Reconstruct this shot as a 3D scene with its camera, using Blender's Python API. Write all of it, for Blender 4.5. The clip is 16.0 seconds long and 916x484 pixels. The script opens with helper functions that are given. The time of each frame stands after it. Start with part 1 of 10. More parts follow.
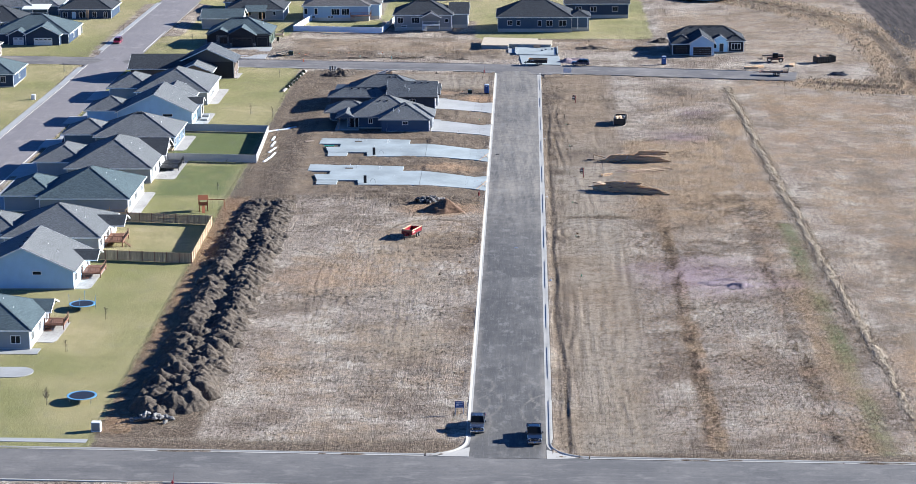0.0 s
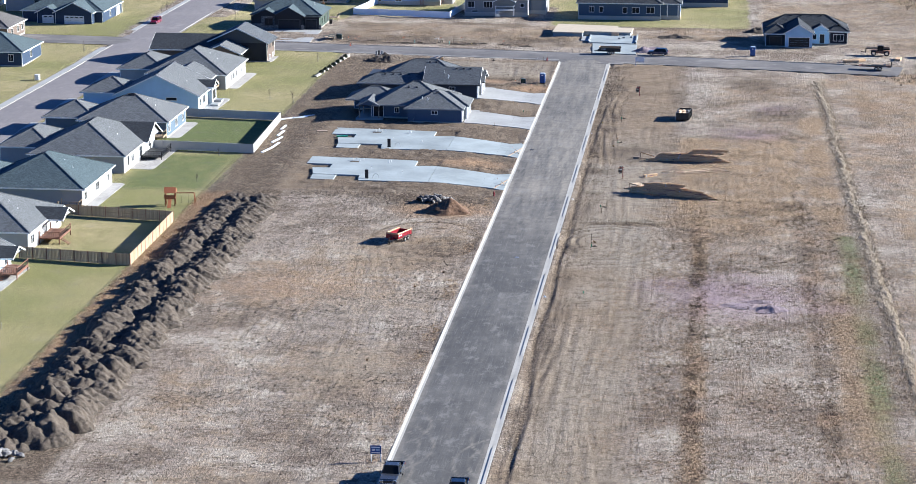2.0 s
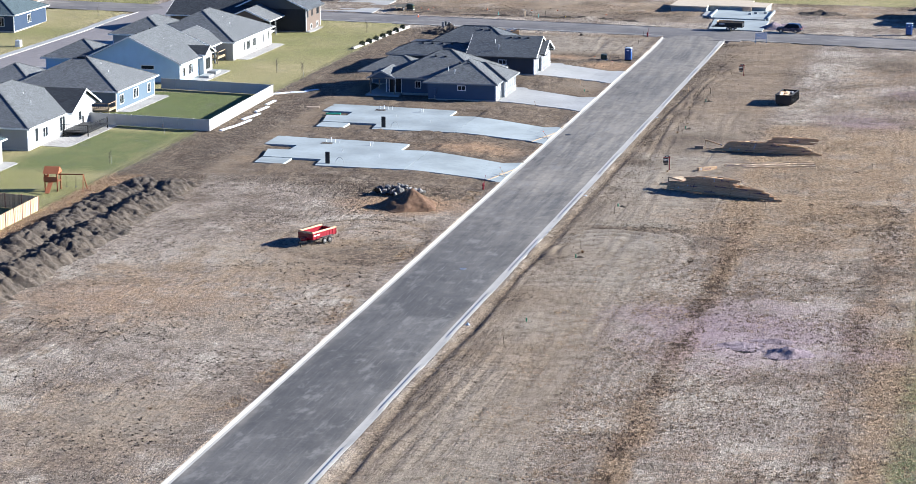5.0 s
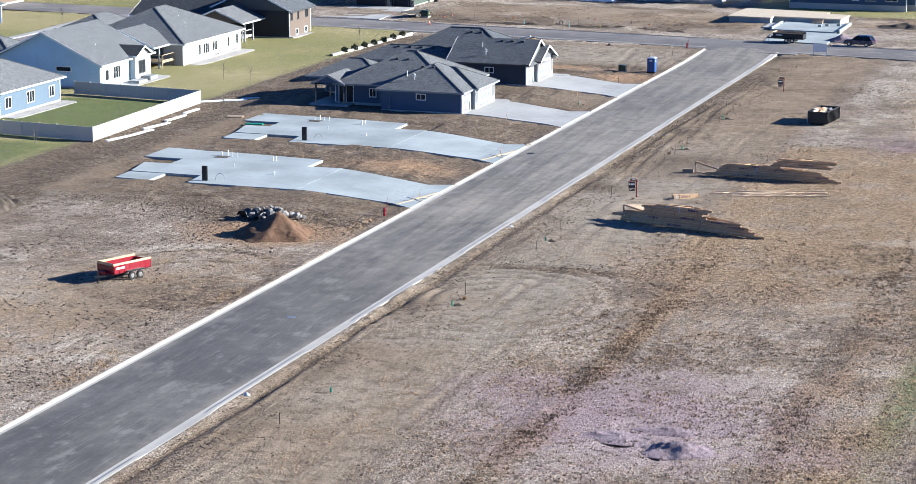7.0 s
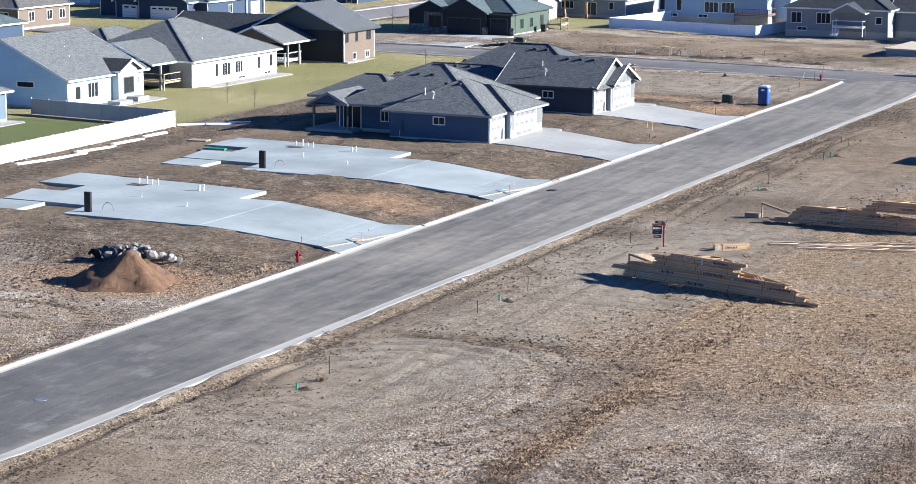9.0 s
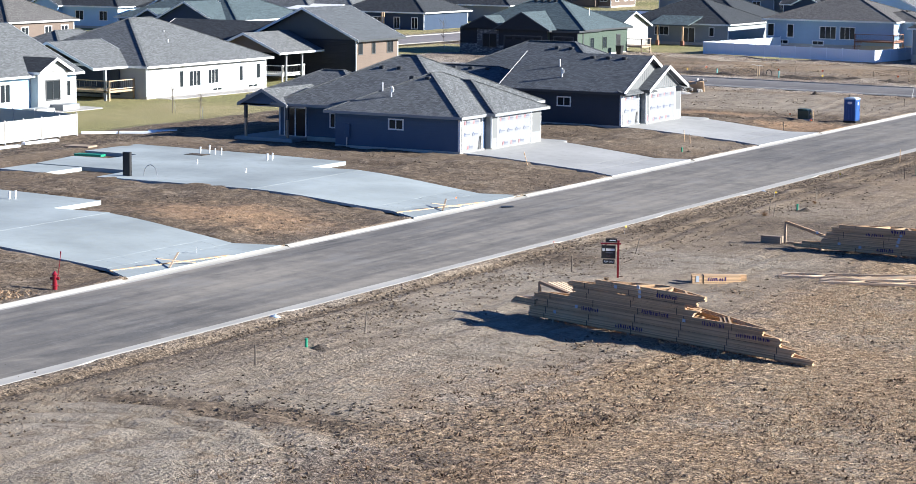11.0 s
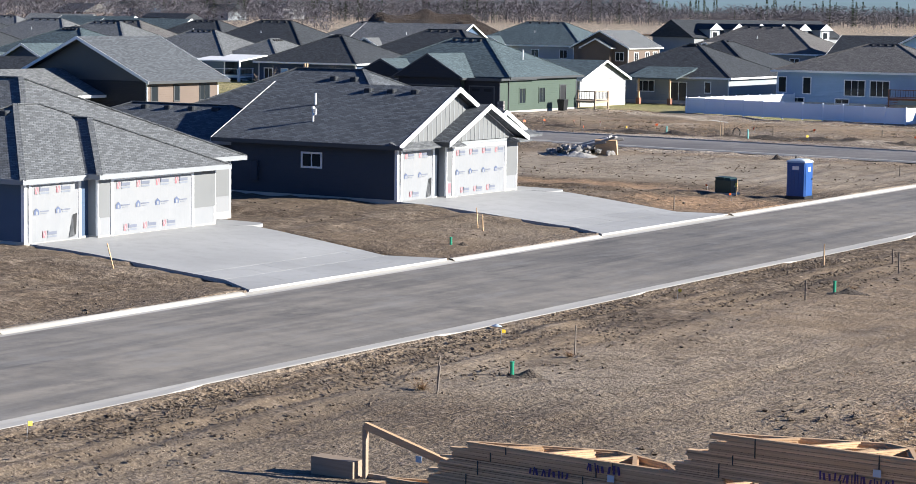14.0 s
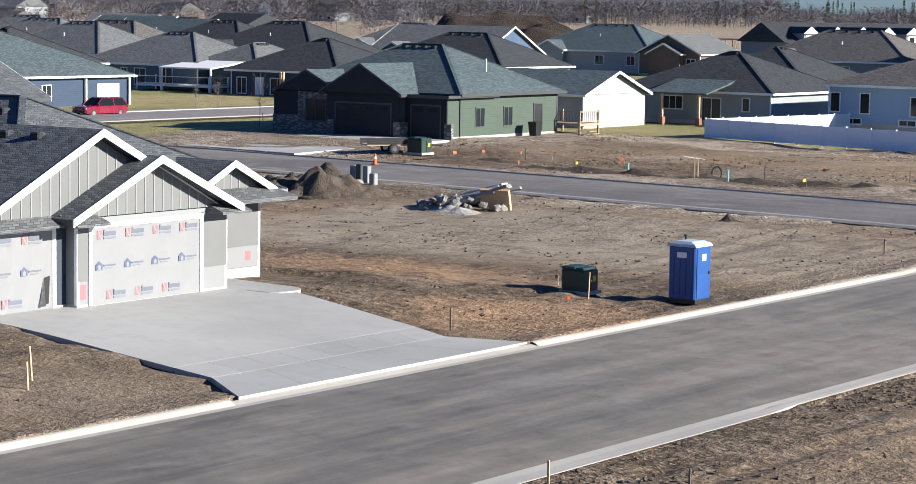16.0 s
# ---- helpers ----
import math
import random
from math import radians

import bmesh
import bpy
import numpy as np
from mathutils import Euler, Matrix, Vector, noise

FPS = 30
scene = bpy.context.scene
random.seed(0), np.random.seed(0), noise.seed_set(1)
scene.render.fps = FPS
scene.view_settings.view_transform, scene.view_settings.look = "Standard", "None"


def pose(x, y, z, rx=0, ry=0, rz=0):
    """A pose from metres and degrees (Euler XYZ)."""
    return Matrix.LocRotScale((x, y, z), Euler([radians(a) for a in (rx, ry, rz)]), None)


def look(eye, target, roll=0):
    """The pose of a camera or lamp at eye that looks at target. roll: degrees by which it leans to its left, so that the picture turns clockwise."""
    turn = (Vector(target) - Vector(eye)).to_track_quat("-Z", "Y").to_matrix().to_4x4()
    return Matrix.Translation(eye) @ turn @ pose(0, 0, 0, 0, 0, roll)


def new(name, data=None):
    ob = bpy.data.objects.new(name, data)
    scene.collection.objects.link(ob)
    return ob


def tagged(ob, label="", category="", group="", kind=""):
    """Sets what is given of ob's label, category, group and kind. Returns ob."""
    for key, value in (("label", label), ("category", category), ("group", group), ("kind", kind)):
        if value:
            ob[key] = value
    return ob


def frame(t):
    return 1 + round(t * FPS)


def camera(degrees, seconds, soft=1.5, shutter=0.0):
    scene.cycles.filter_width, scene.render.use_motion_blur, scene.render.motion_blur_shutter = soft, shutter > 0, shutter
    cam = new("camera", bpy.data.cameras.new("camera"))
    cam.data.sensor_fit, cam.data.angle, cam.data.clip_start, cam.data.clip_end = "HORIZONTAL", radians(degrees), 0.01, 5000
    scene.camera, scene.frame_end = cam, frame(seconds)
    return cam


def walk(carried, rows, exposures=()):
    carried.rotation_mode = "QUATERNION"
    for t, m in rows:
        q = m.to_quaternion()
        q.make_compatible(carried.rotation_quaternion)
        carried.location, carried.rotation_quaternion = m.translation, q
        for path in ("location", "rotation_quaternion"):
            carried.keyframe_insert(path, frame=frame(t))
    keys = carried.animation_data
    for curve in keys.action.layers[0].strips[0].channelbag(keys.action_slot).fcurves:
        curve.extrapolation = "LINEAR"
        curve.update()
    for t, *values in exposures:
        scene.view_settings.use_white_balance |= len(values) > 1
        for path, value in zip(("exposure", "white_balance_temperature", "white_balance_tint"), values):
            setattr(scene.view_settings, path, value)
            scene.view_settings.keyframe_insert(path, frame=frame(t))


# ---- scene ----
cam = camera(22.588, 16.0, 0.5)

# seconds, x, y, z, yaw to the left of +y, pitch, roll
PATH = [
    (0.0, 2.50, -384.17, 103.07, 1.771, -14.133, -0.359),
    (0.5, 9.81, -367.40, 98.37, 2.899, -14.011, -0.321),
    (1.0, 16.82, -351.32, 94.46, 4.026, -13.965, -0.274),
    (1.5, 23.91, -335.43, 90.61, 5.261, -13.908, -0.149),
    (2.0, 30.18, -319.11, 86.54, 6.493, -13.858, -0.057),
    (2.5, 35.91, -302.39, 82.02, 7.644, -13.767, -0.039),
    (3.0, 41.56, -285.49, 77.26, 8.875, -13.631, -0.103),
    (3.2, 43.13, -278.34, 75.83, 9.366, -13.633, -0.002),
    (5.3, 61.06, -206.04, 57.55, 14.609, -12.969, -0.164),
    (5.5, 62.63, -198.61, 56.09, 15.117, -12.877, -0.109),
    (6.0, 65.40, -180.88, 52.28, 16.186, -12.616, -0.020),
    (6.5, 68.49, -163.62, 48.26, 17.343, -12.273, 0.005),
    (7.0, 70.67, -146.59, 44.19, 18.474, -11.849, 0.094),
    (7.5, 72.06, -129.71, 40.05, 19.857, -11.377, 0.151),
    (8.0, 72.49, -112.46, 36.30, 21.444, -10.916, 0.232),
    (8.2, 72.31, -105.38, 34.93, 22.125, -10.680, 0.271),
    (10.3, 65.21, -40.14, 20.97, 27.793, -8.583, 0.413),
    (10.5, 64.42, -34.83, 19.92, 28.202, -8.380, 0.396),
    (11.0, 62.30, -21.84, 17.30, 29.169, -7.866, 0.514),
    (11.5, 60.10, -9.06, 14.95, 30.058, -7.365, 0.535),
    (12.0, 57.63, 3.87, 13.00, 30.812, -6.887, 0.602),
    (12.5, 54.93, 16.56, 11.29, 31.584, -6.416, 0.692),
    (13.0, 51.92, 28.67, 10.41, 32.141, -5.893, 0.741),
    (13.5, 48.63, 41.71, 10.47, 32.121, -5.850, 0.687),
    (14.0, 45.50, 54.96, 10.51, 32.133, -5.795, 0.692),
    (14.5, 42.69, 67.84, 10.55, 32.136, -5.779, 0.663),
    (15.0, 40.00, 80.42, 10.56, 32.115, -5.777, 0.735),
    (15.5, 37.39, 92.69, 10.58, 33.303, -5.811, 0.866),
    (16.0, 34.47, 103.82, 10.50, 36.023, -5.805, 0.889),
]


def cam_pose(x, y, z, yaw, pitch, roll):
    a, b = radians(yaw), radians(pitch)
    ahead = Vector((-math.sin(a) * math.cos(b), math.cos(a) * math.cos(b), math.sin(b)))
    return look((x, y, z), Vector((x, y, z)) + ahead * 50, roll)


walk(cam, [(t, cam_pose(*p)) for t, *p in PATH],
     exposures=((0.0, 1.52, 5950, 10), (7.5, 1.56, 6050, 10), (11.0, 1.48, 6220, 10), (13.0, 1.31, 6390, 11), (15.0, 1.26, 6480, 11), (16.0, 1.17, 6580, 11)))

# ---- world, sun, exposure ----
SUN_AZ, SUN_EL = radians(17.0), radians(20.0)   # azimuth from +x towards +y
world = bpy.data.worlds.new("sky")
scene.world = world
world.use_nodes = True
wn = world.node_tree.nodes
sky = wn.new("ShaderNodeTexSky")
sky.sky_type = "NISHITA"
sky.sun_disc = False
sky.sun_elevation = SUN_EL
sky.sun_rotation = radians(90) - SUN_AZ
sky.air_density, sky.dust_density, sky.ozone_density = 1.0, 0.0, 10.0
wn["Background"].inputs["Strength"].default_value = 0.043
tint = wn.new("ShaderNodeMix")
tint.data_type, tint.blend_type = "RGBA", "MULTIPLY"
tint.inputs["Factor"].default_value = 1.0   # clear, dry winter air
for a in tint.inputs:
    if a.type == "RGBA" and a.name == "A":
        world.node_tree.links.new(sky.outputs["Color"], a)
    if a.type == "RGBA" and a.name == "B":
        a.default_value = (0.9, 0.98, 1.12, 1.0)
world.node_tree.links.new([o for o in tint.outputs if o.type == "RGBA"][0], wn["Background"].inputs["Color"])

sun = new("sun", bpy.data.lights.new("sun", "SUN"))
sun.data.energy, sun.data.angle, sun.data.color = 5.0, radians(0.5), (1.0, 0.955, 0.85)
to_sun = Vector((math.cos(SUN_AZ) * math.cos(SUN_EL), math.sin(SUN_AZ) * math.cos(SUN_EL), math.sin(SUN_EL)))
sun.matrix_world = look(to_sun * 100, (0, 0, 0))


# ---- materials ----
def nodes_of(name):
    m = bpy.data.materials.new(name)
    m.use_nodes = True
    nt = m.node_tree
    return m, nt, nt.nodes["Principled BSDF"]


def nz(nt, scale, detail=4.0, rough=0.55, vec=None):
    n = nt.nodes.new("ShaderNodeTexNoise")
    n.inputs["Scale"].default_value, n.inputs["Detail"].default_value, n.inputs["Roughness"].default_value = scale, detail, rough
    if vec is not None:
        nt.links.new(vec, n.inputs["Vector"])
    return n.outputs["Fac"]


def position(nt, scale=(1, 1, 1)):
    g = nt.nodes.new("ShaderNodeNewGeometry")
    m = nt.nodes.new("ShaderNodeMapping")
    m.inputs["Scale"].default_value = scale
    nt.links.new(g.outputs["Position"], m.inputs["Vector"])
    return m.outputs["Vector"]


def local(nt, scale=(1, 1, 1)):
    g = nt.nodes.new("ShaderNodeTexCoord")
    m = nt.nodes.new("ShaderNodeMapping")
    m.inputs["Scale"].default_value = scale
    nt.links.new(g.outputs["Object"], m.inputs["Vector"])
    return m.outputs["Vector"]


def ramp(nt, fac, *stops):
    r = nt.nodes.new("ShaderNodeValToRGB")
    e = r.color_ramp.elements
    while len(e) < len(stops):
        e.new(0.5)
    for el, (p, c) in zip(e, stops):
        el.position = p
        el.color = (c, c, c, 1) if isinstance(c, (int, float)) else (*c, 1)
    nt.links.new(fac, r.inputs["Fac"])
    return r.outputs["Color"]


def mixc(nt, fac, a, b, mode="MIX"):
    m = nt.nodes.new("ShaderNodeMix")
    m.data_type, m.blend_type = "RGBA", mode
    for sock, v in ((m.inputs[0], fac), (m.inputs[6], a), (m.inputs[7], b)):
        if isinstance(v, bpy.types.NodeSocket):
            nt.links.new(v, sock)
        else:
            sock.default_value = v if isinstance(v, (int, float)) else (*v, 1)
    return m.outputs[2]


def arith(nt, op, a, b=0.0):
    m = nt.nodes.new("ShaderNodeMath")
    m.operation = op
    for sock, v in ((m.inputs[0], a), (m.inputs[1], b)):
        if isinstance(v, bpy.types.NodeSocket):
            nt.links.new(v, sock)
        else:
            sock.default_value = v
    return m.outputs[0]


def bump(nt, bsdf, height, strength, dist):
    b = nt.nodes.new("ShaderNodeBump")
    b.inputs["Strength"].default_value, b.inputs["Distance"].default_value = strength, dist
    nt.links.new(height, b.inputs["Height"])
    nt.links.new(b.outputs["Normal"], bsdf.inputs["Normal"])


def attr(nt, name):
    a = nt.nodes.new("ShaderNodeAttribute")
    a.attribute_name = name
    return a.outputs["Fac"]


def mul(c, k):
    return tuple(min(1.0, v * k) for v in c)


def rand_info(nt):
    return nt.nodes.new("ShaderNodeObjectInfo").outputs["Random"]


def plain(name, color, rough=0.6, metal=0.0, var=0.25, scale=1.3, fine=30.0, relief=0.15, spread=0.0, coat=0.0):
    """A surface with stains at one scale, grain at another, and fine relief."""
    m, nt, p = nodes_of(name)
    v = local(nt)
    big, small = nz(nt, scale, 5, vec=v), nz(nt, fine, 3, vec=v)
    c = mixc(nt, big, mul(color, 1 - var), mul(color, 1 + var))
    c = mixc(nt, arith(nt, "MULTIPLY", small, var * 0.8), c, mul(color, 0.55))
    if spread:
        c = mixc(nt, rand_info(nt), c, mul(color, 1 - spread))
    nt.links.new(c, p.inputs["Base Color"])
    nt.links.new(ramp(nt, big, (0.3, max(0.02, rough - 0.08)), (0.7, min(1, rough + 0.08))), p.inputs["Roughness"])
    p.inputs["Metallic"].default_value = metal
    p.inputs["Coat Weight"].default_value = coat
    bump(nt, p, small, relief, 0.01)
    return m


def shingles(name, color, var=0.5):
    """Laminated roof shingles: courses along the slope, tabs of mixed tone."""
    m, nt, p = nodes_of(name)
    g = nt.nodes.new("ShaderNodeNewGeometry")
    s = nt.nodes.new("ShaderNodeSeparateXYZ")
    nt.links.new(g.outputs["Position"], s.inputs[0])
    cx = nt.nodes.new("ShaderNodeCombineXYZ")
    nt.links.new(arith(nt, "ADD", s.outputs["X"], s.outputs["Y"]), cx.inputs["X"])
    nt.links.new(arith(nt, "MULTIPLY", s.outputs["Z"], 2.4), cx.inputs["Y"])
    b = nt.nodes.new("ShaderNodeTexBrick")
    b.inputs["Scale"].default_value = 1.0
    b.inputs["Brick Width"].default_value, b.inputs["Row Height"].default_value = 0.3, 0.145
    b.inputs["Mortar Size"].default_value, b.inputs["Mortar Smooth"].default_value = 0.02, 0.6
    b.inputs["Color1"].default_value, b.inputs["Color2"].default_value = (*mul(color, 1 - var), 1), (*mul(color, 1 + var), 1)
    b.inputs["Mortar"].default_value = (*mul(color, 0.3), 1)
    nt.links.new(cx.outputs[0], b.inputs["Vector"])
    big = nz(nt, 0.35, 4, vec=position(nt))
    gran = nz(nt, 45, 2, vec=position(nt))
    c = mixc(nt, arith(nt, "MULTIPLY", big, 0.45), b.outputs["Color"], mul(color, 1.35))
    c = mixc(nt, arith(nt, "MULTIPLY", gran, 0.5), c, mul(color, 0.6))
    nt.links.new(c, p.inputs["Base Color"])
    p.inputs["Roughness"].default_value = 0.9
    p.inputs["Specular IOR Level"].default_value = 0.2
    bump(nt, p, arith(nt, "SUBTRACT", arith(nt, "MULTIPLY", gran, 0.25), b.outputs["Fac"]), 0.55, 0.02)
    return m


def siding(name, color, lap=0.18, rough=0.6):
    """Lap siding: boards with a shadow line under each."""
    m, nt, p = nodes_of(name)
    g = nt.nodes.new("ShaderNodeNewGeometry")
    s = nt.nodes.new("ShaderNodeSeparateXYZ")
    nt.links.new(g.outputs["Position"], s.inputs[0])
    f = arith(nt, "FRACT", arith(nt, "MULTIPLY", s.outputs["Z"], 1 / lap))
    big = nz(nt, 0.6, 4, vec=position(nt))
    grain = nz(nt, 9, 4, vec=position(nt, (1, 1, 9)))
    c = mixc(nt, big, mul(color, 0.86), mul(color, 1.12))
    c = mixc(nt, arith(nt, "MULTIPLY", grain, 0.22), c, mul(color, 0.6))
    nt.links.new(c, p.inputs["Base Color"])
    p.inputs["Roughness"].default_value = rough
    p.inputs["Specular IOR Level"].default_value = 0.25
    bump(nt, p, arith(nt, "SUBTRACT", 1.0, f), 0.5, 0.02)
    return m


def concrete(name, color, deep=0.84):
    m, nt, p = nodes_of(name)
    v = position(nt)
    big, mid, fine = nz(nt, 0.16, 5, vec=v), nz(nt, 1.4, 6, 0.65, vec=v), nz(nt, 60, 2, vec=v)
    broom = nz(nt, 2.0, 3, vec=position(nt, (0.3, 30, 1)))
    c = mixc(nt, ramp(nt, big, (0.35, 0.0), (0.65, 1.0)), mul(color, deep), mul(color, 1.1))
    c = mixc(nt, ramp(nt, mid, (0.52, 0.0), (0.75, 0.6)), c, mul(color, 0.72))
    c = mixc(nt, arith(nt, "MULTIPLY", fine, 0.25), c, mul(color, 0.6))
    c = mixc(nt, arith(nt, "MULTIPLY", rand_info(nt), 0.25), c, mul(color, 1.15))
    nt.links.new(c, p.inputs["Base Color"])
    nt.links.new(ramp(nt, mid, (0.3, 0.62), (0.7, 0.88)), p.inputs["Roughness"])
    bump(nt, p, arith(nt, "ADD", fine, broom), 0.12, 0.006)
    return m


def asphalt(name, color, dusty, along=True, dust=0.5):
    """Rolled asphalt with tracks of dried mud along the lane and dust in patches."""
    m, nt, p = nodes_of(name)
    v = position(nt)
    streak = nz(nt, 1.0, 6, 0.6, vec=position(nt, (1.3, 0.06, 1) if along else (0.06, 1.3, 1)))
    thin = nz(nt, 1.0, 5, 0.65, vec=position(nt, (5.0, 0.22, 1) if along else (0.22, 5.0, 1)))
    patch, fine = nz(nt, 0.07, 5, 0.6, vec=v), nz(nt, 55, 3, vec=v)
    smear, mid = nz(nt, 0.55, 7, 0.7, vec=v), nz(nt, 5.0, 5, 0.7, vec=v)
    c = mixc(nt, fine, mul(color, 0.7), mul(color, 1.35))
    c = mixc(nt, arith(nt, "MULTIPLY", ramp(nt, streak, (0.46, 0.0), (0.7, 1.0)), dust * 0.5), c, dusty)
    c = mixc(nt, arith(nt, "MULTIPLY", ramp(nt, patch, (0.42, 0.0), (0.62, 1.0)), dust), c, dusty)
    c = mixc(nt, arith(nt, "MULTIPLY", ramp(nt, smear, (0.56, 0.0), (0.72, 1.0)), dust * 0.9), c, mul(dusty, 1.2))
    c = mixc(nt, arith(nt, "MULTIPLY", ramp(nt, smear, (0.3, 1.0), (0.42, 0.0)), 0.6), c, mul(color, 0.75))
    c = mixc(nt, ramp(nt, thin, (0.56, 0.0), (0.7, 0.5)), c, mul(dusty, 1.15))
    c = mixc(nt, ramp(nt, thin, (0.32, 0.45), (0.42, 0.0)), c, mul(color, 0.7))
    c = mixc(nt, 1.0, c, ramp(nt, mid, (0.3, 0.8), (0.7, 1.2)), "MULTIPLY")
    lane = arith(nt, "MULTIPLY", attr(nt, "mud"), ramp(nt, smear, (0.25, 0.35), (0.6, 1.0)))
    c = mixc(nt, lane, c, (dusty[0] * 1.55, dusty[1] * 1.45, dusty[2] * 1.3))
    scuff = nz(nt, 1.0, 6, 0.7, vec=position(nt, (0.42, 0.2, 1) if along else (0.2, 0.42, 1)))
    c = mixc(nt, ramp(nt, scuff, (0.54, 0.0), (0.64, 0.5)), c, mul(dusty, 1.25))
    c = mixc(nt, ramp(nt, scuff, (0.34, 0.4), (0.43, 0.0)), c, mul(color, 0.85))
    nt.links.new(c, p.inputs["Base Color"])
    p.inputs["Roughness"].default_value = 0.85
    bump(nt, p, arith(nt, "ADD", fine, mid), 0.3, 0.012)
    return m


def earth(name, lo, hi, grit=14.0, relief=0.9, depth=0.2):
    m, nt, p = nodes_of(name)
    v = position(nt)
    big, mid, fine = nz(nt, 0.25, 5, vec=v), nz(nt, 2.2, 7, 0.65, vec=v), nz(nt, grit, 4, 0.6, vec=v)
    c = mixc(nt, ramp(nt, mid, (0.3, 0.0), (0.7, 1.0)), lo, hi)
    c = mixc(nt, ramp(nt, big, (0.4, 0.0), (0.7, 0.6)), c, mul(hi, 1.15))
    c = mixc(nt, ramp(nt, fine, (0.5, 0.0), (0.75, 0.7)), c, mul(lo, 0.7))
    nt.links.new(c, p.inputs["Base Color"])
    p.inputs["Roughness"].default_value = 0.95
    bump(nt, p, arith(nt, "ADD", mid, arith(nt, "MULTIPLY", fine, 0.5)), relief, depth)
    return m


def ground_material():
    """Graded lots and lawns: bare soil with stubble, dug soil, dry grass, green grass, ploughed land and purple stone by masks."""
    m, nt, p = nodes_of("ground")
    v = position(nt)
    n1, n2 = nz(nt, 0.035, 6, 0.6, vec=v), nz(nt, 0.28, 6, 0.62, vec=v)
    n3, n4 = nz(nt, 2.1, 6, 0.68, vec=v), nz(nt, 8.0, 3, 0.6, vec=v)
    rake = nz(nt, 1.0, 5, 0.6, vec=position(nt, (2.6, 0.14, 1)))
    rows = nz(nt, 1.0, 5, 0.65, vec=position(nt, (0.35, 5.5, 1)))
    n5 = nz(nt, 26.0, 3, 0.6, vec=v)
    cross = nz(nt, 1.0, 5, 0.6, vec=position(nt, (0.12, 1.7, 1)))
    n6 = nz(nt, 4.4, 4, 0.6, vec=v)
    mottle = mixc(nt, 1.0, ramp(nt, n3, (0.36, 0.68), (0.5, 1.0), (0.64, 1.3)), ramp(nt, n6, (0.38, 0.62), (0.5, 1.0), (0.62, 1.38)), "MULTIPLY")
    grain = mixc(nt, 1.0, ramp(nt, n4, (0.36, 0.3), (0.47, 0.95), (0.53, 1.05), (0.64, 1.6)), ramp(nt, n5, (0.36, 0.5), (0.64, 1.42)), "MULTIPLY")
    # bare, compacted soil, streaked by blades and tracks
    patch = nz(nt, 0.75, 6, 0.7, vec=v)
    soil = mixc(nt, ramp(nt, n2, (0.36, 0.0), (0.64, 1.0)), (0.205, 0.166, 0.132), (0.365, 0.305, 0.255))
    soil = mixc(nt, ramp(nt, n1, (0.46, 0.0), (0.58, 0.7)), soil, (0.385, 0.328, 0.278))
    soil = mixc(nt, ramp(nt, n1, (0.36, 0.6), (0.46, 0.0)), soil, (0.18, 0.14, 0.108))
    soil = mixc(nt, ramp(nt, rake, (0.52, 0.0), (0.66, 0.28)), soil, (0.16, 0.122, 0.094))
    soil = mixc(nt, ramp(nt, rake, (0.3, 0.3), (0.42, 0.0)), soil, (0.41, 0.35, 0.295))
    wide = nz(nt, 0.085, 6, 0.68, vec=v)
    soil = mixc(nt, ramp(nt, wide, (0.52, 0.0), (0.58, 0.85)), soil, (0.45, 0.395, 0.33))
    soil = mixc(nt, ramp(nt, wide, (0.4, 0.85), (0.47, 0.0)), soil, (0.16, 0.12, 0.092))
    turn = nt.nodes.new("ShaderNodeTexWave")
    turn.inputs["Scale"].default_value, turn.inputs["Distortion"].default_value = 0.26, 26.0
    turn.inputs["Detail"].default_value, turn.inputs["Detail Scale"].default_value, turn.inputs["Detail Roughness"].default_value = 2.0, 0.22, 0.45
    nt.links.new(v, turn.inputs["Vector"])
    tread = arith(nt, "MULTIPLY", ramp(nt, turn.outputs["Fac"], (0.74, 0.0), (0.95, 0.45)), ramp(nt, nz(nt, 0.055, 3, vec=position(nt, (1, 1, 1))), (0.46, 0.0), (0.56, 1.0)))
    soil = mixc(nt, tread, soil, (0.12, 0.09, 0.07))
    soil = mixc(nt, ramp(nt, cross, (0.55, 0.0), (0.68, 0.55)), soil, (0.41, 0.345, 0.29))
    soil = mixc(nt, ramp(nt, patch, (0.54, 0.0), (0.62, 0.8)), soil, (0.115, 0.084, 0.062))
    soil = mixc(nt, ramp(nt, n6, (0.56, 0.0), (0.64, 0.75)), soil, (0.095, 0.07, 0.052))
    # soil turned over not long ago
    dug = mixc(nt, ramp(nt, n3, (0.35, 0.0), (0.65, 1.0)), (0.065, 0.047, 0.033), (0.19, 0.143, 0.103))
    dug = mixc(nt, ramp(nt, n2, (0.5, 0.0), (0.7, 0.6)), dug, (0.225, 0.178, 0.136))
    dug = mixc(nt, ramp(nt, rows, (0.5, 0.0), (0.66, 0.6)), dug, (0.06, 0.045, 0.033))
    # dry grass and stubble
    dry = mixc(nt, ramp(nt, n3, (0.35, 0.0), (0.65, 1.0)), (0.165, 0.108, 0.068), (0.39, 0.29, 0.19))
    dry = mixc(nt, ramp(nt, n2, (0.45, 0.0), (0.65, 0.6)), dry, (0.29, 0.185, 0.10))
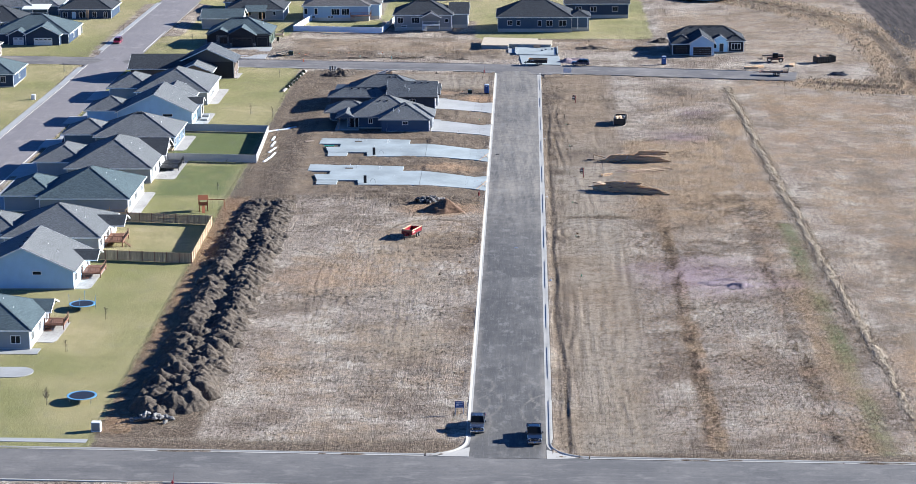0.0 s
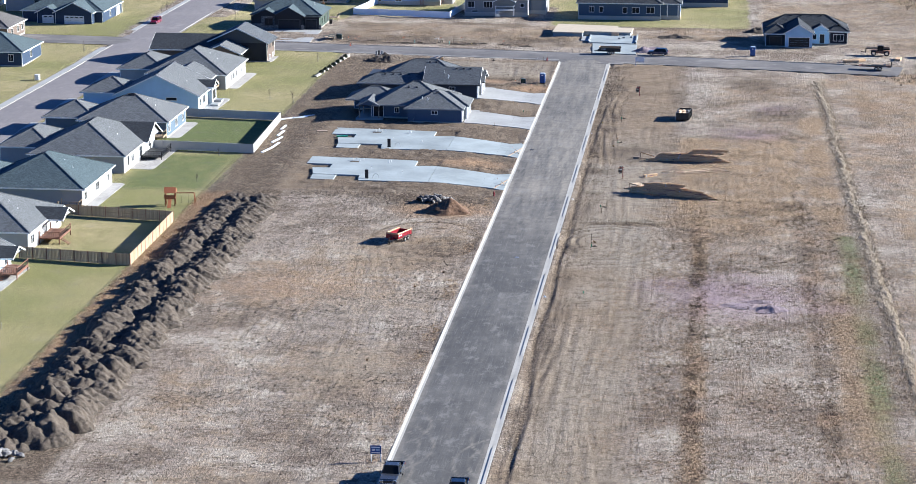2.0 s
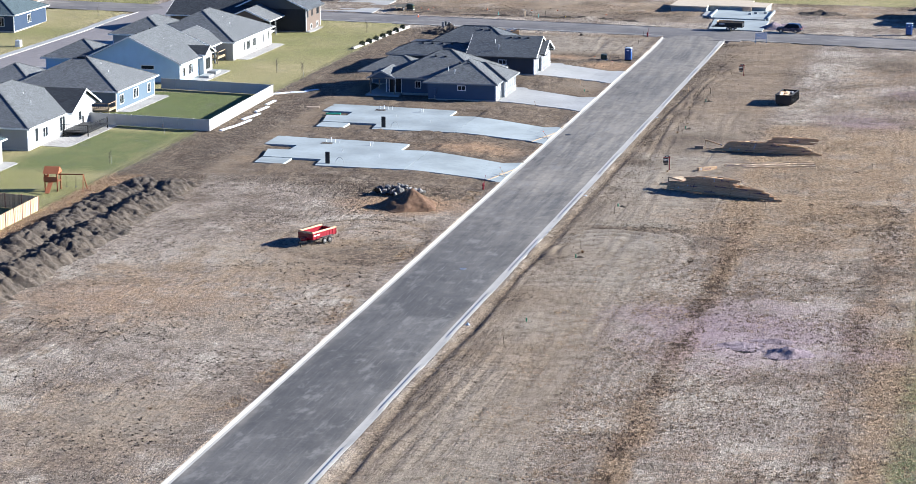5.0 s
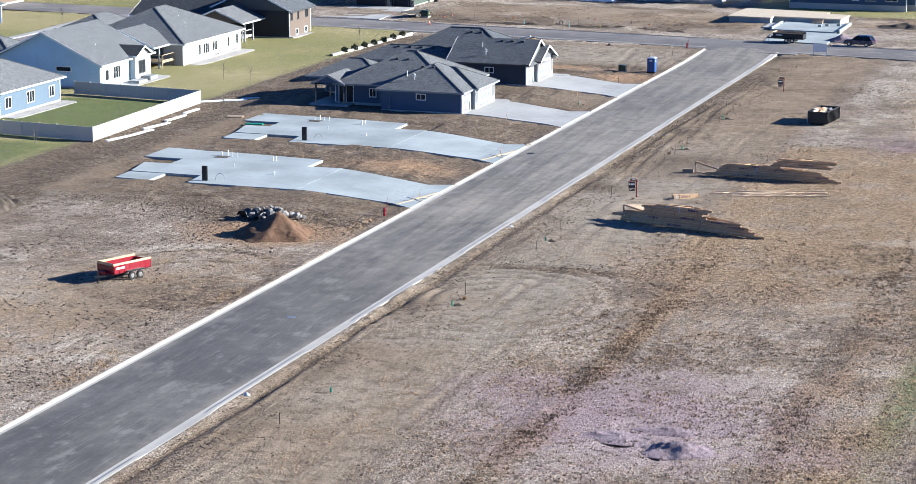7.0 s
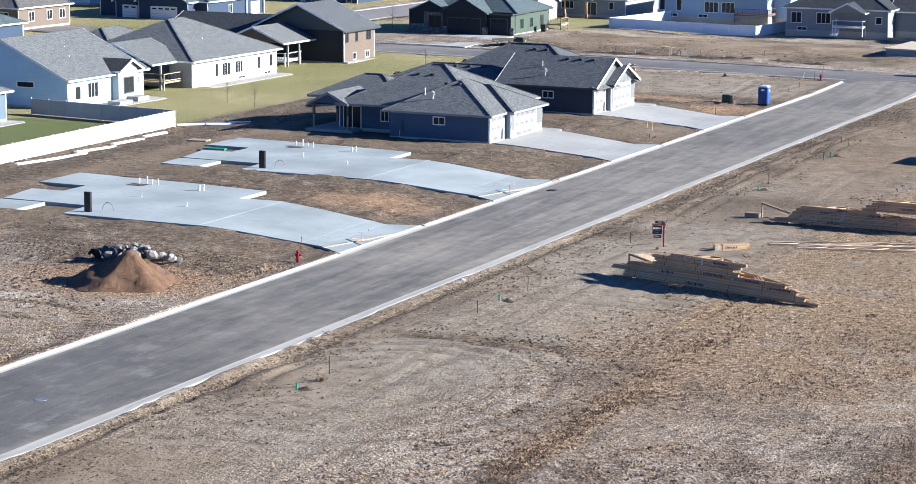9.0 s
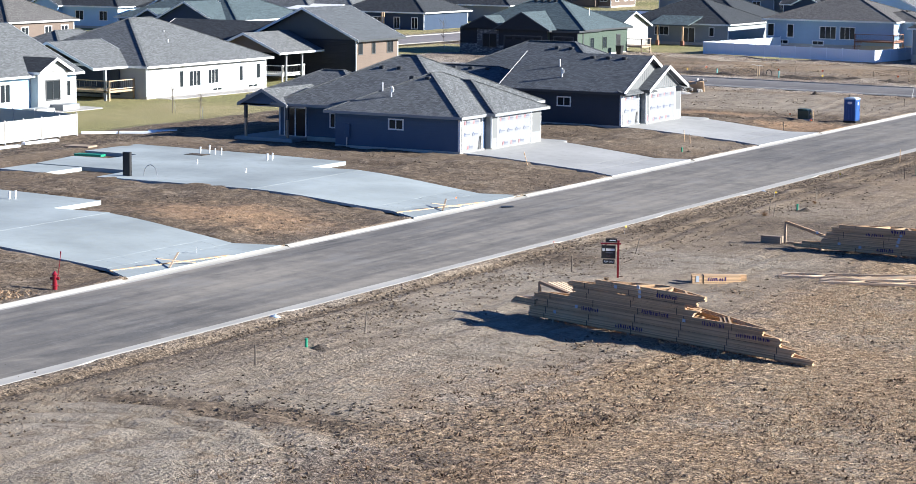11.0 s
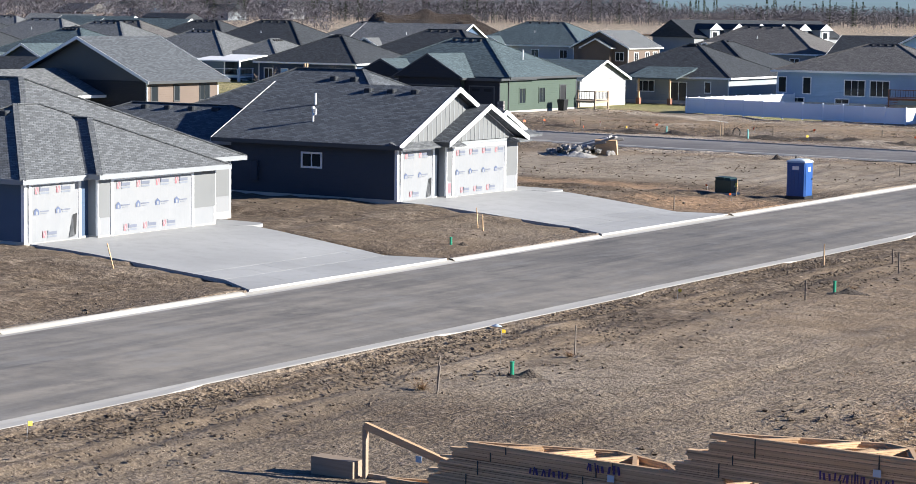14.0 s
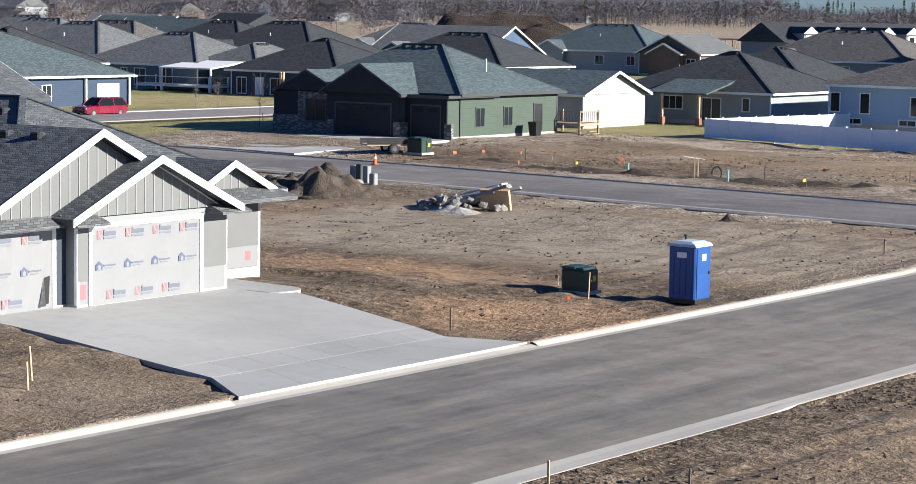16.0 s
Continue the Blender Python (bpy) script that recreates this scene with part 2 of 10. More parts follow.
    # lawn
    lawn = mixc(nt, ramp(nt, n2, (0.32, 0.0), (0.68, 1.0)), (0.255, 0.225, 0.108), (0.42, 0.352, 0.19))
    lawn = mixc(nt, ramp(nt, n1, (0.42, 0.0), (0.58, 0.8)), lawn, (0.2, 0.2, 0.075))
    lawn = mixc(nt, ramp(nt, rake, (0.5, 0.0), (0.7, 0.35)), lawn, (0.16, 0.16, 0.065))
    green = mixc(nt, n3, (0.075, 0.105, 0.035), (0.15, 0.17, 0.065))
    plough = mixc(nt, ramp(nt, nz(nt, 1.0, 4, vec=position(nt, (0.9, 0.08, 1))), (0.35, 0.0), (0.65, 1.0)), (0.035, 0.03, 0.03), (0.085, 0.07, 0.065))
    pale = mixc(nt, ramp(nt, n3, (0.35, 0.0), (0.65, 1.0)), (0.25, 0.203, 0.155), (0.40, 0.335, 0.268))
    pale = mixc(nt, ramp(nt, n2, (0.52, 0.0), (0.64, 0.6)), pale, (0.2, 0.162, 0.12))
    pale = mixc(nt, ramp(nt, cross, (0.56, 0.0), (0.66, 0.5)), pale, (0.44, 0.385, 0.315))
    rust = mixc(nt, n3, (0.16, 0.1, 0.062), (0.4, 0.262, 0.16))
    # soil driven flat and brown, with a few darker and paler drags
    packed = mixc(nt, ramp(nt, n2, (0.34, 0.0), (0.66, 1.0)), (0.185, 0.133, 0.087), (0.285, 0.214, 0.148))
    packed = mixc(nt, arith(nt, "MULTIPLY", attr(nt, "pale"), 0.85), packed, mixc(nt, ramp(nt, n2, (0.36, 0.0), (0.64, 1.0)), (0.26, 0.232, 0.19), (0.375, 0.342, 0.292)))
    packed = mixc(nt, ramp(nt, patch, (0.5, 0.0), (0.62, 0.75)), packed, (0.135, 0.1, 0.072))
    packed = mixc(nt, ramp(nt, cross, (0.54, 0.0), (0.68, 0.5)), packed, (0.36, 0.29, 0.215))
    packed = mixc(nt, ramp(nt, rake, (0.54, 0.0), (0.68, 0.4)), packed, (0.17, 0.13, 0.094))
    packed = mixc(nt, ramp(nt, n4, (0.58, 0.0), (0.68, 0.6)), packed, (0.13, 0.1, 0.075))
    packed = mixc(nt, ramp(nt, n4, (0.3, 0.5), (0.4, 0.0)), packed, (0.37, 0.3, 0.225))

    def mask(name, soft=0.22, fine=1.0):
        a = arith(nt, "ADD", attr(nt, name), arith(nt, "MULTIPLY", arith(nt, "SUBTRACT", n3, 0.5), fine))
        a = arith(nt, "ADD", a, arith(nt, "MULTIPLY", arith(nt, "SUBTRACT", n2, 0.5), 1.0))
        return ramp(nt, a, (0.38 - soft, 0.0), (0.38 + soft, 1.0))

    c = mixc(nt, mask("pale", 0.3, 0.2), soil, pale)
    c = mixc(nt, mask("packed", 0.25, 0.3), c, packed)
    c = mixc(nt, mask("dug", 0.2, 0.6), c, dug)
    c = mixc(nt, mask("rust", 0.25), c, rust)
    c = mixc(nt, mask("dry", 0.22), c, dry)
    c = mixc(nt, mask("lawn", 0.1), c, lawn)
    c = mixc(nt, mask("green", 0.3), c, green)
    c = mixc(nt, arith(nt, "SUBTRACT", 1.0, arith(nt, "MULTIPLY", attr(nt, "packed"), 0.78)), c, grain, "MULTIPLY")
    c = mixc(nt, arith(nt, "SUBTRACT", arith(nt, "SUBTRACT", 1.0, arith(nt, "MULTIPLY", attr(nt, "lawn"), 0.6)), arith(nt, "MULTIPLY", attr(nt, "packed"), 0.85)), c, mottle, "MULTIPLY")
    # crushed purple stone trodden thinly into the soil
    c = mixc(nt, arith(nt, "MULTIPLY", mask("stone", 0.3, 1.2), 0.75), c, mixc(nt, n4, (0.25, 0.178, 0.21), (0.39, 0.295, 0.325)))
    # bits of straw and small dark crumbs lying about
    bits, crumbs = nz(nt, 1.0, 2, 0.5, vec=position(nt, (7.0, 13.0, 9.0))), nz(nt, 6.5, 2, 0.5, vec=v)
    bare = arith(nt, "SUBTRACT", arith(nt, "SUBTRACT", 1.0, attr(nt, "lawn")), arith(nt, "MULTIPLY", attr(nt, "packed"), 0.6))
    c = mixc(nt, arith(nt, "MULTIPLY", ramp(nt, bits, (0.62, 0.0), (0.67, 0.6)), bare), c, (0.52, 0.43, 0.32))
    c = mixc(nt, arith(nt, "MULTIPLY", ramp(nt, crumbs, (0.32, 0.6), (0.37, 0.0)), bare), c, (0.06, 0.047, 0.036))
    c = mixc(nt, mask("plough", 0.1), c, plough)
    nt.links.new(c, p.inputs["Base Color"])
    p.inputs["Roughness"].default_value = 0.95
    p.inputs["Specular IOR Level"].default_value = 0.2
    h = arith(nt, "ADD", arith(nt, "MULTIPLY", n3, 0.8), arith(nt, "MULTIPLY", n4, 0.6))
    h = arith(nt, "ADD", h, arith(nt, "MULTIPLY", n6, 0.85))
    h = arith(nt, "ADD", h, arith(nt, "MULTIPLY", rake, 0.6))
    flat = arith(nt, "SUBTRACT", arith(nt, "SUBTRACT", 1.0, arith(nt, "MULTIPLY", attr(nt, "lawn"), 0.7)), arith(nt, "MULTIPLY", attr(nt, "packed"), 0.78))
    bump(nt, p, arith(nt, "MULTIPLY", h, flat), 1.0, 0.2)
    return m


def glass_dark(name, tint=(0.02, 0.025, 0.03)):
    m, nt, p = nodes_of(name)
    p.inputs["Base Color"].default_value = (*tint, 1)
    p.inputs["Roughness"].default_value = 0.06
    p.inputs["Specular IOR Level"].default_value = 0.14
    bump(nt, p, nz(nt, 1.5, 2, vec=position(nt)), 0.04, 0.01)
    return m


def wood(name, lo, hi, along=(0.5, 12, 12), spread=0.35, rough=0.75):
    m, nt, p = nodes_of(name)
    g = nz(nt, 1.6, 6, 0.65, vec=local(nt, along))
    big = nz(nt, 0.8, 3, vec=local(nt))
    c = mixc(nt, ramp(nt, g, (0.3, 0.0), (0.7, 1.0)), lo, hi)
    c = mixc(nt, arith(nt, "MULTIPLY", big, 0.35), c, mul(hi, 1.15))
    isl = nt.nodes.new("ShaderNodeNewGeometry").outputs["Random Per Island"]
    c = mixc(nt, arith(nt, "MULTIPLY", isl, spread), c, mul(lo, 0.75))
    c = mixc(nt, arith(nt, "MULTIPLY", rand_info(nt), spread), c, mul(hi, 1.1))
    c = mixc(nt, min(1.0, spread * 1.3), c, mixc(nt, 1.0, c, ramp(nt, rand_info(nt), (0.0, 0.5), (0.35, 0.85), (1.0, 1.15)), "MULTIPLY"))
    nt.links.new(c, p.inputs["Base Color"])
    p.inputs["Roughness"].default_value = rough
    bump(nt, p, g, 0.25, 0.01)
    return m


def tufts_material(name, a, b, c3):
    m, nt, p = nodes_of(name)
    isl = nt.nodes.new("ShaderNodeNewGeometry").outputs["Random Per Island"]
    nt.links.new(ramp(nt, isl, (0.0, a), (0.5, b), (1.0, c3)), p.inputs["Base Color"])
    p.inputs["Roughness"].default_value = 0.9
    return m


def wrap_material():
    m, nt, p = nodes_of("house_wrap")
    n = nz(nt, 1.1, 5, vec=local(nt))
    nt.links.new(mixc(nt, n, (0.195, 0.208, 0.225), (0.23, 0.235, 0.246)), p.inputs["Base Color"])
    p.inputs["Roughness"].default_value = 0.6
    bump(nt, p, n, 0.35, 0.05)
    return m


def stone_veneer(name):
    m, nt, p = nodes_of(name)
    b = nt.nodes.new("ShaderNodeTexVoronoi")
    b.inputs["Scale"].default_value = 1.0
    nt.links.new(position(nt, (2.2, 2.2, 6.0)), b.inputs["Vector"])
    c = mixc(nt, b.outputs["Color"], (0.16, 0.155, 0.15), (0.34, 0.33, 0.32))
    c = mixc(nt, ramp(nt, b.outputs["Distance"], (0.38, 0.0), (0.55, 0.9)), c, (0.08, 0.08, 0.08))
    nt.links.new(c, p.inputs["Base Color"])
    p.inputs["Roughness"].default_value = 0.9
    bump(nt, p, arith(nt, "SUBTRACT", 1.0, b.outputs["Distance"]), 0.6, 0.04)
    return m


MG = ground_material()
M_ROAD = asphalt("new_asphalt", (0.052, 0.052, 0.055), (0.19, 0.182, 0.174), True, 0.34)
M_CROSS = asphalt("new_asphalt_cross", (0.105, 0.102, 0.103), (0.2, 0.188, 0.178), False, 0.5)
M_OLD = asphalt("weathered_asphalt", (0.190, 0.175, 0.182), (0.24, 0.22, 0.215), True, 0.35)
M_FAR = asphalt("far_asphalt", (0.105, 0.1, 0.102), (0.24, 0.22, 0.205), False, 0.55)
M_CONC = concrete("new_concrete", (0.358, 0.402, 0.414), 0.7)
M_CURB = concrete("curb_concrete", (0.47, 0.448, 0.41))
M_DRIVE = concrete("driveway_concrete", (0.37, 0.372, 0.37))
M_JOINT = earth("joint_dirt", (0.12, 0.115, 0.105), (0.2, 0.19, 0.175), 20.0, 0.3, 0.02)
M_SOIL = earth("heaped_topsoil", (0.026, 0.021, 0.018), (0.125, 0.098, 0.076))
M_CLOD = earth("loose_clods", (0.06, 0.045, 0.033), (0.17, 0.13, 0.096))
M_BROWN = earth("brown_sand", (0.085, 0.045, 0.025), (0.17, 0.097, 0.058), 22.0, 0.7, 0.12)
M_SPOIL = earth("spoil_heap", (0.018, 0.012, 0.009), (0.075, 0.05, 0.036), 2.2, 1.0, 2.5)
M_ROCK = plain("field_stone", (0.300, 0.290, 0.280), 0.9, var=0.4, scale=2.0, fine=14, relief=0.6, spread=0.55)
M_GRAVEL = earth("purple_gravel", (0.14, 0.10, 0.115), (0.34, 0.27, 0.295), 16.0, 0.9, 0.25)
M_PEBBLE = earth("river_rock", (0.22, 0.21, 0.2), (0.5, 0.48, 0.46), 12.0, 0.9, 0.1)
R_GREY = shingles("grey_shingles", (0.148, 0.157, 0.167))
R_SLATE = shingles("slate_shingles", (0.110, 0.121, 0.136))
R_LITE = shingles("light_grey_shingles", (0.16, 0.168, 0.177))
R_DARK = shingles("charcoal_shingles", (0.052, 0.058, 0.067))
R_BLUE = shingles("blue_grey_shingles", (0.090, 0.122, 0.138))
R_BROWN = shingles("weathered_shingles", (0.128, 0.124, 0.124))
W_NAVY = siding("slate_blue_siding", (0.065, 0.105, 0.175))
W_CHAR = siding("charcoal_siding", (0.045, 0.058, 0.080))
W_WHITE = siding("white_siding", (0.365, 0.37, 0.38))
# Blue of shaded white siding put into the colour; also plain pale blue.
W_ICE = siding("pale_blue_siding", (0.44, 0.64, 0.82))
# Pale blue siding, made bluer to carry the sky's tint in shade.
W_PALE = siding("powder_blue_siding", (0.30, 0.43, 0.60))
W_BLUE = siding("blue_siding", (0.110, 0.155, 0.205))
W_GREY = siding("grey_siding", (0.25, 0.265, 0.28))
W_LGREY = siding("light_grey_siding", (0.28, 0.31, 0.335))
W_BEIGE = siding("tan_siding", (0.150, 0.116, 0.097))
W_GREEN = siding("sage_green_siding", (0.068, 0.096, 0.078))
W_BLACK = siding("black_siding", (0.020, 0.023, 0.030))
W_DKBLUE = siding("dark_blue_siding", (0.035, 0.058, 0.105))
W_BATT = plain("grey_board", (0.145, 0.152, 0.158), 0.6, var=0.1)
T_WHITE = plain("white_trim", (0.780, 0.790, 0.800), 0.5, var=0.06)
T_GREY = plain("grey_trim", (0.235, 0.25, 0.265), 0.55, var=0.08)
T_DARK = plain("dark_trim", (0.05, 0.055, 0.06), 0.5, var=0.1)
M_GLASS = glass_dark("window_glass")
M_CARGLASS = glass_dark("car_glass", (0.012, 0.014, 0.016))
M_WRAP = wrap_material()
M_STONE = stone_veneer("stone_veneer")
M_LUMB = wood("fresh_lumber", (0.42, 0.262, 0.145), (0.68, 0.47, 0.285), (0.5, 12, 12), 0.45)
M_LUMBP = wood("pale_lumber", (0.52, 0.37, 0.245), (0.80, 0.62, 0.44))
M_LUMBD = wood("weathered_lumber", (0.26, 0.19, 0.135), (0.44, 0.34, 0.25))
M_PLY = wood("plywood_deck", (0.46, 0.38, 0.28), (0.62, 0.53, 0.41), (0.6, 0.6, 4.0), 0.2)
M_CEDAR = wood("cedar_fence", (0.30, 0.21, 0.13), (0.50, 0.39, 0.26), (9, 9, 0.6))
M_DECK = wood("stained_deck", (0.16, 0.07, 0.045), (0.27, 0.13, 0.085))
M_VGREY = plain("grey_vinyl", (0.50, 0.485, 0.465), 0.5, var=0.08, spread=0.08)
# White vinyl with the blue of sky-lit shade put into the colour.
M_VWHITE = plain("white_vinyl", (0.820, 0.880, 0.970), 0.4, var=0.04, spread=0.05)
M_RED = plain("red_paint", (0.22, 0.004, 0.016), 0.35, var=0.15, coat=0.3)
M_BLUEP = plain("blue_plastic", (0.012, 0.070, 0.260), 0.45, var=0.12)
M_LBLUE = plain("pale_plastic", (0.42, 0.50, 0.60), 0.5, var=0.1)
M_GREENP = plain("green_enamel", (0.018, 0.042, 0.032), 0.45, var=0.2)
M_LIME = plain("green_pipe_plastic", (0.015, 0.24, 0.14), 0.4, var=0.1)
M_BLACK = plain("black_metal", (0.012, 0.013, 0.015), 0.5, var=0.3)
M_RUBBER = plain("tyre_rubber", (0.025, 0.025, 0.027), 0.85, var=0.3)
M_CHROME = plain("bright_metal", (0.6, 0.6, 0.62), 0.28, metal=1.0, var=0.08)
M_STEEL = plain("galvanised_steel", (0.42, 0.43, 0.45), 0.45, metal=0.8, var=0.15)
M_PAINTB = plain("black_car_paint", (0.012, 0.015, 0.022), 0.22, var=0.15, coat=0.8)
M_PAINTG = plain("grey_car_paint", (0.045, 0.048, 0.055), 0.25, var=0.15, coat=0.8)
M_PAINTR = plain("red_car_paint", (0.2, 0.008, 0.03), 0.25, var=0.15, coat=0.8)
M_PAINTN = plain("navy_car_paint", (0.012, 0.02, 0.06), 0.25, var=0.15, coat=0.8)
M_ORANGE = plain("orange_plastic", (0.75, 0.12, 0.02), 0.5, var=0.1)
M_YELLOW = plain("yellow_paint", (0.62, 0.45, 0.03), 0.5, var=0.1)
M_TEAL = plain("teal_pipe_plastic", (0.22, 0.55, 0.52), 0.45, var=0.1)
M_PVC = plain("white_pipe", (0.72, 0.73, 0.74), 0.45, var=0.08)
M_INK = plain("marker_ink", (0.05, 0.02, 0.12), 0.7, var=0.2)
M_SIGNK = plain("black_sign_board", (0.02, 0.022, 0.026), 0.4, var=0.1)
M_SIGNW = plain("white_lettering", (0.78, 0.78, 0.78), 0.5, var=0.05)
M_SIGNB = plain("blue_sign_board", (0.02, 0.06, 0.22), 0.4, var=0.1)
M_PRED = plain("red_print", (0.33, 0.14, 0.16), 0.5, var=0.1)
M_PBLUE = plain("blue_print", (0.085, 0.11, 0.19), 0.5, var=0.1)
M_PGREY = plain("grey_print", (0.125, 0.14, 0.185), 0.5, var=0.1)
M_PLITE = plain("pale_grey_print", (0.17, 0.19, 0.23), 0.5, var=0.1)
M_TARP = plain("black_plastic_sheet", (0.03, 0.032, 0.036), 0.35, var=0.3, relief=0.6)
M_DRYT = tufts_material("dry_grass_blades", (0.32, 0.21, 0.12), (0.48, 0.36, 0.23), (0.24, 0.125, 0.07))
M_DARKT = tufts_material("dead_brown_tufts", (0.07, 0.045, 0.03), (0.13, 0.085, 0.05), (0.045, 0.032, 0.022))
M_TALL = tufts_material("tall_dry_grass", (0.36, 0.29, 0.2), (0.5, 0.42, 0.31), (0.26, 0.2, 0.14))
# Distance haze is put into the far twigs as a lighter, bluish grey.
M_LEAF = tufts_material("dry_twigs", (0.125, 0.118, 0.136), (0.18, 0.168, 0.19), (0.088, 0.084, 0.099))
M_EVER = tufts_material("evergreen", (0.018, 0.035, 0.02), (0.035, 0.055, 0.028), (0.05, 0.06, 0.03))
M_BARK = plain("bark", (0.16, 0.135, 0.115), 0.9, var=0.35, fine=25, relief=0.6)
M_WATER = plain("pond_water", (0.10, 0.30, 0.48), 0.12, var=0.05)
M_STRAW = earth("straw_windrow", (0.19, 0.145, 0.10), (0.40, 0.325, 0.235), 30.0, 0.9, 0.15)
M_MAT = plain("trampoline_mat", (0.015, 0.02, 0.035), 0.6, var=0.2)
M_PAD = plain("blue_vinyl_pad", (0.12, 0.32, 0.55), 0.5, var=0.1)


# ---- geometry helpers ----
class Geo:
    """Collects points and faces of one part."""

    def __init__(self):
        self.v, self.f, self.smooth = [], [], False

    def add(self, verts, faces):
        n = len(self.v)
        self.v += [tuple(p) for p in verts]
        self.f += [tuple(i + n for i in f) for f in faces]
        return self

    def box(self, x0, x1, y0, y1, z0, z1):
        v = [(x, y, z) for z in (z0, z1) for y in (y0, y1) for x in (x0, x1)]
        return self.add(v, [(0, 2, 3, 1), (4, 5, 7, 6), (0, 1, 5, 4), (2, 6, 7, 3), (0, 4, 6, 2), (1, 3, 7, 5)])

    def cbox(self, x0, x1, y0, y1, z0, z1, c=0.03):
        """A box with chamfered upright and top edges."""
        rings = []
        for z, k in ((z0, 0), (z1 - c, 0), (z1, c)):
            a, b, p, q = x0 + k, x1 - k, y0 + k, y1 - k
            rings.append([(a + c, p, z), (b - c, p, z), (b, p + c, z), (b, q - c, z), (b - c, q, z), (a + c, q, z), (a, q - c, z), (a, p + c, z)])
        return self.loft(rings)

    def loft(self, rings, close=True, caps=True):
        n, m = len(rings[0]), len(rings)
        v = [p for r in rings for p in r]
        f = []
        for i in range(m - 1):
            for j in range(n if close else n - 1):
                k = (j + 1) % n
                f.append((i * n + j, i * n + k, (i + 1) * n + k, (i + 1) * n + j))
        if caps:
            f += [tuple(reversed(range(n))), tuple((m - 1) * n + j for j in range(n))]
        return self.add(v, f)

    def tube(self, a, b, r0, r1=None, n=8):
        a, b = Vector(a), Vector(b)
        r1 = r0 if r1 is None else r1
        d = (b - a).normalized()
        u = d.orthogonal().normalized()
        w = d.cross(u)
        rings = []
        for p, r in ((a, r0), (b, r1)):
            rings.append([p + (u * math.cos(2 * math.pi * i / n) + w * math.sin(2 * math.pi * i / n)) * r for i in range(n)])
        return self.loft(rings)

    def bar(self, a, b, w, h):
        """A squared bar from a to b, w across and h high."""
        a, b = Vector(a), Vector(b)
        d = (b - a).normalized()
        s = d.cross(Vector((0, 0, 1)))
        s = Vector((1, 0, 0)) if s.length < 1e-4 else s.normalized()
        u = s.cross(d)
        return self.loft([[p + s * (w / 2 * i) + u * (h / 2 * j) for i, j in ((-1, -1), (1, -1), (1, 1), (-1, 1))] for p in (a, b)])

    def slab(self, poly, top, bottom):
        """A flat plate over a polygon; top and bottom are heights or functions of x, y."""
        n = len(poly)
        area = sum(poly[i][0] * poly[(i + 1) % n][1] - poly[(i + 1) % n][0] * poly[i][1] for i in range(n))
        poly = list(poly) if area > 0 else list(reversed(poly))
        ht = top if callable(top) else (lambda x, y: top)
        hb = bottom if callable(bottom) else (lambda x, y: bottom)
        return self.loft([[(x, y, hb(x, y)) for x, y in poly], [(x, y, ht(x, y)) for x, y in poly]])

    def move(self, m):
        self.v = [tuple(m @ Vector(p)) for p in self.v]
        return self


def thing(name, label, category, at=(0, 0, 0), rz=0.0, group="", kind=""):
    ob = new(name)
    ob.matrix_world = pose(*at, 0, 0, rz)
    return tagged(ob, label, category, group, kind)


def mesh_of(name, geo, material, shift=(0, 0, 0)):
    me = bpy.data.meshes.new(name)
    sx, sy, sz = shift
    me.from_pydata([(x - sx, y - sy, z - sz) for x, y, z in geo.v], [], geo.f)
    me.materials.append(material)
    if geo.smooth:
        me.polygons.foreach_set("use_smooth", [True] * len(me.polygons))
    me.update()
    return me


def root_of(ob):
    while ob.parent:
        ob = ob.parent
    return ob


def part(name, geo, material, parent, label="", world=False):
    """One mesh object under a thing or a part. world: the points are in the world's metres."""
    shift = root_of(parent).matrix_basis.translation if world else (0, 0, 0)
    ob = new(name, mesh_of(name, geo, material, shift))
    ob.parent = parent
    return tagged(ob, label) if label else ob


def same_part(ob, parent, m=None):
    """Another part on the same mesh."""
    o = new(ob.name.split(".")[0], ob.data)
    o.parent = parent
    if m is not None:
        o.matrix_basis = m
    return o


def solid(name, geo, material, label, category, at=(0, 0, 0), kind="", group=""):
    """A thing of one mesh, in the world's metres, its origin at `at`."""
    ob = new(name, mesh_of(name, geo, material, at))
    ob.location = at
    return tagged(ob, label, category, group, kind)


# ---- the lie of the land ----
def S(a, b, x):
    t = np.clip((np.asarray(x, float) - a) / (b - a), 0, 1)
    return t * t * (3 - 2 * t)


def vnoise(x, y, cell, seed):
    """Smooth noise from -1 to 1."""
    x, y = np.asarray(x, float) / cell, np.asarray(y, float) / cell
    xi, yi = np.floor(x), np.floor(y)
    fx, fy = x - xi, y - yi
    fx, fy = fx * fx * (3 - 2 * fx), fy * fy * (3 - 2 * fy)

    def h(i, j):
        s = np.sin(i * 127.1 + j * 311.7 + seed * 74.7) * 43758.5453
        return (s - np.floor(s)) * 2 - 1

    return (h(xi, yi) * (1 - fx) + h(xi + 1, yi) * fx) * (1 - fy) + (h(xi, yi + 1) * (1 - fx) + h(xi + 1, yi + 1) * fx) * fy


